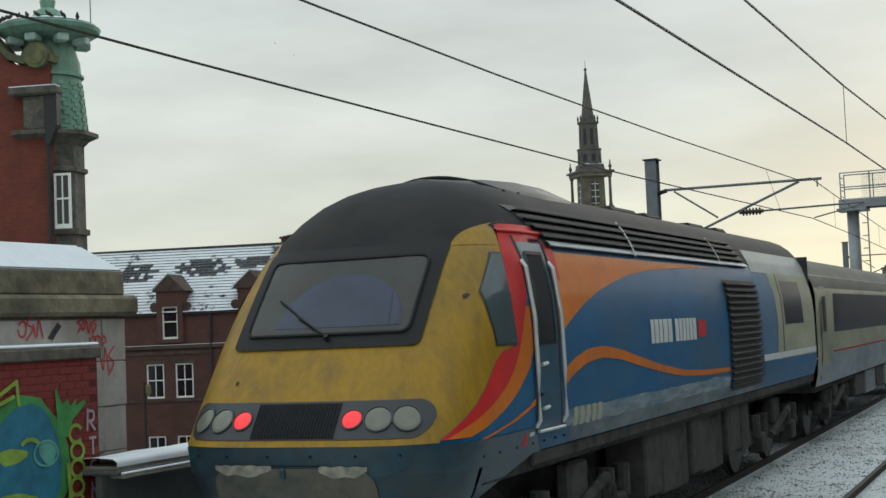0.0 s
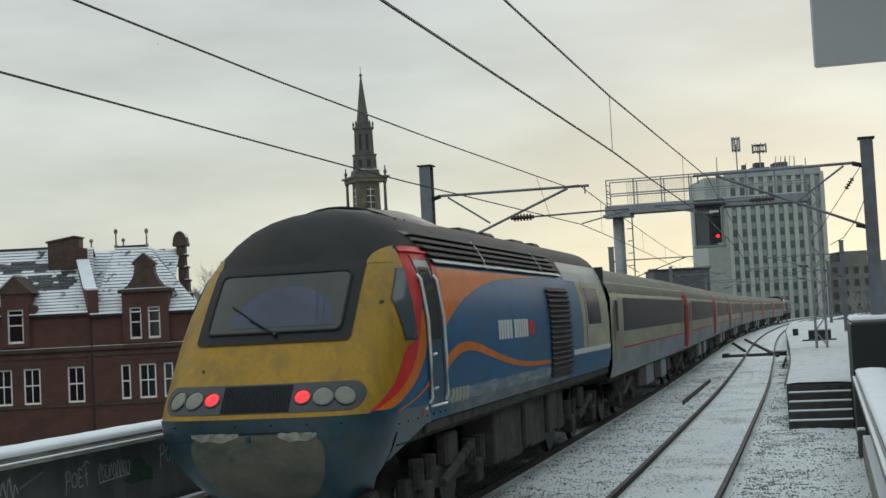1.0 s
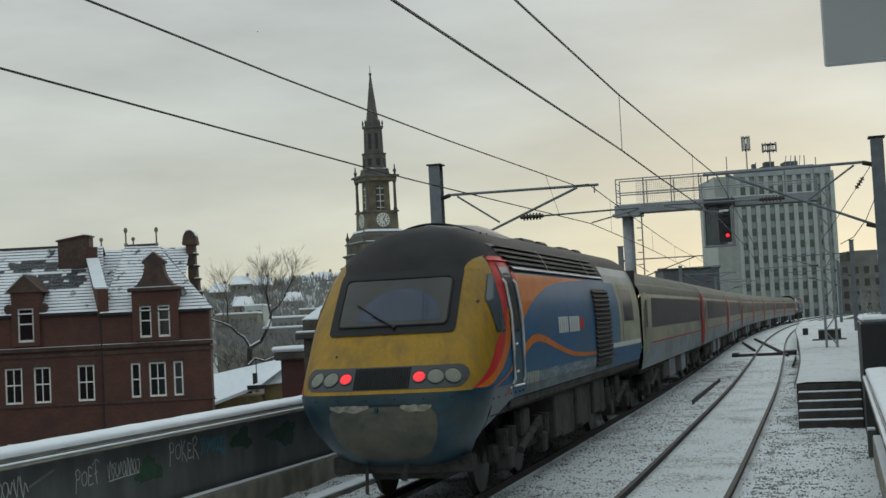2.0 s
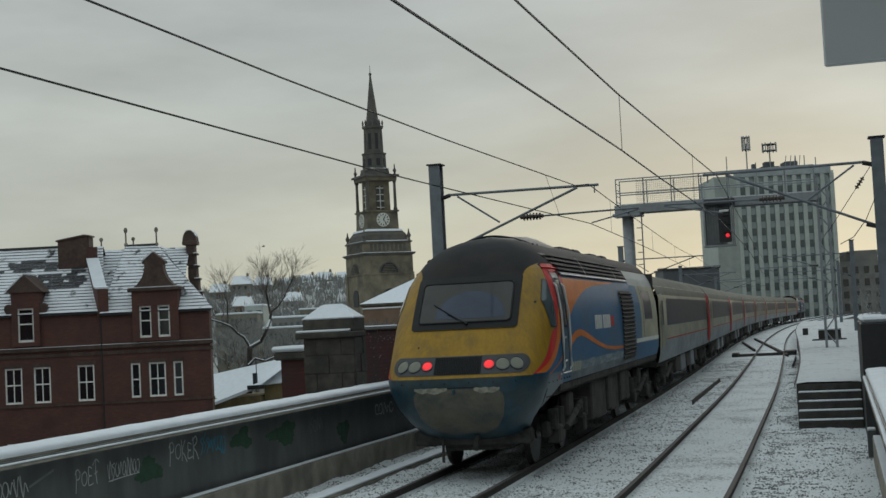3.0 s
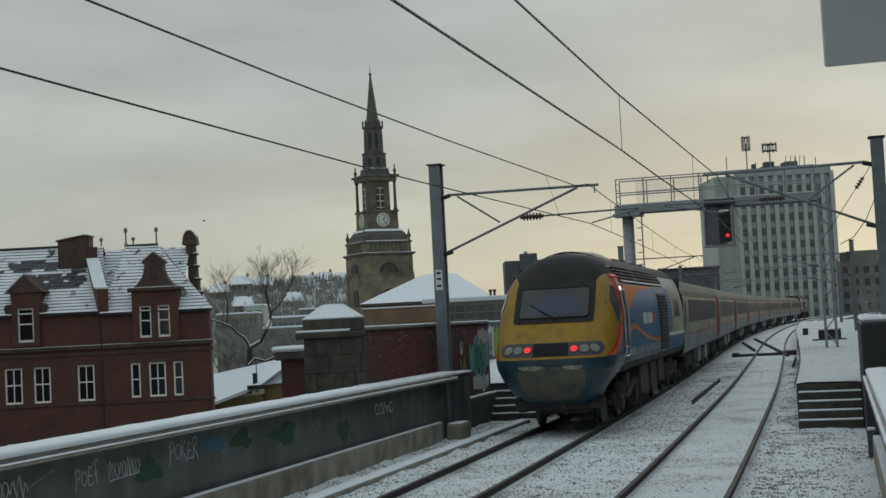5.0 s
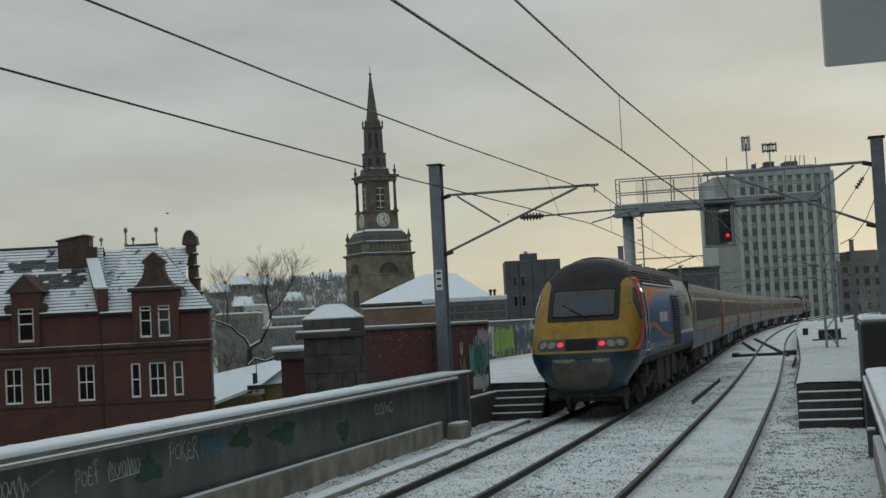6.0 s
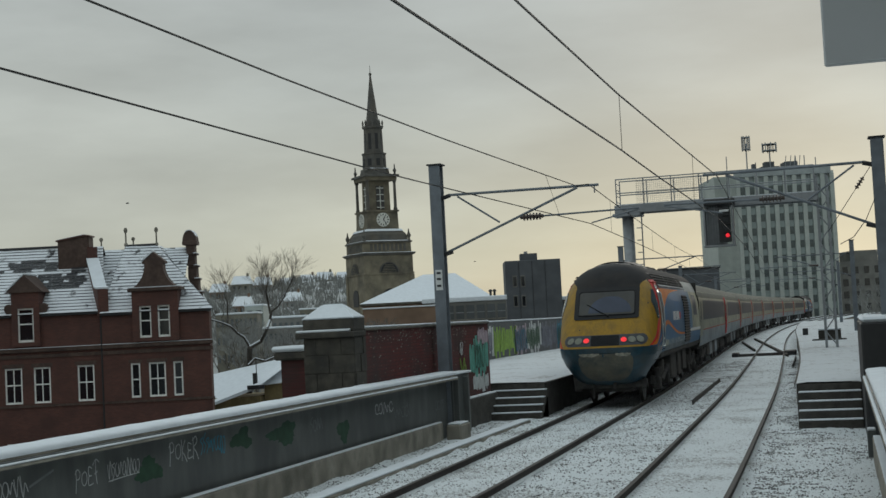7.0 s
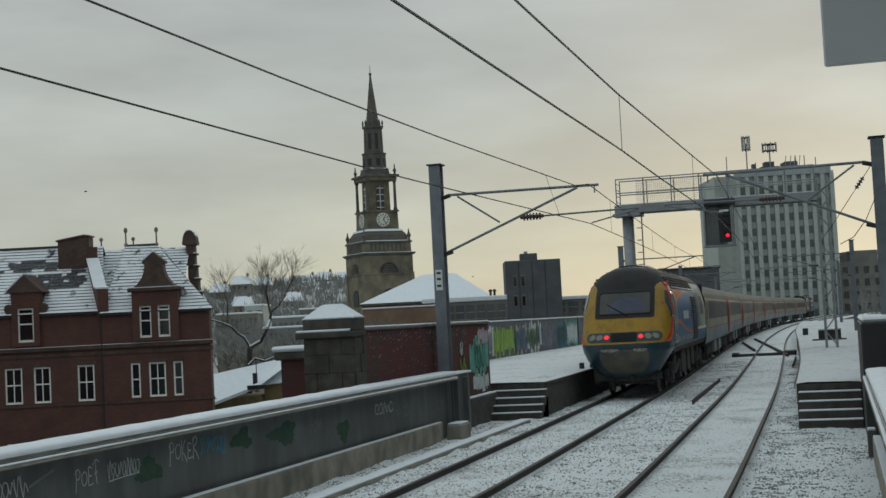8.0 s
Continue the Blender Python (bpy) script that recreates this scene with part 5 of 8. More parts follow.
CHURCH_DARK = mat("sooted_church_stone", (0.090, 0.088, 0.080), 0.9, var=0.25, scale=1.2, dirt=(0.12, 0.10, 0.07), dirt_amt=0.6, dirt_scale=0.4)
CONCRETE = mat("pale_tower_concrete", (0.37, 0.40, 0.37), 0.85, var=0.1, scale=0.8, dirt=(0.32, 0.35, 0.33), dirt_amt=0.7, dirt_scale=0.15)
CONCRETE_D = mat("grey_panel", (0.28, 0.31, 0.31), 0.7, var=0.15, scale=0.5)
DARK_BLOCK = mat("dark_grey_cladding", (0.08, 0.087, 0.095), 0.7, var=0.2, scale=0.5)
# olive walls raised in colour to paint haze over far buildings
OLIVE_BLDG = mat("olive_brown_stone", (0.19, 0.178, 0.14), 0.9, var=0.2, scale=0.6, dirt=(0.10, 0.10, 0.085), dirt_amt=0.6, dirt_scale=0.2)
GREY_BLDG = mat("grey_render", (0.175, 0.173, 0.158), 0.9, var=0.2, scale=0.6, dirt=(0.11, 0.11, 0.10), dirt_amt=0.6, dirt_scale=0.2)
BROWN_BLDG = mat("brown_brick_far", (0.19, 0.125, 0.085), 0.9, var=0.2, scale=0.8)
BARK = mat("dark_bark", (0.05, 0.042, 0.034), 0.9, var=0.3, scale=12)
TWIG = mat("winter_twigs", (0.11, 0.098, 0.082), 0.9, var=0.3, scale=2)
# distance haze is put into the pale hill ground and far twigs
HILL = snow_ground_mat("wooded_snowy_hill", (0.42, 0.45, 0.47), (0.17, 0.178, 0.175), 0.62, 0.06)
HAZE_TWIG = mat("hazed_far_twigs", (0.205, 0.21, 0.20), 0.9, var=0.3, scale=0.3)
BUFF = mat("buff_render", (0.22, 0.17, 0.08), 0.9, var=0.15, scale=3, dirt=(0.1, 0.08, 0.05), dirt_amt=0.5)


def wall_open(bm, u0, u1, z0, z1, y0, y1, holes):
    """Wall in the local XZ plane with openings that go through it, as one closed shell."""
    us = sorted({u0, u1, *[v for h in holes for v in (h[0], h[1]) if u0 < v < u1]})
    zs = sorted({z0, z1, *[v for h in holes for v in (h[2], h[3]) if z0 < v < z1]})
    nu, nz = len(us) - 1, len(zs) - 1

    def solid(i, k):
        if not (0 <= i < nu and 0 <= k < nz):
            return False
        u, z = (us[i] + us[i + 1]) / 2, (zs[k] + zs[k + 1]) / 2
        return not any(h[0] < u < h[1] and h[2] < z < h[3] for h in holes)
    seen = {}

    def vert(i, k, y):
        if (i, k, y) not in seen:
            seen[i, k, y] = bm.verts.new((us[i], y, zs[k]))
        return seen[i, k, y]
    for i in range(nu):
        for k in range(nz):
            if not solid(i, k):
                continue
            bm.faces.new([vert(*q) for q in ((i, k, y0), (i + 1, k, y0), (i + 1, k + 1, y0), (i, k + 1, y0))])
            bm.faces.new([vert(*q) for q in ((i, k, y1), (i, k + 1, y1), (i + 1, k + 1, y1), (i + 1, k, y1))])
            for di, dk, a, b in ((-1, 0, (i, k), (i, k + 1)), (1, 0, (i + 1, k + 1), (i + 1, k)), (0, -1, (i + 1, k), (i, k)), (0, 1, (i, k + 1), (i + 1, k + 1))):
                if not solid(i + di, k + dk):
                    bm.faces.new([vert(*a, y0), vert(*b, y0), vert(*b, y1), vert(*a, y1)])
    return bm


def sash(parent, u0, u1, z0, z1, y, bars=1, depth=0.1):
    """Sliding sash window: box frame, meeting rail, glazing bars and two panes."""
    w = part("window", a_box(u0, u1, y - 0.02, y + depth, z0 - 0.07, z0 + 0.02, bevel=0.01), PAINT_W, parent)
    t = 0.085
    for a, b, c, d_ in ((u0, u0 + t, z0 + 0.02, z1), (u1 - t, u1, z0 + 0.02, z1), (u0 + t, u1 - t, z1 - t, z1), (u0 + t, u1 - t, z0 + 0.02, z0 + 0.02 + t)):
        part("frame", a_box(a, b, y, y + 0.08, c, d_), PAINT_W, w)
    zm = (z0 + z1) / 2 + 0.05
    part("meeting_rail", a_box(u0 + t, u1 - t, y + 0.01, y + 0.07, zm - 0.035, zm + 0.035), PAINT_W, w)
    for k in range(bars):
        uc = u0 + (u1 - u0) * (k + 1) / (bars + 1)
        part("glazing_bar", a_box(uc - 0.025, uc + 0.025, y + 0.012, y + 0.06, z0 + 0.1, z1 - t), PAINT_W, w)
    for c, d_ in ((z0 + 0.1, zm - 0.03), (zm + 0.03, z1 - t + 0.01)):
        part("pane", a_box(u0 + t - 0.01, u1 - t + 0.01, y + 0.04, y + 0.05, c, d_), PANE, w)
    return w


def slates(e0, e1, r0, r1, n, jag=0.012):
    """Courses of slates from the eaves line e0-e1 up to the ridge line r0-r1: snowy treads and bare edges."""
    bm = bmesh.new()
    e0, e1, r0, r1 = (Vector(v) for v in (e0, e1, r0, r1))
    nrm = (e1 - e0).cross(r0 - e0).normalized()
    if nrm.z < 0:
        nrm.negate()
    rnd = random.Random(n)
    for k in range(n):
        a, b = k / n, (k + 1.06) / n
        m = max(4, int((e1 - e0).length / 0.6))
        lo, hi, foot = [], [], []
        for i in range(m + 1):
            s = i / m
            pl = (e0.lerp(e1, s)).lerp(r0.lerp(r1, s), a)
            ph = (e0.lerp(e1, s)).lerp(r0.lerp(r1, s), min(b, 1.0))
            k_ = rnd.uniform(-jag, jag)
            lo.append(pl + nrm * (0.05 + k_))
            foot.append(pl + nrm * -0.01)
            hi.append(ph + nrm * 0.004)
        grid(bm, [foot, lo], 1)
        grid(bm, [lo, hi], 0)
    return bm


# ---------- brick building with dormers ----------
MOSSY = mat("mossy_green_stone", (0.13, 0.135, 0.06), 0.9, var=0.3, scale=4, dirt=(0.06, 0.065, 0.045), dirt_amt=0.7)
# paler copy of the copper, light from the snow put into its colour
SNOWLIT_COPPER = mat("snowlit_copper", (0.36, 0.47, 0.42), 0.7, var=0.2, scale=4, dirt=(0.18, 0.28, 0.23), dirt_amt=0.6)
bb = thing("brick_building", FRONT, "dark red brick building with dormers and a snowy slate roof", "building")
Y0 = 77.0
holes_l, holes_r = [], []
cols_l = [(-36.4, -35.4), (-34.7, -33.7), (-32.2, -31.2), (-29.72, -28.66), (-27.97, -26.9), (-24.58, -23.62), (-22.98, -22.05), (-20.55, -19.62)]
cols_r = [(-17.54, -17.02), (-16.54, -15.61), (-15.19, -14.67)]
for a, b in cols_l:
    holes_l += [(a, b, -0.78, 1.2), (a, b, -4.9, -2.95)]
for a, b in cols_r:
    holes_r += [(a, b, -0.72, 1.17), (a, b, -4.9, -2.95)]
dorm = [(-33.5, -32.6), (-28.62, -27.68), (-23.72, -22.83)]
for a, b in dorm:
    holes_l.append((a - 0.03, b + 0.03, 2.6, 4.03))
dorm_r = [(-16.92, -16.26), (-15.91, -15.23)]
for a, b in dorm_r:
    holes_r.append((a - 0.03, b + 0.03, 2.53, 3.83))
part("wall", wall_open(bmesh.new(), -38, -19.05, GROUND_Z - 0.1, 4.05, Y0, Y0 + 0.4, holes_l), BRICK, bb)
part("wall", wall_open(bmesh.new(), -19.05, -13.1, GROUND_Z - 0.1, 3.85, Y0 - 0.25, Y0 + 0.4, holes_r), BRICK, bb)
part("end_wall", prism(bmesh.new(), ((-13.3, GROUND_Z), (-13.1, GROUND_Z), (-13.1, 3.85), (-13.3, 3.85)), 0, 9, Matrix(((1, -0.2, 0, 0), (0, 1, 0, Y0 + 0.42), (0, 0, 1, 0), (0, 0, 0, 1)))), BRICK, bb)
# black sheet stands in for the dark rooms behind the wall's openings
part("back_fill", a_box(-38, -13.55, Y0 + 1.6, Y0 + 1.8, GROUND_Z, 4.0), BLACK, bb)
for a, b in cols_l:
    sash(bb, a, b, -0.78, 1.2, Y0 + 0.04)
    sash(bb, a, b, -4.9, -2.95, Y0 + 0.04)
    part("lintel", a_box(a - 0.12, b + 0.12, Y0 - 0.03, Y0 + 0.02, 1.2, 1.42), BROWNSTONE, bb)
for a, b in cols_r:
    n_ = 1 if b - a > 0.7 else 0
    sash(bb, a, b, -0.72, 1.17, Y0 - 0.21, n_)
    sash(bb, a, b, -4.9, -2.95, Y0 - 0.21, n_)
    part("lintel", a_box(a - 0.1, b + 0.1, Y0 - 0.28, Y0 - 0.23, 1.17, 1.38), BROWNSTONE, bb)
for u0, u1, yf in ((-38, -19.05, Y0), (-19.05, -12.95, Y0 - 0.25)):
    part("string_course", a_box(u0, u1, yf - 0.14, yf + 0.02, 2.05, 2.27, bevel=0.03), BROWNSTONE, bb)
    part("course_snow", a_box(u0 + 0.01, u1 - 0.01, yf - 0.135, yf - 0.002, 2.273, 2.30), SNOW, bb)
    part("frieze", a_box(u0, u1, yf - 0.05, yf + 0.02, 1.72, 1.92), BROWNSTONE, bb)
    part("sill_course", a_box(u0, u1, yf - 0.06, yf + 0.02, -0.99, -0.86), BROWNSTONE, bb)
    cuts = [u0] + [v for a, b in (dorm if yf == Y0 else [(-16.92, -15.23)]) for v in (a - 0.4, b + 0.4)] + [u1]
    for a, b in zip(cuts[::2], cuts[1::2]):
        part("gutter", a_box(a, b, yf - 0.18, yf - 0.02, 3.86 if yf < Y0 else 4.0, 3.98 if yf < Y0 else 4.12, bevel=0.03), BLACK, bb)
part("downpipe", rod(bmesh.new(), (-19.12, Y0 - 0.1, 3.9), (-19.12, Y0 - 0.1, GROUND_Z), 0.07, 8), BLACK, bb)
part("downpipe", rod(bmesh.new(), (-25.75, Y0 - 0.1, 4.0), (-25.75, Y0 - 0.1, GROUND_Z), 0.07, 8), BLACK, bb)
part("slate_roof", slates((-38, Y0 - 0.15, 4.12), (-18.9, Y0 - 0.15, 4.12), (-38, Y0 + 4.2, 8.12), (-19.9, Y0 + 4.2, 8.02), 22), (SLATE_SNOW, SLATE), bb, "slate roof mostly under snow with bare patches")["kind"] = "stuff"
part("roof_back", grid(bmesh.new(), [[(-38, Y0 + 4.2, 8.12), (-19.9, Y0 + 4.2, 8.02)], [(-38, Y0 + 8.4, 4.1), (-19.9, Y0 + 8.4, 4.1)]]), SLATE, bb)
part("ridge_tiles", a_box(-38, -20.6, Y0 + 4.1, Y0 + 4.3, 8.05, 8.18, bevel=0.03), SLATE, bb)


def bare_patch(u0, u1, k0, k1, seed):
    """Ragged patch of slates from which the snow has slid: courses k0 to k1 of the main roof."""
    rnd_ = random.Random(seed)
    b = bmesh.new()
    e, r = Vector((0, Y0 - 0.15, 4.12)), Vector((0, Y0 + 4.2, 8.07))
    nrm = Vector((0, -(r.z - e.z), r.y - e.y)).normalized()
    for k in range(k0, k1):
        mid = math.sin(math.pi * (k - k0 + 0.6) / (k1 - k0 + 0.2)) ** 0.4
        c, h = (u0 + u1) / 2, (u1 - u0) / 2 * mid
        u = c - h + rnd_.uniform(-0.25, 0.25)
        end = c + h + rnd_.uniform(-0.25, 0.25)
        while u < end:
            w_ = rnd_.uniform(0.22, 0.34)
            if rnd_.random() < 0.93:
                lo, hi = e.lerp(r, k / 22), e.lerp(r, (k + 1.0) / 22)
                lift = rnd_.uniform(0.066, 0.078)
                b.faces.new([b.verts.new(p) for p in (lo + nrm * lift + Vector((u, 0, 0)), lo + nrm * lift + Vector((u + w_ - 0.012, 0, 0)), hi + nrm * 0.03 + Vector((u + w_ - 0.012, 0, 0)), hi + nrm * 0.03 + Vector((u, 0, 0)))])
            u += w_
    part("bare_patch", b, SLATE, bb, "dark bare slates where the snow slid off")["kind"] = "stuff"


bare_patch(-23.7, -20.5, 8, 13, 1)
bare_patch(-25.1, -23.9, 14, 17, 2)
bare_patch(-22.9, -22.2, 14, 17, 3)
bare_patch(-21.3, -20.5, 13, 16, 4)
bare_patch(-28.7, -25.6, 12, 18, 5)
bare_patch(-32.6, -30.2, 11, 17, 6)
bare_patch(-24.6, -22.9, 15, 18, 7)
bare_patch(-36.5, -34.8, 13, 17, 8)
# parapet gable between the two roofs, with its chimney; the gable runs back towards the left
SHEAR = Matrix(((1, -0.42, 0, 0.42 * 76.9), (0, 1, 0, 0), (0, 0, 1, 0), (0, 0, 0, 1)))
bm = bmesh.new()
prism(bm, ((77 - 0.35, 3.9), (77 - 0.35, 5.35), (77.5, 5.45), (79.6, 7.15), (79.6, 7.9), (81.4, 7.9), (81.4, 4.0)), -19.3, -18.72, SHEAR @ Matrix(((0, 1, 0, 0), (1, 0, 0, 0), (0, 0, 1, 0), (0, 0, 0, 1))))
part("party_wall", bm, BRICK, bb)
bm = bmesh.new()
prism(bm, ((76.7, 5.46), (77.5, 5.55), (79.6, 7.27), (79.6, 7.17), (77.52, 5.47), (76.7, 5.37)), -19.37, -18.65, SHEAR @ Matrix(((0, 1, 0, 0), (1, 0, 0, 0), (0, 0, 1, 0), (0, 0, 0, 1))))
part("parapet_snow", bm, SNOW, bb)
part("chimney", prism(bmesh.new(), ((-22.15, 6.3), (-20.35, 6.3), (-20.35, 8.52), (-20.6, 8.56), (-22.15, 8.3)), Y0 + 2.7, Y0 + 3.7), BROWNSTONE, bb, "broad brick chimney stack with a sloping top")
part("chimney_cap", prism(bmesh.new(), ((-22.25, 8.30), (-20.6, 8.562), (-20.27, 8.525), (-20.27, 8.60), (-20.6, 8.645), (-22.25, 8.38)), Y0 + 2.62, Y0 + 3.78), BRICK, bb)
part("chimney_snow", prism(bmesh.new(), ((-22.22, 8.385), (-20.62, 8.65), (-20.62, 8.68), (-22.22, 8.415)), Y0 + 2.7, Y0 + 3.7), SNOW, bb)
# hipped roof of the projecting block
A, B = (-19.1, Y0 - 0.42, 3.98), (-12.85, Y0 - 0.42, 3.98)
C, D = (-18.42, Y0 + 3.6, 7.95), (-16.64, Y0 + 3.6, 7.9)
part("hip_roof", slates(A, B, C, D, 21), (SLATE_SNOW, SLATE), bb, "hipped slate roof under streaked snow")["kind"] = "stuff"
part("hip_roof", slates((-12.85, Y0 - 0.42, 3.98), (-14.6, Y0 + 8.5, 3.98), D, (-16.64, Y0 + 5.2, 7.9), 21), (SLATE_SNOW, SLATE), bb)["kind"] = "stuff"
part("hip_roof", slates((-19.1, Y0 + 7.5, 3.98), (-19.1, Y0 - 0.42, 3.98), (-18.42, Y0 + 5.2, 7.95), C, 21), (SLATE_SNOW, SLATE), bb)["kind"] = "stuff"
part("rear_roof", slates((-20.4, Y0 + 2.2, 5.3), (-14.9, Y0 + 2.2, 5.3), (-20.4, Y0 + 5.2, 7.85), (-15.0, Y0 + 5.2, 7.78), 14), (SLATE_SNOW, SLATE), bb)["kind"] = "stuff"
part("ridge_tiles", a_box(-18.5, -16.56, Y0 + 3.5, Y0 + 3.75, 7.88, 8.0, bevel=0.03), SLATE, bb)
for u, z, h, y in ((-18.42, 7.95, 1.05, Y0 + 3.6), (-16.64, 7.9, 1.05, Y0 + 3.6), (-20.25, 7.8, 0.8, Y0 + 5.2), (-18.35, 7.8, 0.75, Y0 + 5.2)):
    part("finial", lathe(bmesh.new(), ((0.12, z), (0.10, z + 0.12), (0.05, z + 0.15), (0.045, z + h * 0.7), (0.08, z + h * 0.72), (0.12, z + h * 0.85), (0.08, z + h * 0.97), (0.02, z + h)), 10, Matrix.Translation((u, y, 0))), STONE_LIGHT, bb)
# stepped gable at the far corner: corbelled steps under a half-round cap
gb = part("stepped_gable", a_box(-14.98, -14.36, Y0 + 4.6, Y0 + 5.4, 3.9, 5.02, bevel=0.02), BROWNSTONE, bb, "stepped stone gable end")
for u0, u1, z0, z1 in ((-15.02, -14.48, 5.10, 5.80), (-15.07, -14.56, 5.88, 6.57), (-15.13, -14.64, 6.65, 7.86)):
    part("gable_step", a_box(u0, u1, Y0 + 4.62, Y0 + 5.38, z0, z1, bevel=0.02), BROWNSTONE, gb)
for u1, z in ((-14.26, 5.022), (-14.40, 5.802), (-14.48, 6.572), (-14.52, 7.28)):
    part("step_slab", a_box(-15.04, u1, Y0 + 4.55, Y0 + 5.45, z, z + 0.075, bevel=0.02), BROWNSTONE, gb)
    part("step_snow", a_box(-14.72, u1 - 0.01, Y0 + 4.57, Y0 + 5.43, z + 0.077, z + 0.13, bevel=0.02), SNOW, gb)
part("cap_block", a_box(-15.34, -14.48, Y0 + 4.5, Y0 + 5.5, 7.87, 8.12, bevel=0.04), BROWNSTONE, gb)
arc_ = [(-14.91 + 0.40 * math.cos(a), 8.125 + 0.62 * math.sin(a)) for a in span(0, math.pi, 14)]
part("round_cap", prism(bmesh.new(), arc_, Y0 + 4.55, Y0 + 5.45), BROWNSTONE, gb, "half-round stone gable cap")
arc_ = [(-14.91 + 0.42 * math.cos(a), 8.125 + 0.65 * math.sin(a)) for a in span(0.5, 2.2, 10)]
part("cap_snow", prism(bmesh.new(), arc_ + [(x, z - 0.05) for x, z in arc_[::-1]], Y0 + 4.53, Y0 + 5.4), SNOW, gb)
part("corner_snow", a_box(-14.6, -13.9, Y0 + 2.2, Y0 + 3.4, 4.0, 4.75, taper=0.25, bevel=0.08), SNOW, bb, "drift of snow at the roof's corner")
# gabled dormers
for a, b in dorm:
    uc = (a + b) / 2
    dm = part("dormer", wall_open(bmesh.new(), a - 0.32, b + 0.32, 2.4, 5.4, Y0 - 0.2, Y0 + 1.2, [(a, b, 2.62, 4.5)]), BRICK, bb, "gabled brick dormer")
    sash(dm, a, b, 2.64, 4.5, Y0 - 0.11, 0)
    bm = bmesh.new()
    prism(bm, ((uc - 1.05, 5.38), (uc + 1.05, 5.38), (uc + 0.9, 5.5), (uc, 6.35), (uc - 0.9, 5.5)), Y0 - 0.3, Y0 + 2.2)
    part("pediment", bm, BROWNSTONE, dm)
    bm = bmesh.new()
    prism(bm, ((uc - 1.0, 5.48), (uc, 6.38), (uc, 6.46), (uc - 1.06, 5.54)), Y0 - 0.28, Y0 + 2.2)
    part("dormer_snow", bm, SNOW, dm)
    for s_ in (-1, 1):
        part("console", lathe(bmesh.new(), ((0.26, 0), (0.26, 0.3)), 12, Matrix.Translation((uc + s_ * 0.95, Y0 + 0.2, 4.5)) @ pose(0, 0, 0, 90, 0, 0)), BROWNSTONE, dm)
        part("cheek", a_box(uc + s_ * 0.9 - 0.24, uc + s_ * 0.9 + 0.24, Y0 - 0.1, Y0 + 0.4, 4.08, 4.4, bevel=0.06), BROWNSTONE, dm)
# shaped double dormer of the projecting block
dm = part("dormer", wall_open(bmesh.new(), -17.3, -14.75, 2.35, 5.1, Y0 - 0.48, Y0 + 1.2, [(a, b, 2.55, 4.3) for a, b in dorm_r]), BRICK, bb, "double dormer with a shaped stone gable")
for a, b in dorm_r:
    sash(dm, a, b, 2.57, 4.3, Y0 - 0.38, 0)
part("cornice", a_box(-17.5, -14.55, Y0 - 0.62, Y0 + 0.6, 5.1, 5.3, bevel=0.04), BROWNSTONE, dm)
part("dormer_snow", a_box(-17.45, -14.6, Y0 - 0.60, Y0 + 0.4, 5.302, 5.34), SNOW, dm)
half = [(1.22, 5.3), (0.95, 5.5), (0.68, 5.85), (0.54, 6.2), (0.50, 6.6), (0.62, 6.62), (0.62, 6.72), (0.0, 7.25)]
bm = bmesh.new()
prism(bm, [(-16.03 + x, z) for x, z in half] + [(-16.03 - x, z) for x, z in half[-2::-1]], Y0 - 0.46, Y0 + 0.35)
part("shaped_gable", bm, BROWNSTONE, dm)
bm = bmesh.new()
prism(bm, ((-16.7, 6.73), (-16.03, 7.27), (-16.03, 7.36), (-16.76, 6.78)), Y0 - 0.47, Y0 + 0.35)
part("dormer_snow", bm, SNOW, dm)

# street lamp by the brick building
sl = thing("street_lamp", FRONT, "thin dark street lamp column with a small yellowish lantern", "street lamp")
part("column", rod(bmesh.new(), (-29.35, 75.6, GROUND_Z), (-29.35, 75.6, 0.25), 0.08, 8), BLACK, sl)
part("lantern", lathe(bmesh.new(), ((0.06, -0.55), (0.16, -0.4), (0.16, 0.0), (0.05, 0.12)), 10, Matrix.Translation((-29.1, 75.6, 0.0))), BUFF, sl)

# ---------- turreted building ----------
tb = thing("turret_building", FRONT @ Matrix.Translation((-0.18, 0, 0)), "orange-red brick building with a stone bay and green copper turret", "building")
YT = 48.0
part("wall", a_box(-40, -21.78, YT, YT + 0.6, GROUND_Z, 11.6), BRICK_T, tb)
pts = [(-40, 11.6), (-21.78, 11.6), (-21.78, 12.9), (-22.1, 13.0), (-22.7, 12.9), (-23.3, 13.1), (-23.9, 13.75), (-24.6, 14.6), (-27, 16.2), (-40, 16.2)]
part("shaped_gable", prism(bmesh.new(), pts, YT, YT + 0.6), BRICK_T, tb)
bm = bmesh.new()
gp = [(-21.6, 13.0), (-22.1, 13.08), (-22.7, 12.98), (-23.3, 13.18), (-23.9, 13.83), (-24.6, 14.68), (-27, 16.28)]
for (a, za), (b, zb) in zip(gp, gp[1:]):
    prism(bm, ((a, za), (b, zb), (b, zb + 0.28), (a, za + 0.28)), YT - 0.2, YT + 0.7)
part("gable_coping", bm, MOSSY, tb, "green-stained gable coping")
part("scroll", lathe(bmesh.new(), ((0.47, -0.35), (0.47, 0.3), (0.36, 0.32), (0.34, 0.36)), 20, Matrix.Translation((-22.15, YT, 13.25)) @ pose(0, 0, 0, 90, 0, 0)), MOSSY, tb, "round mossy scroll end")
part("ledge", a_box(-23.2, -21.3, YT - 0.5, YT + 0.1, 11.75, 12.05, bevel=0.06), STONE, tb)
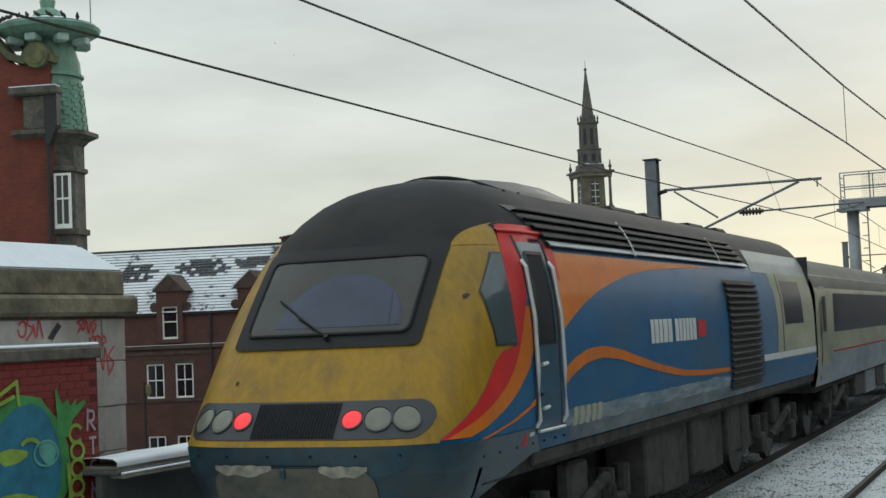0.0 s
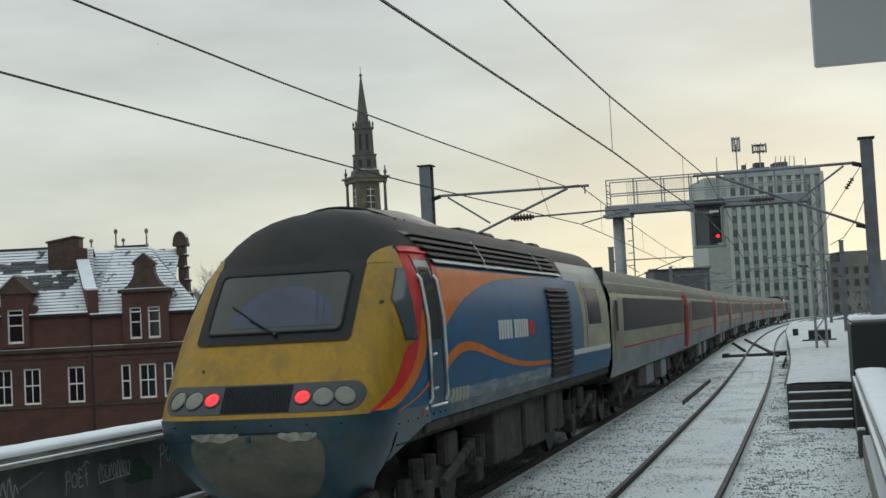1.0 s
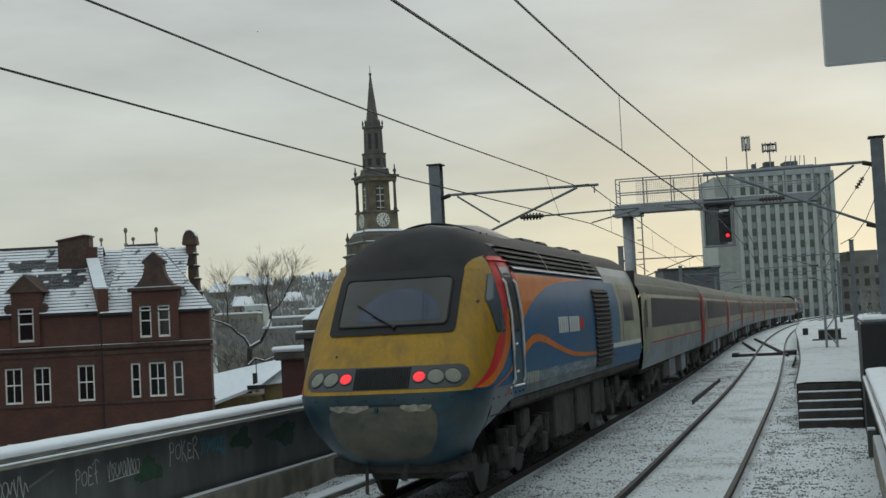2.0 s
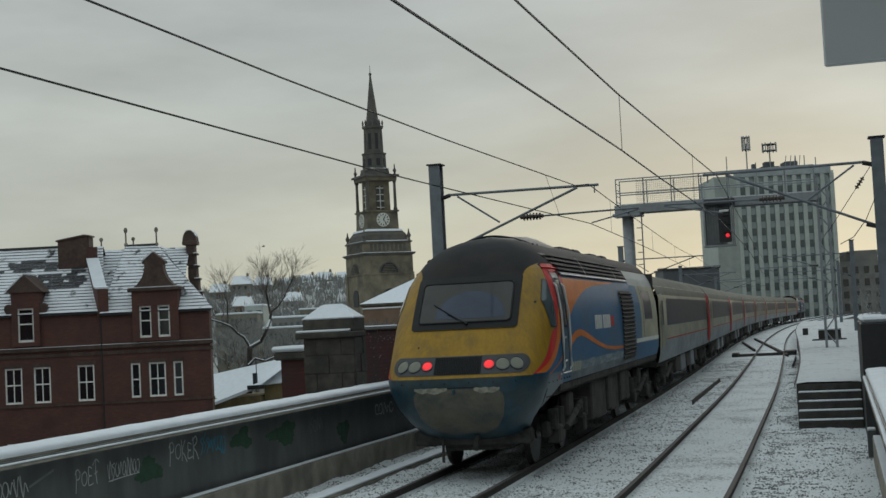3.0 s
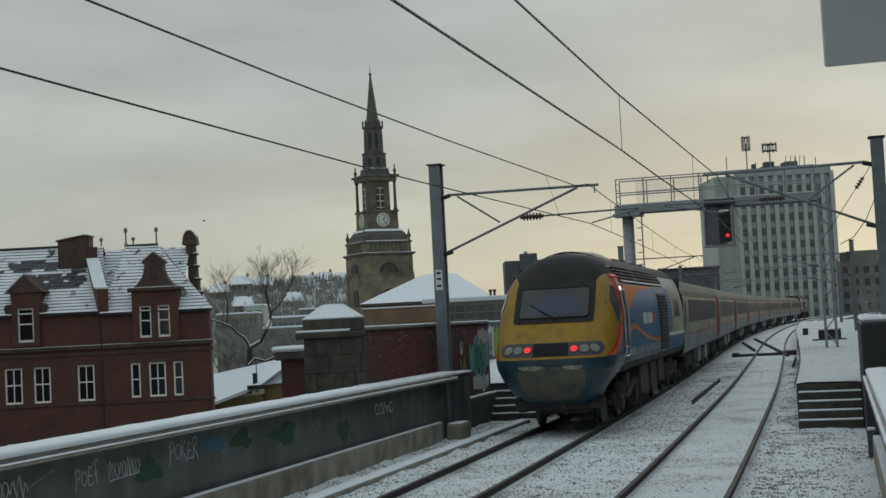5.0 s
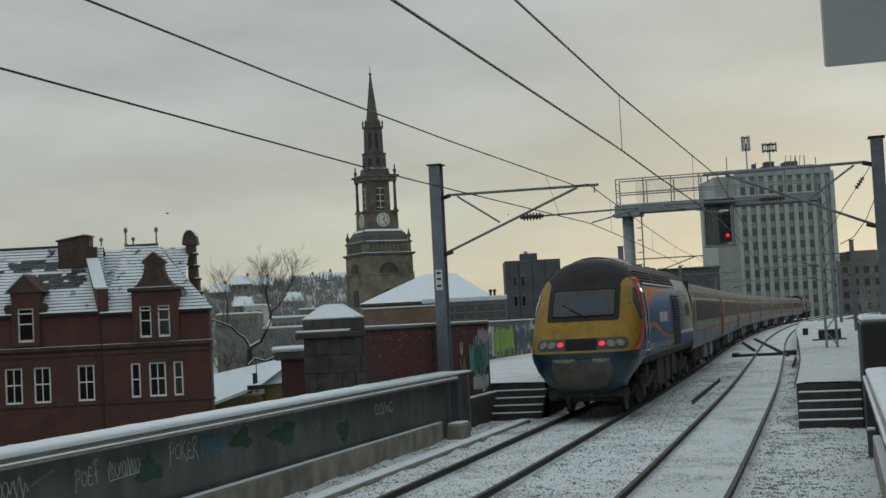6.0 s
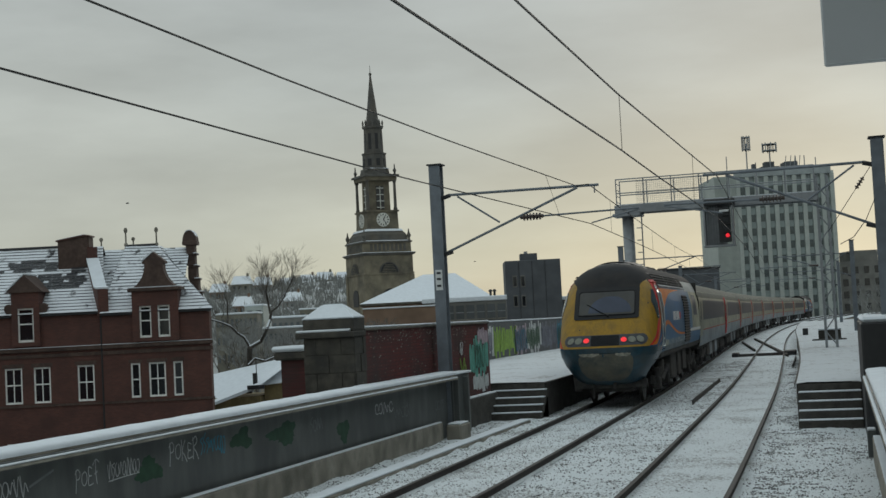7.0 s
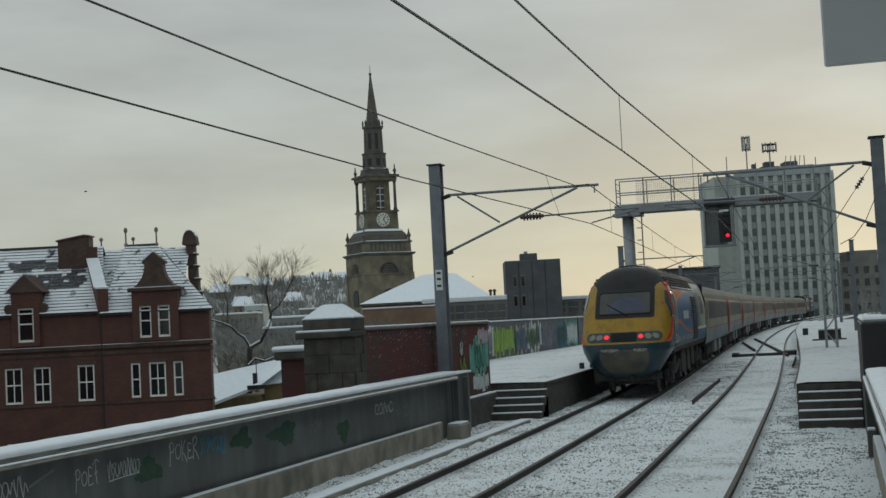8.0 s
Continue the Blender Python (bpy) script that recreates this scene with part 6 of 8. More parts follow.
part("ledge_snow", a_box(-23.15, -21.35, YT - 0.48, YT, 12.052, 12.09), SNOW, tb)
part("ledge_block", a_box(-22.72, -21.86, YT - 0.25, YT + 0.1, 10.5, 11.75, bevel=0.04), STONE, tb)
part("ledge_sill", a_box(-22.82, -21.8, YT - 0.32, YT + 0.1, 10.3, 10.5, bevel=0.04), STONE, tb)
part("hopper_head", prism(bmesh.new(), ((-21.84, 11.75), (-21.36, 11.75), (-21.36, 10.6), (-21.68, 9.9), (-21.84, 9.9)), YT - 0.34, YT - 0.02), BLACK, tb, "dark lead hopper head")
part("rain_pipe", rod(bmesh.new(), (-21.80, YT - 0.15, 10.2), (-21.80, YT - 0.15, GROUND_Z), 0.085, 8), BLACK, tb)
bay_m = Matrix.Translation((-22.35, YT + 1.3, 0)) @ pose(0, 0, 0, 0, 0, 22.5)
bay = part("bay", lathe(bmesh.new(), ((1.22, GROUND_Z), (1.22, 6.62), (1.34, 6.64), (1.34, 6.85), (1.2, 6.87), (1.2, 8.95), (1.32, 9.0), (1.32, 9.15), (1.2, 9.2), (1.2, 10.0), (1.4, 10.2), (1.75, 10.35), (1.75, 10.5), (1.1, 10.52)), 8, bay_m), STONE, tb, "eight-sided stone oriel bay")
sash(bay, -21.70, -21.06, 6.87, 8.85, YT - 0.0, 1)
part("drum", lathe(bmesh.new(), ((1.36, 10.5), (1.32, 10.9), (1.23, 11.8), (1.17, 12.6), (1.28, 12.62), (1.28, 12.72), (1.17, 12.76), (1.14, 13.2), (1.0, 13.65), (0.85, 14.0)), 16, bay_m), COPPER, tb, "tapered green copper turret drum")
bm = bmesh.new()
for k in range(16):
    for j in range(11):
        a = 2 * math.pi * k / 16 + (0.1 if j % 2 else 0)
        r = 1.36 - 0.0155 * j
        z = 10.6 + j * 0.165
        box(bm, -0.13, 0.13, -0.02, 0.02, z, z + 0.13, m=bay_m @ pose(0, 0, 0, 0, 0, math.degrees(a)) @ Matrix.Translation((0, r + 0.0, 0)))
part("scale_tiles", bm, COPPER, tb)["kind"] = "stuff"
part("turret_brim", lathe(bmesh.new(), ((0.85, 13.95), (1.55, 14.15), (1.9, 14.35), (1.95, 14.5), (1.8, 14.6), (1.1, 14.75), (0.5, 14.82)), 24, bay_m), COPPER, tb, "wide copper brim on brackets")
part("brim_snow", lathe(bmesh.new(), ((1.8, 14.62), (1.4, 14.76), (0.5, 14.9)), 24, bay_m), SNOW, tb)
part("crown", lathe(bmesh.new(), ((0.45, 14.8), (0.45, 14.95), (0.6, 15.0), (0.5, 15.2), (0.25, 15.35), (0.3, 15.6), (0.1, 16.4)), 12, bay_m), COPPER, tb)
for k in range(8):
    part("bracket", a_box(-0.22, 0.22, 1.0, 1.6, 13.82, 14.12, bevel=0.05, m=bay_m @ pose(0, 0, 0, 0, 0, 45 * k + 22)), SNOWLIT_COPPER, tb)
part("flagpole", rod(bmesh.new(), (-20.6, YT + 1.2, 14.4), (-20.6, YT + 1.2, 18), 0.025, 6), GALV, tb)
BIRD = mat("dark_bird", (0.03, 0.03, 0.033), 0.8, var=0.2)


def pigeon_mesh(bm, m):
    lathe(bm, ((0.01, -0.17), (0.05, -0.1), (0.075, 0.0), (0.06, 0.09), (0.035, 0.13)), 8, m @ pose(0, 0, 0.12, 60, 0, 0))
    lathe(bm, ((0.01, -0.05), (0.04, -0.02), (0.04, 0.02), (0.01, 0.05)), 8, m @ pose(0, -0.12, 0.22))
    return bm


pg = None
for k, a in enumerate((-172, -160, -150, -138, -124, -112, -100, -86, -70, -52)):
    m = FRONT @ Matrix.Translation((-0.18, 0, 0)) @ bay_m @ Matrix.Translation((1.8 * math.cos(radians(a)), 1.8 * math.sin(radians(a)), 14.6)) @ pose(0, 0, 0, 0, 0, 40 * k)
    if pg is None:
        pg = tagged(part("pigeon", pigeon_mesh(bmesh.new(), Matrix()), BIRD), "dark pigeon perched on the turret's snowy brim", "bird", "perched pigeons")
        pg.matrix_basis = m
    else:
        copy_thing(pg, m)

# ---------- church ----------
ch = thing("church_tower", FRONT @ Matrix.Translation((-8.05, 170 + 3, 0)) @ pose(0, 0, 0, 0, 0, 24), "sooty sandstone church tower with clock, pillared belfry and slender spire", "church tower")
CH = CHURCH


def sq(name, h0, z0, h1, z1, m=None, lab="", bev=0.0):
    bm = bmesh.new()
    vs = [bm.verts.new((sx * h, sy * h, z)) for h, z in ((h0, z0), (h1, z1)) for sx, sy in ((-1, -1), (1, -1), (1, 1), (-1, 1))]
    for q in ((3, 2, 1, 0), (4, 5, 6, 7), (0, 1, 5, 4), (1, 2, 6, 5), (2, 3, 7, 6), (3, 0, 4, 7)):
        bm.faces.new([vs[i] for i in q])
    if bev:
        bmesh.ops.bevel(bm, geom=list(bm.edges), offset=bev, segments=1, affect="EDGES")
    return part(name, bm, m or CH, ch, lab)


sq("tower_base", 3.25, GROUND_Z, 3.22, 11.3)
sq("string_course", 3.32, 8.85, 3.32, 9.05)
sq("cornice", 3.35, 11.2, 3.6, 11.5, CHURCH_DARK)
sq("cornice_snow", 3.55, 11.505, 3.4, 11.56, SNOW)
sq("parapet", 3.12, 11.56, 3.1, 12.75)
sq("parapet_rail", 3.25, 12.75, 3.25, 12.95, CHURCH_DARK)
sq("snow_ledge", 3.2, 12.955, 2.9, 13.05, SNOW)
sq("dome_step", 2.85, 13.05, 2.7, 13.8, CHURCH_DARK)
sq("dome_step", 2.7, 13.8, 2.2, 14.45, CHURCH_DARK)
sq("snow_ledge", 2.5, 14.22, 2.25, 14.5, SNOW)
sq("clock_stage", 2.05, 14.5, 2.0, 16.7)
sq("stage_cornice", 2.15, 16.65, 2.15, 16.85)
sq("belfry_core", 1.35, 16.85, 1.3, 20.6)
for sx in (-1, 1):
    for sy in (-1, 1):
        part("column", lathe(bmesh.new(), ((0.26, 16.85), (0.26, 17.1), (0.2, 17.2), (0.17, 20.3), (0.26, 20.45), (0.26, 20.62)), 10, Matrix.Translation((sx * 1.82, sy * 1.82, 0))), CHURCH_DARK, ch)
        part("urn", lathe(bmesh.new(), ((0.2, 21.3), (0.12, 21.5), (0.24, 21.8), (0.1, 22.1), (0.06, 22.6)), 8, Matrix.Translation((sx * 1.9, sy * 1.9, 0))), CHURCH_DARK, ch)
        part("urn", lathe(bmesh.new(), ((0.26, 12.95), (0.14, 13.2), (0.3, 13.6), (0.12, 14.0), (0.06, 14.4)), 8, Matrix.Translation((sx * 2.95, sy * 2.95, 0))), CHURCH_DARK, ch)
sq("entablature", 2.05, 20.6, 2.1, 21.05)
sq("entablature_cornice", 2.35, 21.05, 2.3, 21.3, CHURCH_DARK)
oct_m = pose(0, 0, 0, 0, 0, 22.5)
for name, prof, m_ in (("octagon_step", ((1.9, 21.3), (1.75, 22.0), (1.75, 22.1)), CHURCH_DARK), ("octagon_stage", ((1.5, 22.1), (1.45, 23.9), (1.55, 24.0), (1.55, 24.15)), CHURCH_DARK),
                       ("lantern_stage", ((1.22, 24.15), (1.15, 27.2), (1.32, 27.3), (1.35, 27.55)), CHURCH_DARK),
                       ("spire", ((0.82, 27.55), (0.78, 28.2), (0.12, 33.8), (0.12, 33.95)), CHURCH_DARK)):
    part(name, lathe(bmesh.new(), prof, 8, oct_m), m_, ch)
part("ball", lathe(bmesh.new(), ((0.05, 33.95), (0.2, 34.1), (0.2, 34.25), (0.04, 34.4), (0.03, 35.3)), 8), CHURCH_DARK, ch)
sq("snow_ledge", 1.45, 22.12, 1.3, 22.2, SNOW)
for k in range(8):
    a = radians(45 * k + 22.5)
    part("urn", lathe(bmesh.new(), ((0.12, 27.55), (0.08, 27.7), (0.15, 27.95), (0.03, 28.35)), 6, Matrix.Translation((1.22 * math.cos(a), 1.22 * math.sin(a), 0))), CHURCH_DARK, ch)
    am = pose(0, 0, 0, 0, 0, 45 * k)
    # black panels on the solid stages paint the dark inside of openings
    part("lantern_opening", a_box(-0.2, 0.2, -1.12, -1.02, 24.6, 26.6, m=am), BLACK, ch)
    part("octagon_opening", a_box(-0.25, 0.25, -1.42, -1.32, 22.5, 23.4, m=am), BLACK, ch)
DIAL = mat("white_clock_dial", (0.62, 0.62, 0.56), 0.6, var=0.08)
for k in range(4):
    am = pose(0, 0, 0, 0, 0, 90 * k)
    face = part("clock", lathe(bmesh.new(), ((0.86, 0), (0.86, 0.1), (0.8, 0.12)), 28, am @ Matrix.Translation((0, -2.02, 15.65)) @ pose(0, 0, 0, 90)), DIAL, ch, "round white clock face with dark pointers")
    for h in range(12):
        part("hour_mark", a_box(-0.06, 0.06, -2.16, -2.14, 16.18, 16.4, m=am @ Matrix.Translation((0, 0, 15.65)) @ pose(0, 0, 0, 0, 30 * h, 0) @ Matrix.Translation((0, 0, -15.65))), BLACK, face)
    for ang, ln, wd in ((-28, 0.42, 0.06), (-142, 0.62, 0.045)):
        part("hand_bar", a_box(-wd, wd, -2.19, -2.165, 15.6, 15.65 + ln, m=am @ Matrix.Translation((0, 0, 15.65)) @ pose(0, 0, 0, 0, -ang, 0) @ Matrix.Translation((0, 0, -15.65))), BLACK, face)
    arch = [(-1.15, 9.05)] + [(-1.15 * math.cos(t), 9.1 + 1.15 * math.sin(t)) for t in span(0, math.pi, 14)] + [(1.15, 9.05)]
    fr_ = part("arch_window", prism(bmesh.new(), [(x * 1.12, 9.05 + (z - 9.05) * 1.12) for x, z in arch], -3.3, -3.2, am), CHURCH_DARK, ch)
    part("arch_louvre", prism(bmesh.new(), arch, -3.34, -3.3, am), BLACK, fr_)
    for j in range(5):
        part("louvre_blade", a_box(-0.95 + 0.1 * j, 0.95 - 0.1 * j, -3.40, -3.33, 9.15 + 0.2 * j, 9.22 + 0.2 * j, m=am), CHURCH, fr_)
    arch2 = [(-0.9, 5.0)] + [(-0.9 * math.cos(t), 6.2 + 0.9 * math.sin(t)) for t in span(0, math.pi, 12)] + [(0.9, 5.0)]
    part("lower_window", prism(bmesh.new(), arch2, -3.31, -3.24, am), BLACK, ch)
    win = part("belfry_window", a_box(-0.5, 0.5, -1.42, -1.34, 17.0, 19.9, m=am), PANE, ch)
    for j in range(4):
        part("window_bar", a_box(-0.5, 0.5, -1.46, -1.42, 17.2 + 0.8 * j, 17.28 + 0.8 * j, m=am), DIAL, win)
    part("window_bar", a_box(-0.04, 0.04, -1.46, -1.42, 17.0, 19.9, m=am), DIAL, win)
    part("corner_pilaster", a_box(2.7, 3.3, -3.33, -3.2, GROUND_Z, 8.8, m=am), CHURCH, ch)
    part("corner_pilaster", a_box(-3.3, -2.7, -3.33, -3.2, GROUND_Z, 8.8, m=am), CHURCH, ch)
    for j in range(9):
        part("baluster", a_box(-2.3 + 0.55 * j, -2.0 + 0.55 * j, -3.16, -3.1, 11.75, 12.6, m=am), CHURCH_DARK, ch)

# church hall with a big snowy hipped roof
hall = thing("church_hall", FRONT, "low stone church hall with a large snow-covered hipped roof", "building")
part("wall", a_box(-9.0, 5.0, 150, 168, GROUND_Z, 4.75), BROWN_BLDG, hall)
part("eaves", a_box(-9.3, 5.3, 149.7, 168.3, 4.75, 5.0, bevel=0.05), STONE, hall)
bm = bmesh.new()
vs = [bm.verts.new(p) for p in ((-9.3, 149.7, 5.0), (5.3, 149.7, 5.0), (5.3, 168.3, 5.0), (-9.3, 168.3, 5.0), (-2.4, 157, 8.1), (1.2, 157, 8.1))]
for q in ((0, 1, 5, 4), (1, 2, 5), (2, 3, 4, 5), (3, 0, 4)):
    bm.faces.new([vs[i] for i in q])
part("roof", bm, SNOW, hall, "smooth snow-covered roof")
def window_range(u0, u1, w, top, n, label):
    t = thing("low_office", FRONT, label, "building")
    part("wall", wall_open(bmesh.new(), u0, u1, GROUND_Z, top, w, w + 6, []), GREY_BLDG, t)
    part("roof_snow", a_box(u0 - 0.15, u1 + 0.1, w - 0.2, w + 6.2, top, top + 0.5, bevel=0.08), SNOW, t)
    st = (u1 - u0) / n
    for k in range(n):
        a = u0 + st * (k + 0.12)
        wi = part("window", a_box(a, a + st * 0.76, w - 0.1, w - 0.01, top - 1.75, top - 0.35), HAZE_PANE, t)
        part("window_bar", a_box(a, a + st * 0.76, w - 0.15, w - 0.102, top - 1.12, top - 1.04), GALV, wi)
        part("window_sill", a_box(a - 0.05, a + st * 0.8, w - 0.2, w - 0.103, top - 1.84, top - 1.76), STONE_LIGHT, wi)
    return t


low = window_range(-2.25, 6.1, 140, 4.55, 8, "long low grey building with a row of windows and snowy roof")
for u in (4.6, 5.0):
    part("roof_vent", lathe(bmesh.new(), ((0.12, 5.0), (0.12, 5.45), (0.24, 5.5), (0.1, 5.7)), 8, Matrix.Translation((u, 141, 0))), BLACK, low)
window_range(15.5, 27.0, 200, 5.0, 6, "low grey range beside the dark tower block, its roof under snow")
orange = thing("brick_shed", FRONT, "orange-brown brick wall of a low building with a snowy ledge", "building")
part("wall", a_box(-7.0, -0.9, 118, 122, GROUND_Z, 4.0), BROWN_BLDG, orange)
part("roof_snow", a_box(-7.1, -0.8, 117.9, 122.1, 4.002, 4.12, bevel=0.03), SNOW, orange)

dk = thing("dark_tower_block", FRONT, "dark grey square tower block with a rooftop plant room", "building")
part("wall", a_box(8.35, 15.95, 190, 197, GROUND_Z, 10.55, bevel=0.05), DARK_BLOCK, dk)
part("plant_room", a_box(10.6, 12.9, 191, 194, 10.55, 11.5), DARK_BLOCK, dk)
part("roof_vent", a_box(11.1, 11.6, 191.2, 191.6, 11.5, 11.8), GALV, dk)
for u in (9.3, 10.4):
    for z in (4.3, 7.0):
        wi = part("window", a_box(u, u + 0.62, 189.94, 189.99, z - 0.1, z + 1.5), GREY_BLDG, dk)
        part("pane", a_box(u + 0.1, u + 0.52, 189.9, 189.935, z + 0.05, z + 1.35), PANE, wi)
for u in (10.2, 12.0, 13.8):
    part("cladding_joint", a_box(u, u + 0.06, 189.95, 189.99, GROUND_Z, 10.4), BLACK, dk)

# ---------- tall office tower ----------
tw = thing("office_tower", FRONT, "tall pale concrete office tower with narrow windows and rooftop masts", "building")
YW = 330.0
part("core", a_box(70.6, 92.6, YW + 0.6, YW + 22, GROUND_Z, 34.4), CONCRETE_D, tw)
bm = bmesh.new()
lathe(bm, ((2.2, GROUND_Z), (2.2, 34.4)), 24, Matrix.Translation((92.5, YW + 2.8, 0)))
part("rounded_corner", bm, CONCRETE, tw, smooth=True)
part("stair_wing", a_box(65.4, 70.55, YW + 0.2, YW + 20, GROUND_Z, 34.0), CONCRETE, tw)
for k in range(14):
    u = 65.5 + 0.36 * k
    part("wing_rib", a_box(u, u + 0.16, YW + 0.05, YW + 0.2, GROUND_Z, 33.6), CONCRETE, tw)
cols, floors = 10, 11
step_u = (93.2 - 70.7) / cols
for k in range(cols + 1):
    u = 70.55 + step_u * k
    part("pier", a_box(u, u + 1.0, YW, YW + 0.62, GROUND_Z, 33.6), CONCRETE, tw)
TOWER_PANE = mat("dark_green_tower_glass", (0.095, 0.115, 0.112), 0.3, var=0.3, scale=0.3)
SPANDREL = mat("green_grey_spandrel", (0.235, 0.28, 0.268), 0.5, var=0.1, scale=0.5)
wmesh = smesh = None
for k in range(cols):
    u = 70.55 + step_u * k + 1.0
    for j in range(floors):
        z = -3.6 + 3.3 * j
        if wmesh is None:
            o_ = part("window", a_box(0.14, step_u - 1.14, 0, 0.05, 0, 1.75), TOWER_PANE, tw)
            wmesh = o_.data
            s2 = part("spandrel", a_box(0, step_u - 1.0, 0, 0.2, 1.8, 3.26), SPANDREL, tw)
            smesh = s2.data
        else:
            o_, s2 = new("window", wmesh), new("spandrel", smesh)
            o_.parent = s2.parent = tw
        o_.location = (u, YW + 0.5, z)
        s2.location = (u, YW + 0.38, z)
part("roof_band", a_box(70.5, 93.4, YW - 0.1, YW + 2, 33.6, 35.2, bevel=0.1), CONCRETE_D, tw)
part("plant_room", a_box(77.6, 82.0, YW + 3, YW + 8, 34.4, 36.2), DARK_BLOCK, tw)
part("plant_stack", a_box(78.6, 80.9, YW + 3.5, YW + 6, 36.2, 37.4), DARK_BLOCK, tw)
part("plant_stack", a_box(75.6, 76.5, YW + 3.5, YW + 5, 34.4, 37.0), DARK_BLOCK, tw)
part("plant_room", a_box(83.4, 86.4, YW + 3, YW + 8, 34.4, 37.2), DARK_BLOCK, tw)
for u in (83.2, 84.4, 85.4, 86.6):
    part("stack_pipe", rod(bmesh.new(), (u, YW + 3, 35.0), (u + 0.5, YW + 3, 38.6), 0.09, 6), GALV, tw)


def aerial(u, base, top, cage, z0, z1):
    m_ = part("aerial_mast", rod(bmesh.new(), (u, YW + 3, base), (u, YW + 3, top), 0.16, 8), GALV, tw)
    for k in range(8):
        a = 2 * math.pi * k / 8
        part("antenna", a_box(-0.11, 0.11, -0.07, 0.07, z0, z1, m=Matrix.Translation((u + cage * math.cos(a), YW + 3 + cage * math.sin(a), 0))), GALV, m_)
    for z in (z0 + 0.4, z1 - 0.4):
        part("antenna_ring", lathe(bmesh.new(), ((cage + 0.08, z - 0.1), (cage + 0.08, z + 0.1), (cage - 0.1, z + 0.1), (cage - 0.1, z - 0.1)), 16, Matrix.Translation((u, YW + 3, 0))), GALV, m_)


aerial(74.2, 34.4, 42.0, 0.95, 40.2, 43.8)
aerial(79.8, 36.0, 41.5, 1.7, 39.6, 41.9)
for u, z in ((69.5, 39.2), (88.3, 38.6), (91, 38.0), (86.2, 38.5), (76.5, 37.4)):
    part("whip_aerial", rod(bmesh.new(), (u, YW + 4, 34.0), (u, YW + 4, z), 0.12, 6), GALV, tw)

rb = thing("stone_terrace", FRONT, "distant brownish stepped building behind bare trees", "building")
part("wall", a_box(96.2, 112, 338, 350, GROUND_Z, 12.5), GREY_BLDG, rb)
part("upper_wall", a_box(99.5, 106, 339, 349, 12.5, 15.1), GREY_BLDG, rb)
part("wall_step", a_box(94.8, 96.2, 339, 349, GROUND_Z, 8), GREY_BLDG, rb)
for k in range(5):
    for j in range(4):
        part("window", a_box(97.0 + 2.6 * k, 98.2 + 2.6 * k, 337.9, 337.98, 0.5 + 3 * j, 2.2 + 3 * j), PANE, rb)

dk2 = thing("flat_roofed_block", FRONT, "dark flat-roofed block behind the train", "building")
part("wall", a_box(41, 51.5, 260, 270, GROUND_Z, 10.2), DARK_BLOCK, dk2)
part("parapet", a_box(40.8, 51.7, 259.8, 270.2, 10.2, 10.5), BLACK, dk2)

# ---------- hillside, far houses ----------
bm = bmesh.new()
rows = []
for j in range(10):
    w = 380 + 35 * j
    row = []
    for i in range(61):
        u = -330 + 6.5 * i
        f = min(1, max(0, (j / 6.5)))
        fade = min(1, max(0, (20 - u) / 45))
        z = GROUND_Z - 1 + (31.5 * f ** 0.8 + 2.5 * noise.noise(Vector((u * 0.02, w * 0.01, 1)))) * fade * (1 - 0.10 * math.sin(u * 0.03))
        row.append((u, w, z))
    rows.append(row)
hill = part("hillside", grid(bmesh.new(), rows), HILL, smooth=True)
hill.matrix_basis = FRONT
tagged(hill, "wooded hillside dusted with snow beyond the town", "hill", kind="structure")


def house(u, w, z, wd, dp, h, m_wall):
    t = thing("far_house", FRONT @ Matrix.Translation((u, w, z)), "far brick house with a snowy pitched roof", "house", "houses on the hillside")
    part("wall", a_box(0, wd, 0, dp, -6, h), m_wall, t)
    bm = bmesh.new()
    vs = [bm.verts.new(p) for p in ((-0.3, -0.3, h), (wd + 0.3, -0.3, h), (wd + 0.3, dp + 0.3, h), (-0.3, dp + 0.3, h), (-0.3 + 0.12 * wd, dp / 2, h + 3.6), (wd + 0.3 - 0.12 * wd, dp / 2, h + 3.6))]
    for q in ((0, 1, 5, 4), (1, 2, 5), (2, 3, 4, 5), (3, 0, 4), (3, 2, 1, 0)):
        bm.faces.new([vs[i] for i in q])
    part("roof", bm, SNOW, t)
    part("chimney", a_box(wd * 0.75, wd * 0.75 + 0.9, dp / 2 - 0.4, dp / 2 + 0.4, h + 1.8, h + 4.6), m_wall, t)
    for k in range(int(wd / 2.4)):
        part("window", a_box(0.7 + 2.4 * k, 1.7 + 2.4 * k, -0.06, -0.01, h - 2.2, h - 0.8), PANE, t)


for u, w, z, wd, h in ((-95, 560, 14.5, 7, 3.0), (-88.5, 575, 17.6, 8, 3.2), (-80, 580, 17.2, 7, 3.0), (-72, 600, 17.0, 8, 3.0), (-63, 600, 18.0, 7, 3.0), (-56, 600, 18.6, 8, 3.2), (-47.5, 605, 18.6, 7, 3.0),
                       (-40, 610, 17.2, 8, 3.0), (-31.5, 600, 15.6, 7, 3.0), (-100, 520, 10.5, 9, 3.0), (-23, 590, 13.5, 8, 3.0), (-77, 500, 7.5, 7, 2.8), (-60, 510, 8.5, 7, 2.8)):
    house(u, w, z + 2.0, wd, 8, h, BROWN_BLDG if wd == 7 else OLIVE_BLDG)


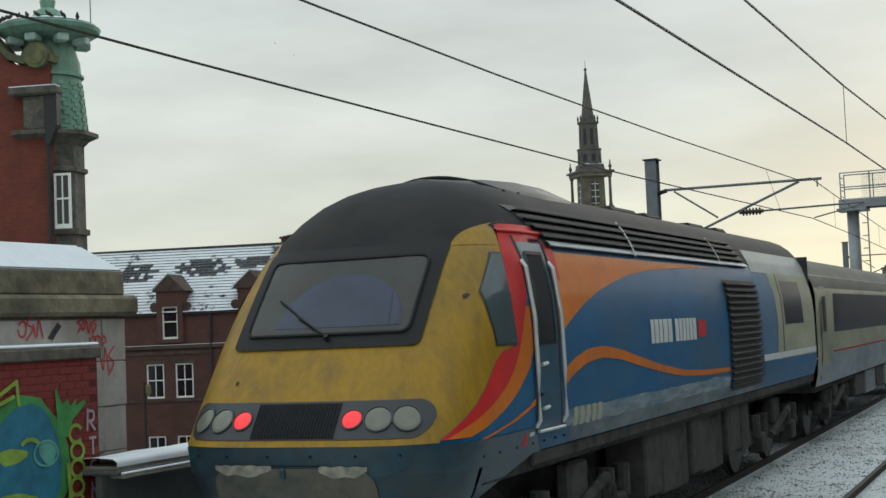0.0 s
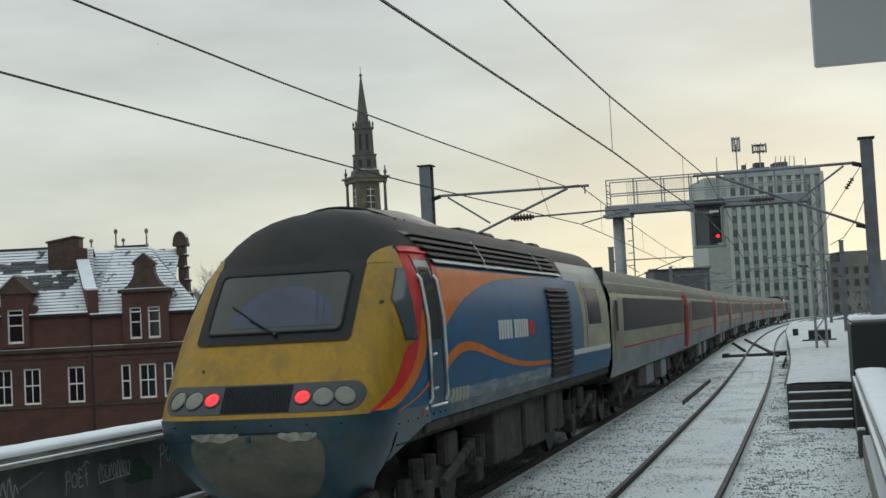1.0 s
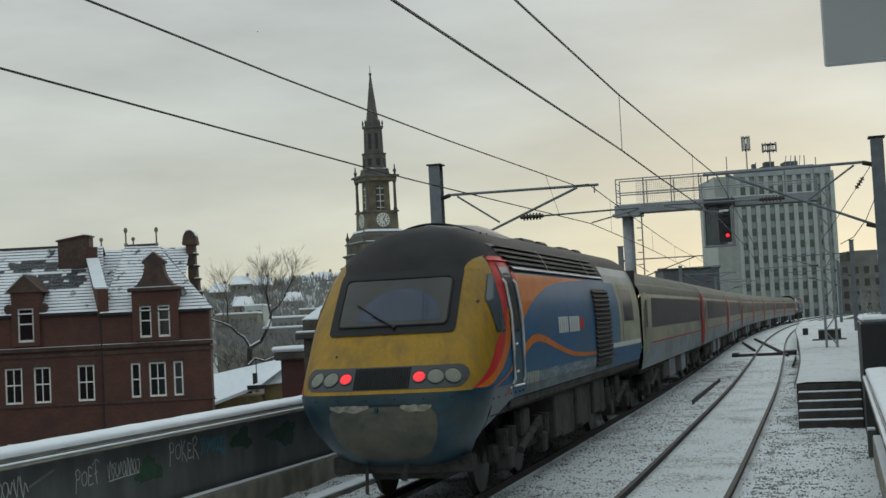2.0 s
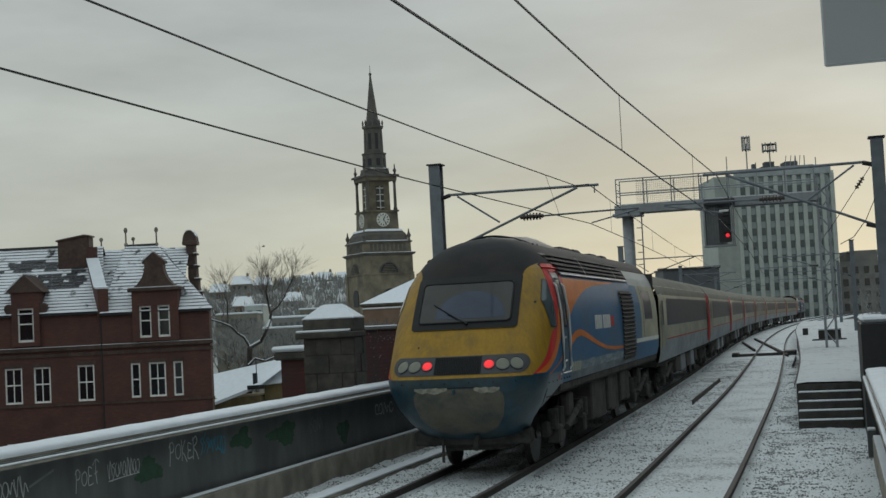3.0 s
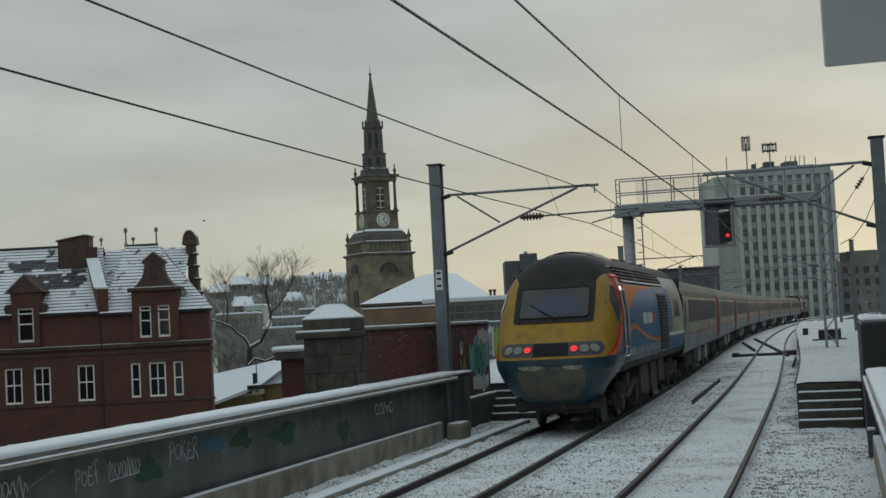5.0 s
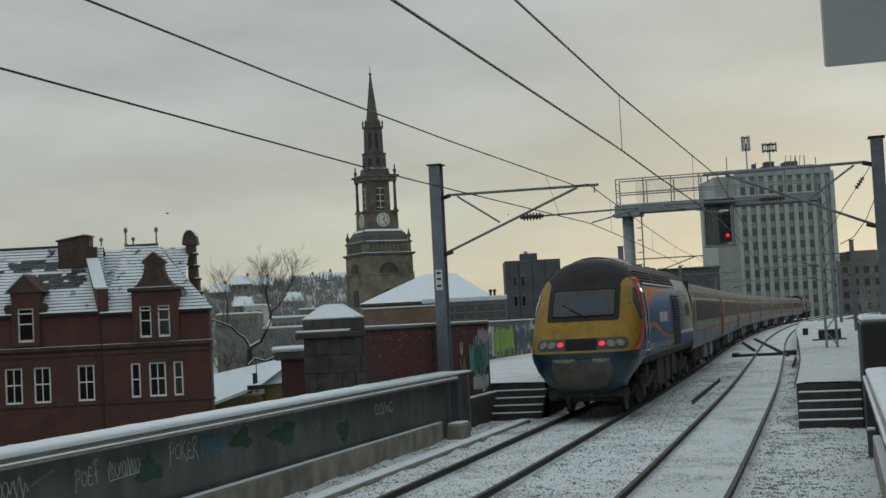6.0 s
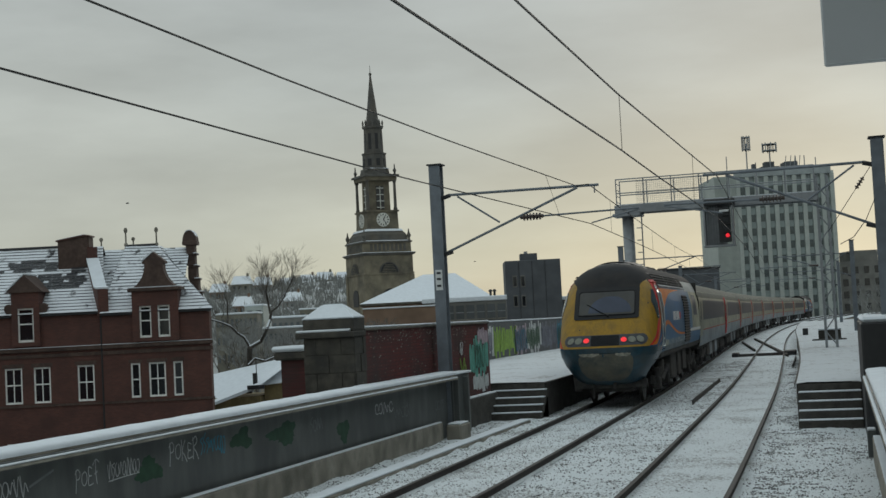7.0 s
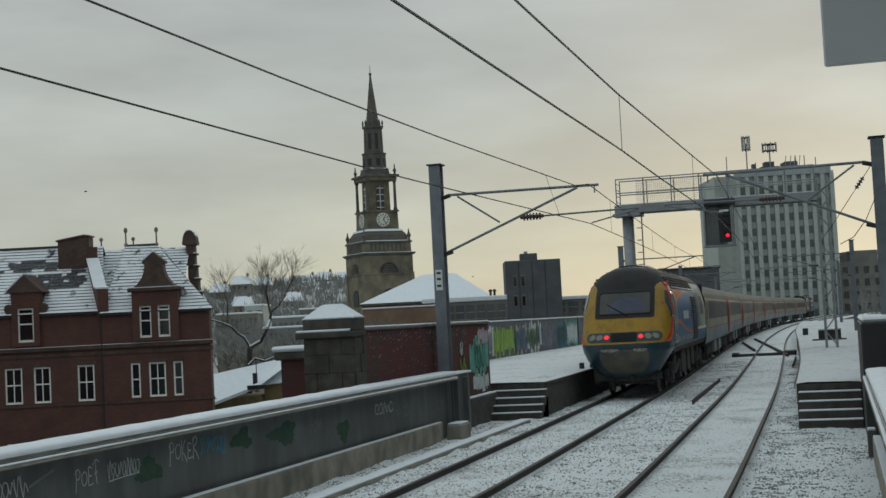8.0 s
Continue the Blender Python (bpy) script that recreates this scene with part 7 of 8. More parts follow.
def flat_block(u0, u1, w, z0, z1, m_, n, label):
    t = thing("flat_roofed_building", FRONT, label, "building")
    part("wall", a_box(u0, u1, w, w + 10, z0, z1), m_, t)
    part("roof_snow", a_box(u0 - 0.2, u1 + 0.2, w - 0.2, w + 10.2, z1 + 0.002, z1 + 0.35, bevel=0.1), SNOW, t)
    for k in range(n):
        a = u0 + (u1 - u0) * (k + 0.25) / n
        for z in range(int((z1 - z0) / 3.2)):
            part("window", a_box(a, a + (u1 - u0) / n * 0.55, w - 0.07, w - 0.01, z1 - 2.2 - 3.2 * z, z1 - 0.8 - 3.2 * z), HAZE_PANE, t)
    return t


flat_block(-41.5, -34.0, 250, GROUND_Z, 5.95, OLIVE_BLDG, 9, "brown office block with a flat snowy roof among bare trees")
flat_block(-37.1, -33.7, 256, GROUND_Z, 7.4, CONCRETE, 2, "pale square stair tower with a snowy roof")
flat_block(-29.6, -23.7, 235, GROUND_Z, 4.75, GREY_BLDG, 6, "low grey building with a snowy flat roof")
flat_block(-29.9, -21.5, 226, GROUND_Z, 3.0, GREY_BLDG, 10, "long low grey building with snow along its ledge")
flat_block(-31.6, -27.6, 300, GROUND_Z, 6.9, OLIVE_BLDG, 3, "small brown building with a snowy roof")

# ---------- bare trees ----------


def tree(name, u, w, z, height, label, seed, spread=0.5, lean=0.0, levels=6, snowy=False, thick=0.05):
    rnd = random.Random(seed)
    t = thing(name, FRONT @ Matrix.Translation((u, w, z)), label, "tree")
    trunk, crown, snow = bmesh.new(), bmesh.new(), bmesh.new()

    def grow(p, d_, ln, r, lv):
        q = p + d_ * ln
        b = trunk if lv < 2 else crown
        k = 6 if lv < 2 else 3
        rod(b, p, q, r, k, r * 0.72)
        if snowy and lv < 4 and abs(d_.z) < 0.75:
            up = Vector((0, 0, r * 0.75))
            rod(snow, p + up, q + up * 0.8, r * 0.6, 5, r * 0.45)
        if lv >= levels:
            return
        for _ in range(2 if lv < 1 else rnd.choice((2, 3, 3)) if lv < levels - 1 else 3):
            side = Vector((rnd.uniform(-1, 1), rnd.uniform(-1, 1), rnd.uniform(-0.3, 0.9)))
            nd = (d_ + side * spread * (0.8 + 0.12 * lv)).normalized()
            grow(p.lerp(q, rnd.uniform(0.6, 1.0)), nd, ln * rnd.uniform(0.62, 0.85), r * 0.62, lv + 1)
    grow(Vector((0, 0, 0)), Vector((lean, 0, 1)).normalized(), height * 0.3, height * thick * 0.35, 0)
    # beyond 120 m bark and twigs take the paler haze colour
    part("trunk", trunk, HAZE_TWIG if w > 120 else BARK, t)
    part("crown", crown, HAZE_TWIG if w > 120 else TWIG, t, "mass of bare winter twigs")["kind"] = "stuff"
    if snowy:
        part("branch_snow", snow, SNOW, t)
    else:
        snow.free()
    return t


def forked_tree():
    """Old forked tree: long bent limbs, the flatter ones under snow, ending in fine sprays of twigs."""
    rnd = random.Random(17)
    t = thing("bare_tree", FRONT @ Matrix.Translation((0, 95, 0)), "forked bare winter tree with snow along its bent lower limbs", "tree")
    crown = bmesh.new()

    def limb(name, pts, r0, r1, snowy):
        bm, sn = bmesh.new(), bmesh.new()
        n = len(pts) - 1
        P = [Vector((u, rnd.uniform(-0.4, 0.4), z)) for u, z in pts]
        for i in range(n):
            ra, rb = r0 + (r1 - r0) * i / n, r0 + (r1 - r0) * (i + 1) / n
            rod(bm, P[i], P[i + 1], ra, 7, rb)
            if snowy:
                rod(sn, P[i] + Vector((0, 0, ra * 0.7)), P[i + 1] + Vector((0, 0, rb * 0.7)), ra * 0.75, 6, rb * 0.75)
        o = part(name, bm, BARK, t)
        if snowy:
            part("branch_snow", sn, SNOW, o)
        else:
            sn.free()
        return P

    def spray(p, d_, ln, r, lv):
        q = p + d_ * ln
        rod(crown, p, q, r, 3, r * 0.7)
        if lv == 0:
            return
        for _ in range(3):
            nd = (d_ + Vector((rnd.uniform(-1, 1), rnd.uniform(-1, 1), rnd.uniform(-0.5, 0.6))) * 0.55).normalized()
            spray(p.lerp(q, rnd.uniform(0.45, 1.0)), nd, ln * rnd.uniform(0.6, 0.85), r * 0.72, lv - 1)

    limb("trunk", ((-13.75, -3.5), (-13.7, -0.2), (-13.62, 0.8), (-13.52, 1.53)), 0.22, 0.17, False)
    left = limb("limb", ((-13.52, 1.5), (-13.9, 2.2), (-14.36, 2.54), (-14.7, 3.0), (-15.3, 3.3), (-16.2, 3.6), (-16.8, 3.95)), 0.10, 0.04, True)
    low = limb("limb", ((-13.65, 0.3), (-13.2, 0.75), (-12.5, 0.55), (-11.6, 0.9), (-10.5, 1.15)), 0.08, 0.04, True)
    side = limb("limb", ((-13.52, 1.5), (-12.8, 1.9), (-12.25, 2.74), (-12.1, 3.3), (-12.0, 3.85)), 0.12, 0.09, True)
    up = limb("limb", ((-12.0, 3.8), (-12.15, 4.5), (-12.25, 5.3), (-12.1, 6.2)), 0.085, 0.035, False)
    far = limb("limb", ((-12.05, 3.8), (-11.5, 4.2), (-11.1, 4.8), (-10.6, 5.7), (-10.3, 6.2)), 0.065, 0.03, False)
    rise = limb("limb", ((-14.9, 3.1), (-15.0, 3.9), (-14.9, 4.6), (-15.2, 5.3)), 0.07, 0.03, False)
    for pts, tilt in ((up, 0.0), (far, 0.25), (rise, -0.1)):
        for k in range(1, len(pts)):
            for _ in range(8 if pts is up else 5):
                a = rnd.uniform(-1, 1)
                spray(pts[k].lerp(pts[k - 1], rnd.random()), Vector((0.7 * a + tilt, rnd.uniform(-0.6, 0.6), rnd.uniform(0.8, 1.5))).normalized(), rnd.uniform(0.85, 1.4), 0.011, 3)
    for pts in (left, low):
        for k in range(2, len(pts)):
            for _ in range(3):
                spray(pts[k], Vector((rnd.uniform(-1, 1), rnd.uniform(-0.5, 0.5), rnd.uniform(-0.2, 1.0))).normalized(), 0.5, 0.026, 2)
    part("crown", crown, TWIG, t, "fine bare winter twigs")["kind"] = "stuff"


forked_tree()
tree("bare_tree", -16.2, 104, -5.0, 9.0, "small bare tree with snow along its branches", 13, 0.75, -0.1, 5, True)
tree("bare_tree", -14.9, 108, -5.5, 8.5, "small bare tree with snow along its branches", 21, 0.7, 0.1, 5, True)
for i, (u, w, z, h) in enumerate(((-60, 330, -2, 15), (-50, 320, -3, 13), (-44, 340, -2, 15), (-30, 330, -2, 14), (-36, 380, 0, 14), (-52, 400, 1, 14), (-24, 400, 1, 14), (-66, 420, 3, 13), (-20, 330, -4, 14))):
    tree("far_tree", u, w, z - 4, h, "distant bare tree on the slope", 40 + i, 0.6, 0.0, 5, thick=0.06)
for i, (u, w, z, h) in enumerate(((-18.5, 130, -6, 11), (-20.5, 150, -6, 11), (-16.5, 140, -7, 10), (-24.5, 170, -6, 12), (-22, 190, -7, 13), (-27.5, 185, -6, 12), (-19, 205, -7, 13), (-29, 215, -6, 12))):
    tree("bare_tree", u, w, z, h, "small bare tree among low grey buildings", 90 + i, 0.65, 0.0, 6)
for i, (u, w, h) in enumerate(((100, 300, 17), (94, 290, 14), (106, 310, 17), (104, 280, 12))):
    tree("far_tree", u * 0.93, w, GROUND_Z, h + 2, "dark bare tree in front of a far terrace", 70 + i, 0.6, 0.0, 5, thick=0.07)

# woodland on the hillside: clumps of twigs
rnd = random.Random(3)
bm = bmesh.new()
for i in range(1500):
    u, w = rnd.uniform(-150, -12), rnd.uniform(395, 600)
    f = (w - 380) / 35 / 6.5
    z = GROUND_Z - 1 + 31.5 * min(1, f) ** 0.8 * min(1, max(0, (20 - u) / 45)) * (1 - 0.10 * math.sin(u * 0.03)) - 0.5
    for j in range(9):
        b = Vector((u + rnd.uniform(-1.6, 1.6), w + rnd.uniform(-1.6, 1.6), z + rnd.uniform(0.0, 1.5)))
        c = b + Vector((rnd.uniform(-1.3, 1.3), rnd.uniform(-1.3, 1.3), rnd.uniform(1.5, 4.0)))
        s = Vector((rnd.uniform(0.08, 0.25), 0, 0))
        bm.faces.new([bm.verts.new(p) for p in (b - s, b + s, c)])
woods = part("far_woodland", bm, HAZE_TWIG)
woods.matrix_basis = FRONT
tagged(woods, "leafless woodland covering the hillside, paled by painted haze", "woodland", kind="stuff")

# ---------- low snowy roofs beyond the girder ----------
sh = thing("small_house", FRONT, "small buff-rendered house with a smooth snow-covered roof", "house")
part("wall", a_box(-17.5, -12.3, 90.2, 96, GROUND_Z, -1.6), BUFF, sh)
bm = bmesh.new()
vs = [bm.verts.new(p) for p in ((-18, 89.5, -2.75), (-12.0, 89.5, -0.75), (-9.8, 93.5, 0.95), (-18, 96.0, -0.5), (-12.0, 89.5, -0.95), (-18, 89.5, -2.95))]
bm.faces.new([vs[i] for i in (0, 1, 2, 3)])
bm.faces.new([vs[i] for i in (0, 1, 4, 5)])
part("roof", bm, SNOW, sh, "snow-covered roof")
part("wing_wall", a_box(-12.2, -9.0, 91.5, 97, GROUND_Z, -0.9), BUFF, sh)
bm = bmesh.new()
vs = [bm.verts.new(p) for p in ((-12.6, 91.2, -1.0), (-8.8, 91.2, -0.6), (-9.6, 95, 1.0), (-12.4, 95, 0.4))]
bm.faces.new(vs)
part("wing_roof", bm, SNOW, sh)
part("eaves_board", a_box(-13.0, -11.9, 89.3, 89.5, -1.1, -0.85), BLACK, sh)
part("flue", rod(bmesh.new(), (-12.6, 90.3, -1.0), (-12.6, 90.3, -0.1), 0.16, 8), BLACK, sh)
part("aerial_pole", rod(bmesh.new(), (-12.5, 90.3, -0.2), (-12.5, 90.3, 0.75), 0.03, 6), BLACK, sh)
# ---------- overhead line ----------
SIGN = mat("white_sign", (0.6, 0.61, 0.6), 0.5, var=0.08)


def tube(bm, a, b, r=0.03):
    return rod(bm, a, b, r, 8)


def curve_pts(pts, y):
    """Points of a slack wire in a plane across the line."""
    out = []
    for (xa, za), (xb, zb) in zip(pts, pts[1:]):
        out += [(xa + (xb - xa) * k / 4, y, za + (zb - za) * k / 4) for k in range(4)]
    return out + [(pts[-1][0], y, pts[-1][1])]


def overhead_mast(x, y, top, side, reach, label, wire_x):
    """Steel mast with a cantilever frame over the nearer track. side: +1 reaches to the right."""
    t = thing("overhead_line_mast", Matrix(), label, "mast", "masts of the overhead line")
    bm = bmesh.new()
    box(bm, x - 0.13, x + 0.13, y - 0.15, y - 0.125, -0.4, top)
    box(bm, x - 0.13, x + 0.13, y + 0.125, y + 0.15, -0.4, top)
    box(bm, x - 0.012, x + 0.012, y - 0.125, y + 0.125, -0.4, top)
    part("column", bm, MAST_GREY, t)
    part("column_plate", a_box(x - 0.135, x + 0.135, y - 0.165, y - 0.152, -0.4, top - 0.02), MAST_GREY, t)
    part("cap_plate", a_box(x - 0.18, x + 0.18, y - 0.2, y + 0.2, top, top + 0.035, bevel=0.008), BLACK, t)
    s = side
    part("top_tube", tube(bmesh.new(), (x + s * 0.26, y, 5.55), (x + s * reach, y, 5.53), 0.032), MAST_GREY, t)
    part("strut", tube(bmesh.new(), (x + s * 0.16, y, 4.18), (x + s * (reach - 0.5), y, 5.5), 0.030), MAST_GREY, t)
    part("stay", tube(bmesh.new(), (x + s * 0.5, y, 5.5), (x + s * 1.5, y, 4.82), 0.022), MAST_GREY, t)
    for z in (5.5, 4.16):
        part("hinge", rod(bmesh.new(), (x + s * 0.1, y, z - 0.02), (x + s * 0.32, y, z + 0.04), 0.05, 8), BLACK, t)
    part("register_arm", tube(bmesh.new(), (x + s * 2.55, y, 4.90), (x + s * (reach + 0.9), y, 4.93), 0.022), MAST_GREY, t)
    ins = part("insulator", rod(bmesh.new(), (x + s * 2.0, y, 4.9), (x + s * 2.55, y, 4.9), 0.045, 8), INSUL, t, "brown ribbed insulator")
    for k in range(6):
        xc = x + s * (2.08 + 0.075 * k)
        part("insulator_shed", rod(bmesh.new(), (xc, y, 4.9), (xc + s * 0.025, y, 4.9), 0.085, 10), INSUL, ins)
    part("steady_arm", tube(bmesh.new(), (x + s * (reach + 0.9), y, 4.9), (wire_x, y, 4.66), 0.016), MAST_GREY, t)
    part("drop_bracket", tube(bmesh.new(), (x + s * (reach - 0.1), y, 5.53), (x + s * (reach - 0.1), y, 5.35), 0.016), MAST_GREY, t)
    return t


lm = overhead_mast(-9.02, 31.7, 6.27, 1, 3.88, "grey steel overhead-line mast with a tubular cantilever and white plate", -5.35)
part("number_plate", a_box(-9.1, -8.94, 31.5, 31.53, 3.3, 3.78), SIGN, lm, "white plate with illegible bars")
for z in (3.38, 3.54, 3.68):
    part("plate_mark", a_box(-9.07, -8.97, 31.488, 31.497, z, z + 0.05), BLACK, lm)
rm = overhead_mast(1.02, 31.4, 6.05, -1, 3.75, "grey steel overhead-line mast with a tubular cantilever over the platform track", -2.35)
part("stay_wire", rod(bmesh.new(), (0.93, 31.4, 5.55), (-0.1, 31.4, 4.1), 0.008, 5), WIRE, rm)
ins_ = part("stay_insulator", rod(bmesh.new(), (0.70, 31.4, 5.226), (0.53, 31.4, 4.987), 0.022, 8), INSUL, rm, "small dark stay insulator")
for k in range(4):
    part("insulator_shed", rod(bmesh.new(), (0.68 - 0.04 * k, 31.4, 5.198 - 0.056 * k), (0.665 - 0.04 * k, 31.4, 5.177 - 0.056 * k), 0.05, 10), INSUL, ins_)
part("jumper_wire", sweep(bmesh.new(), curve_pts(((0.13, 3.80), (0.42, 3.94), (0.70, 4.30), (0.93, 4.79)), 31.4), 0.009, 5), WIRE, rm)
for x, y, s in ((-11.6, 78, 1), (-12.6, 118, 1), (1.0, 88, -1), (0.2, 130, -1), (-13.2, 160, 1)):
    overhead_mast(x, y, 6.3, s, 4.6, "grey steel overhead-line mast further along the line", x + s * 4.6)


def wire(bm, pts, r):
    return sweep(bm, pts, r, 5)


def catenary(track_fn, con_tab, mes_tab, label, z_con, z_mid, z_sup, drops):
    """Contact wire, sagging catenary and droppers of one track. The tables give y, x, z of both wires up to the first support."""
    t = thing("overhead_wire", Matrix(), label, "overhead wire")
    con, mes = [], []

    def along(tab, y):
        ys_ = [r[0] for r in tab]
        return Vector((float(np.interp(y, ys_, [r[1] for r in tab])), y, float(np.interp(y, ys_, [r[2] for r in tab]))))
    for i in range(47):
        y = -14 + i * 0.9913
        con.append(along(con_tab, y))
        mes.append(along(mes_tab, y))
    sup = [31.6, 80, 122, 165, 210, 255, 300]
    for m_, (a, b) in enumerate(zip(sup, sup[1:])):
        for i in range(12):
            k = i / 12
            y = a + (b - a) * k
            st_a, st_b = (con_tab[-1][1] - track_fn(31.6) if m_ == 0 else 0.2 * (-1) ** m_), 0.2 * (-1) ** (m_ + 1)
            x = track_fn(y) + st_a + (st_b - st_a) * k
            con.append(Vector((x, y, z_con)))
            mes.append(Vector((x, y, z_mid + (z_sup - z_mid) * (2 * k - 1) ** 2)))
    part("contact_wire", wire(bmesh.new(), con, 0.0105), WIRE, t)
    part("catenary_wire", wire(bmesh.new(), mes, 0.0115), WIRE, t)
    for y in drops:
        i = min(range(len(con)), key=lambda k: abs(con[k].y - y))
        part("dropper", rod(bmesh.new(), con[i], mes[i], 0.004, 4), WIRE, t)
    return t


catenary(left_track, ((-14, -6.05, 4.62), (9, -6.02, 4.63), (19, -5.93, 4.65), (31.6, -5.36, 4.64)), ((-14, -6.0, 5.46), (10.5, -6.0, 5.43), (15, -6.0, 5.44), (22, -6.0, 5.52), (31.6, -5.64, 5.53)),
         "dark contact and catenary wires over the train's track", 4.64, 5.3, 5.55, (28.6, 36, 46, 58, 70))
catenary(right_track, ((-14, -2.4, 4.40), (7.7, -2.4, 4.43), (16.5, -2.4, 4.50), (20, -2.4, 4.49), (31.6, -2.42, 4.52)), ((-14, -2.4, 5.2), (11, -2.4, 5.15), (16.6, -2.4, 5.18), (30, -2.4, 5.44), (31.6, -2.4, 5.47)),
         "dark contact and catenary wires over the platform track", 4.5, 5.15, 5.47, (16.5, 26, 37, 48, 60))

# ---------- signal gantry ----------
GY = 57.0
gt = thing("signal_gantry", Matrix(), "grey steel signal gantry with a railed walkway spanning the tracks", "signal gantry")
part("post", lathe(bmesh.new(), ((0.235, -0.4), (0.235, 6.55)), 20, Matrix.Translation((-8.1, GY, 0))), GALV, gt, "round grey gantry post", True)
part("post_cap", a_box(-8.65, -7.5, GY - 0.55, GY + 0.55, 6.5, 6.62, bevel=0.02), GALV, gt)
for y in (GY - 0.5, GY + 0.5):
    part("walkway_beam", a_box(-8.55, -0.5, y - 0.05, y + 0.05, 6.62, 6.95, bevel=0.01), GALV, gt)
part("walkway_deck", a_box(-8.55, -0.5, GY - 0.45, GY + 0.45, 6.93, 6.97), GALV, gt)
part("deck_snow", a_box(-8.5, -0.6, GY - 0.4, GY + 0.4, 6.972, 7.0), SNOW, gt)
for y in (GY - 0.52, GY + 0.52):
    for z in (7.45, 8.02):
        part("guard_rail", rod(bmesh.new(), (-8.45, y, z), (-0.6, y, z), 0.024, 6), GALV, gt)
    for k in range(8):
        xk = -8.45 + 1.12 * k
        part("rail_post", rod(bmesh.new(), (xk, y, 6.9), (xk, y, 8.04), 0.026, 6), GALV, gt)
MESH = mat("wire_mesh_grey", (0.25, 0.26, 0.26), 0.6, 0.4, 0.1)
bm = bmesh.new()
for k in range(36):
    xk = -7.6 + 0.078 * k
    rod(bm, (xk, GY - 0.54, 7.02), (xk, GY - 0.54, 7.95), 0.004, 4)
for k in range(12):
    rod(bm, (-7.65, GY - 0.54, 7.02 + 0.078 * k), (-4.85, GY - 0.54, 7.02 + 0.078 * k), 0.004, 4)
part("mesh_panel", bm, MESH, gt, "fine wire mesh guard panel")["kind"] = "stuff"
for k in range(4):
    part("end_ladder_rung", rod(bmesh.new(), (-8.45, GY - 0.5, 7.1 + 0.25 * k), (-8.45, GY + 0.5, 7.1 + 0.25 * k), 0.02, 6), GALV, gt)
for k in range(9):
    part("ladder_rung", rod(bmesh.new(), (-7.72, GY - 0.3, 2.0 + 0.5 * k), (-7.5, GY - 0.3, 2.0 + 0.5 * k), 0.02, 6), GALV, gt)
part("ladder_rail", rod(bmesh.new(), (-7.5, GY - 0.3, 0.5), (-7.5, GY - 0.3, 6.6), 0.03, 6), GALV, gt)
for sx, sy in ((-0.2, -0.25), (0.2, -0.25), (-0.2, 0.25), (0.2, 0.25)):
    part("lattice_leg", a_box(-0.33 + sx - 0.05, -0.33 + sx + 0.05, GY + sy - 0.05, GY + sy + 0.05, 0.6, 7.6), GALV, gt)
for k in range(11):
    z = 0.9 + 0.58 * k
    s = 1 if k % 2 else -1
    part("lattice_bar", rod(bmesh.new(), (-0.33 - 0.2 * s, GY - 0.26, z), (-0.33 + 0.2 * s, GY - 0.26, z + 0.54), 0.025, 6), GALV, gt)
sg = thing("railway_signal", Matrix(), "black railway signal head showing red in a grey cage", "signal", "signals")
part("cage_side", a_box(-4.95, -4.88, GY - 1.1, GY - 0.4, 5.05, 6.95), GALV, sg)
part("cage_side", a_box(-3.85, -3.78, GY - 1.1, GY - 0.4, 5.05, 6.95), GALV, sg)
part("cage_floor", a_box(-4.98, -3.75, GY - 1.15, GY - 0.35, 5.0, 5.07, bevel=0.01), GALV, sg)
part("cage_back", a_box(-4.9, -4.1, GY - 0.45, GY - 0.41, 5.1, 6.9), GALV, sg)
for k in range(5):
    part("cage_bar", rod(bmesh.new(), (-4.8 + 0.1 * k, GY - 1.1, 5.1), (-4.8 + 0.1 * k, GY - 1.1, 6.9), 0.015, 6), GALV, sg)
part("backboard", a_box(-4.35, -3.87, GY - 1.22, GY - 1.15, 5.15, 6.5, bevel=0.03), BLACK, sg)
part("hood_plate", a_box(-4.9, -3.7, GY - 1.2, GY - 0.5, 6.62, 6.9, bevel=0.05), BLACK, sg)
part("sign_plate", a_box(-4.3, -3.92, GY - 1.245, GY - 1.222, 6.36, 6.44), SIGN, sg)
RED_ON = mat("lit_red_aspect", (0.5, 0.02, 0.02), 0.3, emit=(1.0, 0.03, 0.05), power=0.8)
part("red_aspect", lathe(bmesh.new(), ((0.078, -0.02), (0.078, 0.02), (0.04, 0.03)), 16, Matrix.Translation((-4.02, GY - 1.23, 5.42)) @ pose(0, 0, 0, 90)), RED_ON, sg, "glowing red lens")
for z in (5.75, 6.08):
    part("dark_aspect", lathe(bmesh.new(), ((0.12, -0.02), (0.12, 0.02), (0.05, 0.03)), 16, Matrix.Translation((-4.05, GY - 1.23, z)) @ pose(0, 0, 0, 90)), T_PANEL, sg)
for z in (5.42, 5.75, 6.08):
    part("visor", a_box(-4.2, -3.9, GY - 1.45, GY - 1.22, z + 0.12, z + 0.14), BLACK, sg)

# ---------- trackside details ----------
jt = thing("rail_crossing", Matrix(), "dark steel crossover timbers and check rails half buried in snow", "track crossing")
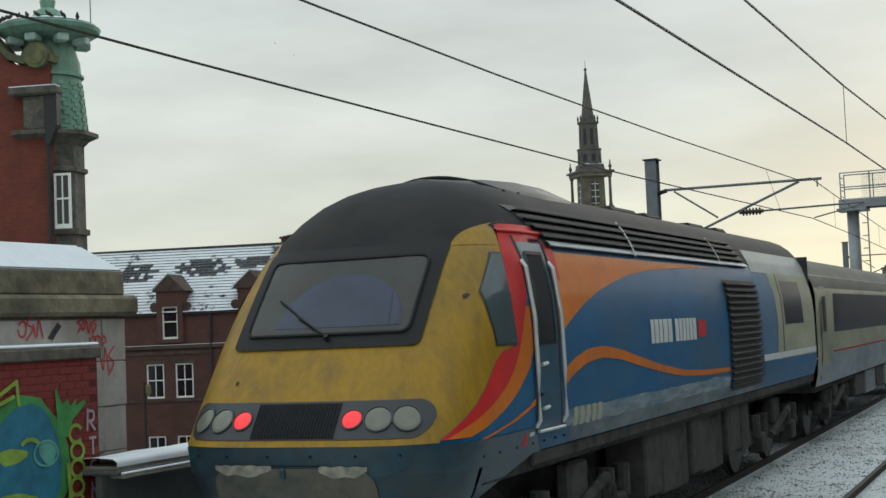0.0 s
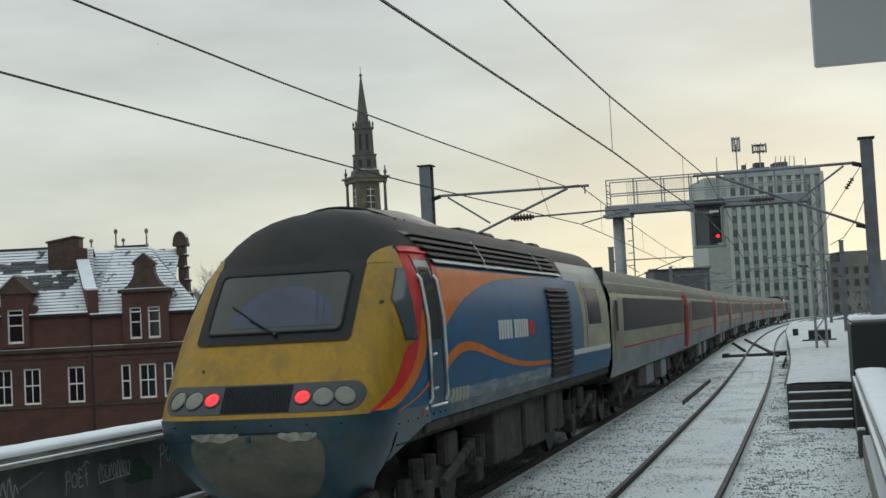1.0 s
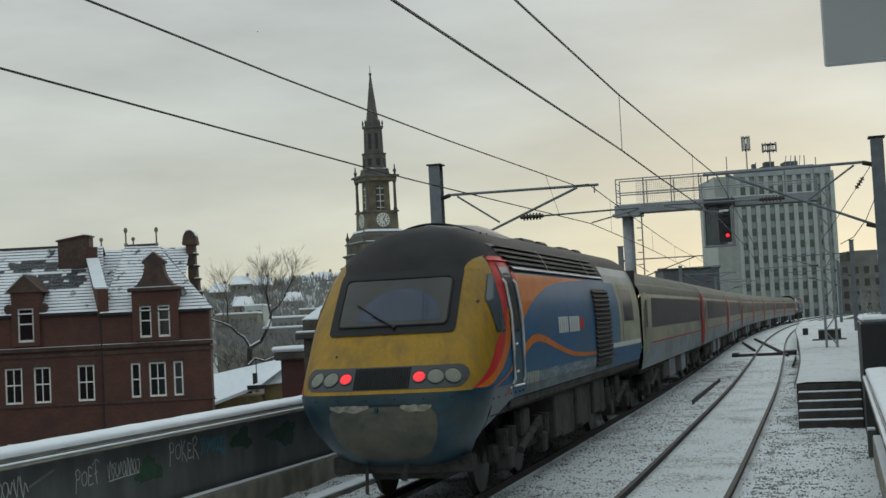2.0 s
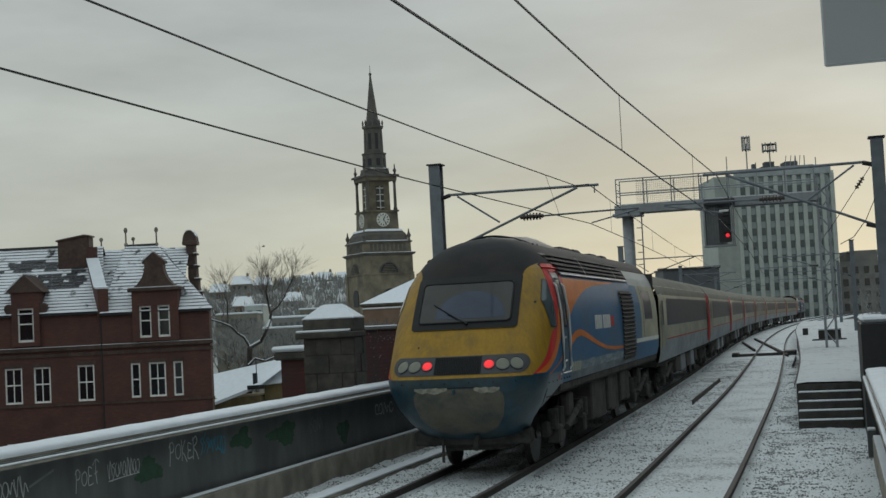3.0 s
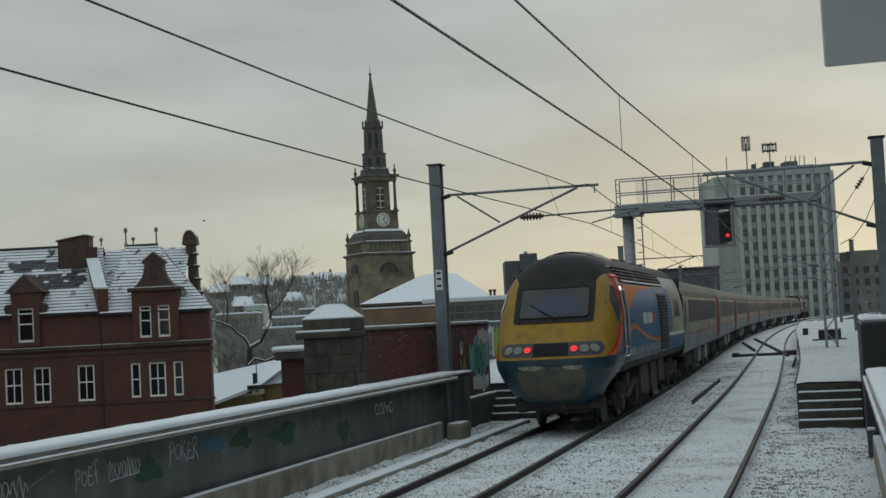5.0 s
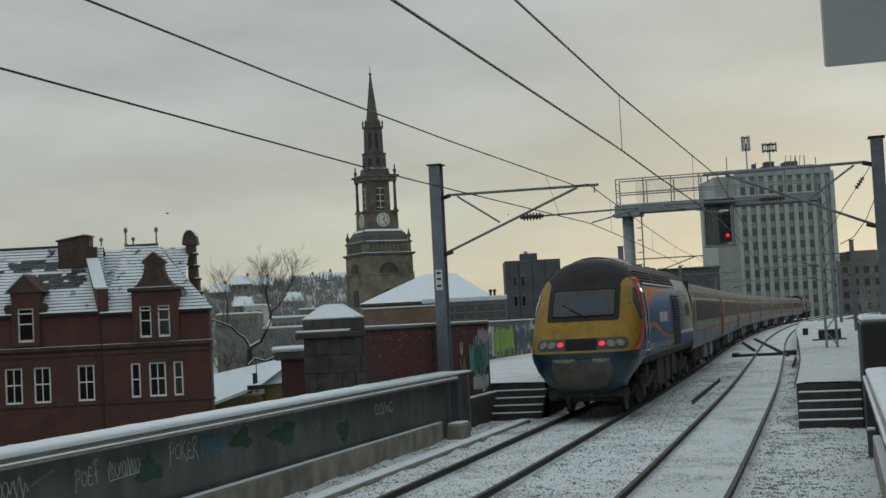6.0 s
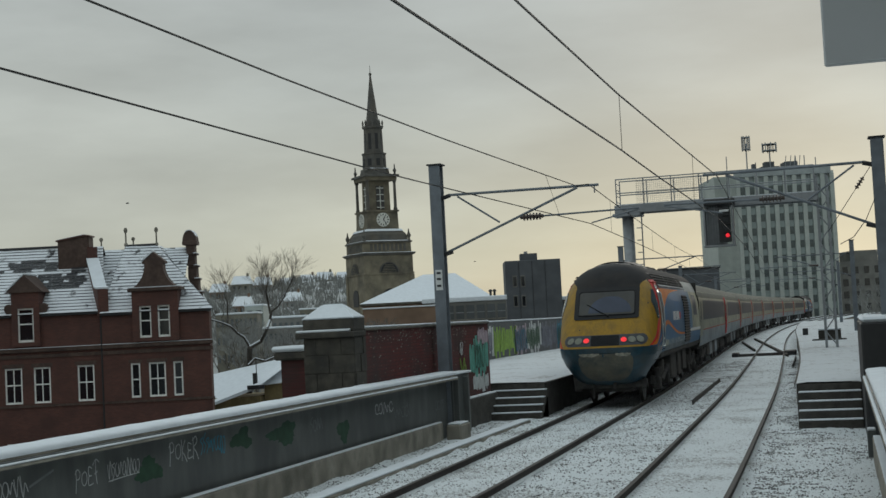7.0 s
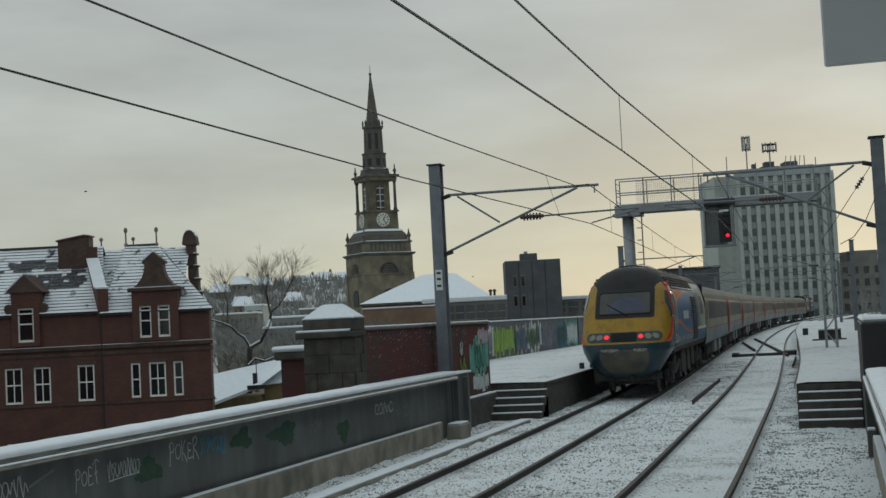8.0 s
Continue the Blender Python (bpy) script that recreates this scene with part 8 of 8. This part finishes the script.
for (xa, ya), (xb, yb), r in (((-6.75, 116.88), (-2.71, 75.26), 0.07), ((-7.11, 107.08), (-4.99, 85.7), 0.06), ((-5.5, 77.8), (-2.6, 78.3), 0.05), ((-2.05, 62), (-2.2, 72), 0.025), ((-4.15, 40), (-4.35, 52), 0.018)):
    dx, dy = xb - xa, yb - ya
    L_ = math.hypot(dx, dy)
    m_ = pose(xa, ya, 0, 0, 0, math.degrees(math.atan2(dy, dx)))
    part("crossing_bar", a_box(0, L_, -r, r, -0.16, 0.0, bevel=0.02, m=m_), RAIL, jt)
part("point_motor", a_box(-2.95, -2.35, 77.2, 78.9, -0.2, 0.10, bevel=0.04), BLACK, jt)
part("point_motor", a_box(-5.75, -5.4, 77.2, 78.4, -0.2, 0.08, bevel=0.04), BLACK, jt)
cab_ = thing("equipment_cabinet", Matrix(), "low dark trackside cabinet topped with snow on the platform", "cabinet")
part("cabinet_body", a_box(-1.0, 0.05, 69, 70, PLAT, PLAT + 0.5, bevel=0.03), STEP_RISER, cab_)
part("snow_cap", a_box(-1.02, 0.07, 68.98, 70.02, PLAT + 0.502, PLAT + 0.58, bevel=0.03), SNOW, cab_)
part("ledge", a_box(-1.3, 0.3, 68.4, 68.9, PLAT, PLAT + 0.1, bevel=0.03), STEP_RISER, cab_)
bx = thing("trackside_box", Matrix(), "small dark trackside box beside the platform edge", "box")
part("box_body", a_box(-2.05, -1.75, 82, 82.5, PLAT, PLAT + 0.42, bevel=0.03), BLACK, bx)
for k, (x, y) in enumerate(((-8.3, 45.6), (-8.05, 46.2))):
    s_ = thing("boot_scraper_post", Matrix(), "short dark stub on the snowy platform", "stub")
    part("stub", a_box(x - 0.08, x + 0.08, y, y + 0.12, PLAT, PLAT + 0.22, bevel=0.02), BLACK, s_)
bn = thing("cable_trough", Matrix(), "low concrete cable trough along the parapet under snow", "cable trough")
part("trough", a_box(-8.15, -7.85, 12, 35.4, -0.3, -0.1, bevel=0.02), STONE_LIGHT, bn)
part("trough_snow", a_box(-8.14, -7.86, 12, 35.4, -0.097, -0.06, bevel=0.012), SNOW, bn)

# hanging panel close to the stand
bd = thing("hanging_sign", Matrix(), "plain grey board hanging beside the stand", "sign board")
PANEL_GREY = mat("plain_grey_board", (0.55, 0.57, 0.58), 0.7, var=0.05, scale=2)
part("board", a_box(0.004, 0.40, 3.0, 3.02, 3.02, 3.6, bevel=0.004), PANEL_GREY, bd)
for x in (0.08, 0.32):
    part("hanger", rod(bmesh.new(), (x, 3.01, 3.6), (x, 3.01, 4.21), 0.012, 6), GALV, bd)

# ---------- graffiti ----------


def paint(name, color):
    return mat(name, color, 0.75, var=0.2, scale=6, dirt=tuple(c * 0.5 for c in color), dirt_amt=0.4, dirt_scale=5)


G_WHITE, G_BLUE, G_GREEN, G_DEEP, G_LIME = paint("white_spray", (0.54, 0.56, 0.55)), paint("blue_spray", (0.02, 0.16, 0.24)), paint("green_spray", (0.05, 0.26, 0.07)), paint("dark_green_spray", (0.028, 0.075, 0.042)), paint("lime_spray", (0.22, 0.36, 0.05))
G_SKY = paint("sky_blue_spray", (0.06, 0.30, 0.42))
G_GREY_TAG = paint("faded_grey_spray", (0.20, 0.215, 0.215))
NEAR_BRICK = mat("red_brick_paint", (0.20, 0.022, 0.016), 0.7, var=0.3, scale=3, dirt=(0.10, 0.03, 0.025), dirt_amt=0.7, dirt_scale=2.5, bump=0.3, bump_scale=30)
G_TEAL, G_RED, G_PINK = paint("teal_spray", (0.10, 0.34, 0.27)), paint("red_spray", (0.42, 0.04, 0.04)), paint("pale_pink_spray", (0.42, 0.34, 0.38))


def stroke(bm, x, pts, w):
    """A sprayed line on a wall that faces +x: points are (y, z)."""
    for (ya, za), (yb, zb) in zip(pts, pts[1:]):
        x += 0.0004
        d_ = Vector((0, yb - ya, zb - za))
        if d_.length < 1e-4:
            continue
        n = Vector((0, -d_.z, d_.y)).normalized() * w / 2
        e = d_.normalized() * w * 0.3
        a, b = Vector((x, ya, za)) - e, Vector((x, yb, zb)) + e
        bm.faces.new([bm.verts.new(p) for p in (a - n, b - n, b + n, a + n)])


def scrawl(bm, x, y, z, w, h, n, seed, lw=0.03):
    """Illegible looping tag of n strokes."""
    rnd = random.Random(seed)
    for k in range(n):
        yc = y + w * (k + 0.5) / n
        pts = []
        ph = rnd.uniform(0, 6.28)
        x += 0.006
        f1, f2 = rnd.uniform(4.0, 8.5), rnd.uniform(4.5, 9.0)
        for i in range(22):
            t = i / 21
            pts.append((yc + w / n * (0.62 * math.sin(ph + t * f1) + 0.25 * (t - 0.5)), z + h * (0.5 + 0.5 * math.cos(ph * 1.7 + t * f2))))
        stroke(bm, x, pts, lw)


def blob(bm, x, yc, zc, ry, rz, seed, n=26, rough=0.18):
    rnd = random.Random(seed)
    c = bm.verts.new((x, yc, zc))
    ring = []
    for i in range(n):
        a = 2 * math.pi * i / n
        k = 1 + rough * math.sin(3 * a + seed) * 0.5 + rnd.uniform(-rough, rough) * 0.3
        ring.append(bm.verts.new((x, yc + ry * k * math.cos(a), zc + rz * k * math.sin(a))))
    for i in range(n):
        bm.faces.new((c, ring[i], ring[(i + 1) % n]))


gx = -8.975
LETTERS = {
    "P": (((0.1, -0.25), (0.2, 0.5), (0.12, 0.95)), ((0.05, 0.75), (0.4, 1.0), (0.75, 0.8), (0.6, 0.5), (0.2, 0.45))),
    "O": (((0.5, 0.75), (0.15, 0.6), (0.1, 0.2), (0.45, 0.02), (0.8, 0.25), (0.75, 0.65), (0.45, 0.78)),),
    "K": (((0.15, 0.95), (0.2, 0.4), (0.15, -0.1)), ((0.75, 0.9), (0.25, 0.4), (0.55, 0.15), (0.9, -0.2))),
    "E": (((0.8, 0.85), (0.3, 0.95), (0.25, 0.55), (0.65, 0.5), (0.2, 0.45), (0.15, 0.05), (0.85, 0.1)),),
    "R": (((0.15, -0.2), (0.2, 0.5), (0.15, 1.0)), ((0.1, 0.85), (0.6, 1.05), (0.8, 0.75), (0.25, 0.45), (0.6, 0.15), (0.9, -0.25))),
    "T": (((0.0, 0.75), (0.5, 1.0), (1.0, 0.85)), ((0.5, 0.95), (0.45, 0.4), (0.6, -0.1)), ((0.3, 0.35), (0.7, 0.45)))}


def curve_through(pts, n=5):
    """Rounded line through a few points."""
    out = []
    P = [pts[0]] + list(pts) + [pts[-1]]
    for a, b, c, d_ in zip(P, P[1:], P[2:], P[3:]):
        for k in range(n):
            t = k / n
            out.append(tuple(0.5 * (2 * b[i] + (c[i] - a[i]) * t + (2 * a[i] - 5 * b[i] + 4 * c[i] - d_[i]) * t * t + (3 * b[i] - a[i] - 3 * c[i] + d_[i]) * t ** 3) for i in (0, 1)))
    return out + [pts[-1]]


def tag_word(word, y, z, w, h, m_, parent, x, lw):
    """A sprayed word, each letter a little different in height."""
    b = bmesh.new()
    rnd_ = random.Random(len(word))
    st = w / len(word)
    for k, ch_ in enumerate(word):
        dz, sc = rnd_.uniform(-0.06, 0.1) * h, rnd_.uniform(0.85, 1.15)
        for line in LETTERS[ch_]:
            stroke(b, x + 0.003 * k, curve_through([(y + st * (k + 1.12 * u), z + dz + h * sc * v) for u, v in line]), lw)
    part("graffiti_tag", b, m_, parent)["kind"] = "stuff"


def tag_scribble(y, z, w, h, n, seed, m_, parent, x, lw):
    """An illegible tag: angular and looped strokes crowded together."""
    b = bmesh.new()
    rnd_ = random.Random(seed)
    st = w / n
    for k in range(n):
        c = y + st * (k + 0.5)
        kind = rnd_.randrange(3)
        if kind == 0:
            line = [(c - st * 0.6, z + h * rnd_.uniform(0.5, 1)), (c - st * 0.2, z + h * rnd_.uniform(0, 0.3)), (c + st * 0.1, z + h * rnd_.uniform(0.6, 1)), (c + st * 0.6, z + h * rnd_.uniform(0, 0.4))]
        elif kind == 1:
            a0 = rnd_.uniform(0, 6.28)
            line = [(c + st * 0.5 * math.cos(a0 + a), z + h * (0.45 + 0.36 * math.sin(a0 + a))) for a in (0, 0.9, 1.8, 2.7, 3.6, 4.5, 5.6)]
        else:
            line = [(c + st * 0.5, z + h * rnd_.uniform(0.8, 1.1)), (c - st * 0.4, z + h * 0.7), (c + st * 0.35, z + h * 0.45), (c - st * 0.5, z + h * rnd_.uniform(-0.1, 0.15))]
        stroke(b, x + 0.003 * k, curve_through(line), lw)
    if seed == 3:
        stroke(b, x + 0.003 * n, curve_through([(y - 0.05 * w, z - 0.05 * h), (y + 0.5 * w, z + 0.02 * h), (y + w, z + 0.05 * h)]), lw)
    part("graffiti_tag", b, m_, parent)["kind"] = "stuff"


tag_word("POKER", 17.42, 0.80, 0.86, 0.24, G_WHITE, left_girder, gx, 0.017)
tag_word("POET", 14.97, 0.76, 0.54, 0.25, G_WHITE, left_girder, gx, 0.014)
for y, z, w, h, n, sd, m_, lw in ((13.2, 0.80, 0.72, 0.26, 6, 1, G_WHITE, 0.014), (15.76, 0.76, 0.76, 0.24, 9, 3, G_WHITE, 0.013), (18.4, 0.80, 0.62, 0.28, 7, 5, G_SKY, 0.016), (19.05, 0.72, 0.16, 0.36, 2, 11, G_SKY, 0.02),
                                  (22.72, 0.72, 0.55, 0.26, 4, 6, G_GREY_TAG, 0.018), (26.25, 0.74, 1.1, 0.28, 5, 7, G_WHITE, 0.022), (27.5, 0.56, 1.1, 0.32, 5, 8, G_GREY_TAG, 0.022), (30.5, 0.52, 0.7, 0.28, 4, 9, G_GREY_TAG, 0.02)):
    tag_scribble(y, z, w, h, n, sd, m_, left_girder, gx, lw)
bm = bmesh.new()
stroke(bm, gx, [(14.0, 0.90), (14.25, 0.965), (14.5, 1.03)], 0.030)
part("paint_streak", bm, G_GREY_TAG, left_girder)


def drips(bm, x, ya, yb, za, zb, seed, step):
    """Upright smears of paint side by side, with ragged ends."""
    rnd_ = random.Random(seed)
    y_ = ya
    while y_ < yb:
        w1 = step * rnd_.uniform(0.5, 1.3)
        lo, hi = za + (zb - za) * rnd_.uniform(0.0, 0.3), zb - (zb - za) * rnd_.uniform(0.0, 0.22)
        ws = [w1 * rnd_.uniform(0.2, 0.6), w1 * rnd_.uniform(0.42, 0.56), w1 * rnd_.uniform(0.4, 0.56), w1 * rnd_.uniform(0.15, 0.5)]
        zs = [lo, lo + (hi - lo) * 0.3, lo + (hi - lo) * 0.75, hi]
        sh = w1 * rnd_.uniform(-0.3, 0.3)
        prev = None
        for k_ in range(4):
            pair = [bm.verts.new((x, y_ + w1 / 2 - ws[k_] + sh * k_ / 3, zs[k_])), bm.verts.new((x, y_ + w1 / 2 + ws[k_] + sh * k_ / 3, zs[k_]))]
            if prev:
                bm.faces.new((prev[0], prev[1], pair[1], pair[0]))
            prev = pair
        y_ += w1 * 0.96
    return bm


for yc, zc, ry, rz, sd in ((16.85, 0.76, 0.36, 0.15, 3), (19.85, 0.90, 0.36, 0.15, 4), (21.5, 0.83, 0.55, 0.17, 5), (24.4, 0.62, 0.3, 0.2, 6)):
    bm = bmesh.new()
    blob(bm, gx - 0.002, yc, zc, ry, rz, sd, 40, 0.5)
    part("paint_patch", bm, G_DEEP, left_girder)
# far red wall: turquoise piece and tags
xw = -9.296
part("graffiti_piece", drips(bmesh.new(), xw, 35.0, 36.8, 0.95, 2.15, 5, 0.22), G_TEAL, far_wall, "turquoise graffiti piece")
part("graffiti_piece", drips(bmesh.new(), xw + 0.002, 35.2, 36.7, 0.62, 1.15, 6, 0.18), G_WHITE, far_wall)
part("graffiti_piece", drips(bmesh.new(), xw + 0.003, 35.9, 36.9, 1.9, 2.36, 7, 0.2), G_PINK, far_wall)
for y, z, w, h, n, sd, m_ in ((34.0, 1.25, 0.5, 0.35, 3, 13, G_LIME), (34.0, 1.7, 0.25, 0.3, 2, 15, G_WHITE), (35.5, 1.3, 1.0, 0.6, 4, 11, G_DEEP)):
    bm = bmesh.new()
    scrawl(bm, xw + 0.004, y, z, w, h, n, sd, 0.035)
    part("graffiti_tag", bm, m_, far_wall)["kind"] = "stuff"
# chips of paint missing from the far wall
rnd = random.Random(31)
bm = bmesh.new()
for k in range(300):
    yc, zc, r_ = rnd.uniform(27.0, 34.8), rnd.uniform(0.7, 2.42) if k % 3 else rnd.uniform(2.2, 2.44), rnd.uniform(0.008, 0.024)
    bm.faces.new([bm.verts.new((xw + 0.001, yc + r_ * rnd.uniform(0.8, 2.4) * a_, zc + r_ * rnd.uniform(0.4, 1.0) * b_)) for a_, b_ in ((-1, -1), (1, -0.6), (0.8, 1), (-0.7, 0.9))])
part("paint_chips", bm, STONE_LIGHT, far_wall, "pale chips in the flaking paint")["kind"] = "stuff"
rnd = random.Random(77)
bm = bmesh.new()
for k in range(70):
    y0_ = 27.0 + 2.4 * rnd.random() ** 1.5
    rod(bm, (-9.45 + rnd.uniform(-0.1, 0.12), y0_, 2.5), (-9.45 + rnd.uniform(-0.2, 0.2), y0_ + rnd.uniform(-0.12, 0.12), 2.5 + rnd.uniform(0.06, 0.22)), 0.006, 3)
part("dead_weed", bm, TWIG, far_wall, "dead weeds growing on the coping")["kind"] = "stuff"
# long platform wall
G_GREY = mat("grey_spray_paint", (0.13, 0.14, 0.17), 0.7, var=0.3, scale=4, dirt=(0.06, 0.07, 0.1), dirt_amt=0.8)
rnd = random.Random(9)
y = 52.0
k = 0
while y < 112:
    wd = rnd.uniform(2.6, 4.6)
    m_ = (G_TEAL, G_GREY, G_WHITE, G_LIME, G_PINK, G_WHITE, G_GREY, G_BLUE)[k % 8]
    part("graffiti_piece", drips(bmesh.new(), -15.245, y, y + wd, 0.62, 2.42, k, 0.42), m_, w_)
    part("graffiti_piece", drips(bmesh.new(), -15.242, y + 0.2, y + wd * 0.9, 0.9, 2.2, 50 + k, 0.22), (G_DEEP, G_WHITE, G_GREY, G_LIME, G_GREY, G_DEEP, G_PINK)[k % 7], w_) if k % 3 else None
    if k % 3 == 1:
        bm = bmesh.new()
        scrawl(bm, -15.238, y, 1.0, wd, 1.0, 6, 20 + k, 0.05)
        part("graffiti_tag", bm, (G_DEEP, G_BLUE, G_GREY)[k % 3], w_)["kind"] = "stuff"
    y += wd * 1.0
    k += 1
# near red wall: green and blue piece
xn = -9.204


def shape(bm, x, pts):
    bm.faces.new([bm.verts.new((x, y, z)) for y, z in pts])


bm = bmesh.new()
blob(bm, xn, 10.38, 1.42, 0.62, 0.62, 3, 36, 0.10)
part("graffiti_piece", bm, G_GREEN, near_wall, "green outline of the large piece")
bm = bmesh.new()
blob(bm, xn + 0.003, 10.36, 1.42, 0.53, 0.54, 4, 36, 0.08)
part("graffiti_piece", bm, G_BLUE, near_wall, "blue head of the large piece")
bm = bmesh.new()
shape(bm, xn + 0.005, ((10.80, 1.62), (10.98, 1.62), (11.05, 1.78), (11.26, 1.93), (11.24, 1.97), (11.10, 1.92), (11.12, 1.99), (11.02, 1.92), (10.98, 1.99), (10.90, 1.94), (10.82, 2.10), (10.80, 2.09), (10.82, 1.85)))
part("graffiti_piece", bm, G_GREEN, near_wall, "bright green spiky letter")
bm = bmesh.new()
for yc, zc, ry, rz, sd in ((10.18, 1.50, 0.20, 0.075, 1), (10.2, 1.08, 0.28, 0.07, 2)):
    blob(bm, xn + 0.006, yc, zc, ry, rz, sd)
part("graffiti_piece", bm, G_LIME, near_wall)
bm = bmesh.new()
blob(bm, xn + 0.007, 10.68, 1.50, 0.13, 0.11, 6)
part("graffiti_piece", bm, G_TEAL, near_wall)


def loop_line(yc, zc, ry, rz, a0, a1, n=9):
    return [(yc + ry * math.cos(a0 + (a1 - a0) * k / n), zc + rz * math.sin(a0 + (a1 - a0) * k / n)) for k in range(n + 1)]


bm = bmesh.new()
for k, (yc, zc, a0, a1) in enumerate(((11.09, 1.64, 0.6, 5.4), (11.10, 1.47, 0.0, 6.5), (11.09, 1.30, 0.3, 6.7), (11.07, 1.12, 0.0, 6.5), (11.05, 0.97, 2.0, 7.5))):
    stroke(bm, xn + 0.006 + 0.006 * k, loop_line(yc, zc, 0.095, 0.085, a0, a1, 14), 0.036)
stroke(bm, xn + 0.04, [(10.93, 1.35), (10.95, 1.1), (10.93, 0.85)], 0.05)
part("graffiti_tag", bm, G_LIME, near_wall, "column of looping lime letters")["kind"] = "stuff"
bm = bmesh.new()
for k, line in enumerate((((11.27, 1.66), (11.28, 1.87)), ((11.27, 1.85), (11.36, 1.84), (11.35, 1.76), (11.28, 1.75)), ((11.29, 1.75), (11.37, 1.66)), ((11.28, 1.58), (11.37, 1.58)), ((11.32, 1.58), (11.32, 1.42)),
                          ((11.36, 1.36), (11.28, 1.34), (11.27, 1.22), (11.36, 1.20)), ((11.28, 1.14), (11.27, 0.96)), ((11.28, 1.1), (11.36, 1.0), (11.36, 1.14)))):
    stroke(bm, xn + 0.006 + 0.006 * k, curve_through(list(line)), 0.028)
part("graffiti_tag", bm, G_PINK, near_wall, "column of pale pink letters")["kind"] = "stuff"
bm = bmesh.new()
stroke(bm, xn + 0.012, loop_line(10.64, 1.49, 0.17, 0.12, 0, 6.4, 24), 0.022)
part("graffiti_tag", bm, G_TEAL, near_wall, "pale ring of the eye")["kind"] = "stuff"
bm = bmesh.new()
stroke(bm, xn + 0.012, loop_line(10.42, 1.56, 0.13, 0.08, 0.3, 2.6, 10), 0.04)
stroke(bm, xn + 0.02, [(9.95, 2.05), (10.25, 2.2), (10.27, 1.98)], 0.04)
stroke(bm, xn + 0.026, [(9.95, 1.98), (10.2, 2.06)], 0.04)
part("graffiti_tag", bm, G_LIME, near_wall)["kind"] = "stuff"
pier_tag = piers_[0]
for y, z, w, h, n, sd in ((10.66, 2.60, 0.34, 0.22, 3, 44), (11.55, 2.64, 0.30, 0.17, 4, 42), (11.74, 2.52, 0.26, 0.11, 3, 45), (11.92, 2.18, 0.22, 0.30, 2, 43)):
    tag_scribble(y, z, w, h, n, sd, G_RED, pier_tag, -9.522, 0.020)
bm = bmesh.new()
shape(bm, -9.517, ((11.08, 2.6), (11.16, 2.58), (11.3, 2.72), (11.24, 2.76)))
part("graffiti_tag", bm, BLACK, pier_tag)["kind"] = "stuff"

# bricks of the near wall, proud of their joints
bmesh_brick = None
for k in range(25):
    for i in range(11):
        y = 9.2 + 0.2255 * i + (0.113 if k % 2 else 0)
        if y > 11.3:
            continue
        if bmesh_brick is None:
            b_ = part("brick", a_box(-0.05, 0.006, 0, 0.2205, 0, 0.0705, bevel=0.003), NEAR_BRICK, near_wall)
            bmesh_brick = b_.data
        else:
            b_ = new("brick", bmesh_brick)
            b_.parent = near_wall
        b_.location = (-9.22 + 0.002 * math.sin(k * 3.1 + i * 1.7), y, 0.5 + 0.0755 * k)

# ---------- birds in the air ----------


def gull():
    b = thing("flying_bird", Matrix(), "small dark bird in flight against the grey sky", "bird", "birds in flight")
    part("bird_body", lathe(bmesh.new(), ((0.01, -0.2), (0.05, -0.1), (0.06, 0.02), (0.045, 0.12), (0.01, 0.2)), 8, pose(0, 0, 0, 0, 90, 0)), BIRD, b)
    for s_ in (-1, 1):
        part("wing", grid(bmesh.new(), [[(-0.1, 0, 0.02), (0.08, 0, 0.02)], [(-0.08, s_ * 0.2, 0.10), (0.06, s_ * 0.2, 0.11)], [(-0.08, s_ * 0.42, 0.06), (0.0, s_ * 0.42, 0.07)]]), BIRD, b)
    return b


birds = [gull() for _ in range(4)]


def fly_birds():
    """Slow flights across the sky, in the frontal frame: seconds, then place."""
    ways = (((0, -97, 350, 79.3), (1, -74, 350, 83.2), (1.5, -61.3, 350, 86), (2, -49, 350, 90.4), (4, -8, 350, 107), (8, 60, 350, 140)),
            ((0, -92, 350, 75.8), (1, -67.4, 350, 77.2), (1.5, -53.9, 350, 77.9), (2.8, -29, 350, 84), (4.5, 36, 350, 112), (8, 90, 350, 150)),
            ((0, 20, 160, 5), (2, -1.8, 160, 7.3), (2.9, -19.8, 160, 12.1), (3.5, -22.1, 160, 13.1), (4.5, -25.4, 160, 15), (5.5, -29.5, 160, 16.2), (8, -41, 160, 19.8)),
            ((0, 60, 250, 120), (5, 25, 250, 72.6), (6, 12.1, 250, 21.5), (6.5, 7.2, 250, 15.1), (7, 5.6, 250, 13.3), (7.5, 5.3, 250, 11.8), (8, 5.1, 250, 10.6)))
    for b, way in zip(birds, ways):
        p = [FRONT @ Vector((u, w, z)) for _, u, w, z in way]
        turn = math.degrees(math.atan2(p[-1].y - p[0].y, p[-1].x - p[0].x))
        walk(b, [(r[0], pose(q.x, q.y, q.z, 8 * math.sin(i * 2.0), 0, turn)) for i, (r, q) in enumerate(zip(way, p))])


motions()
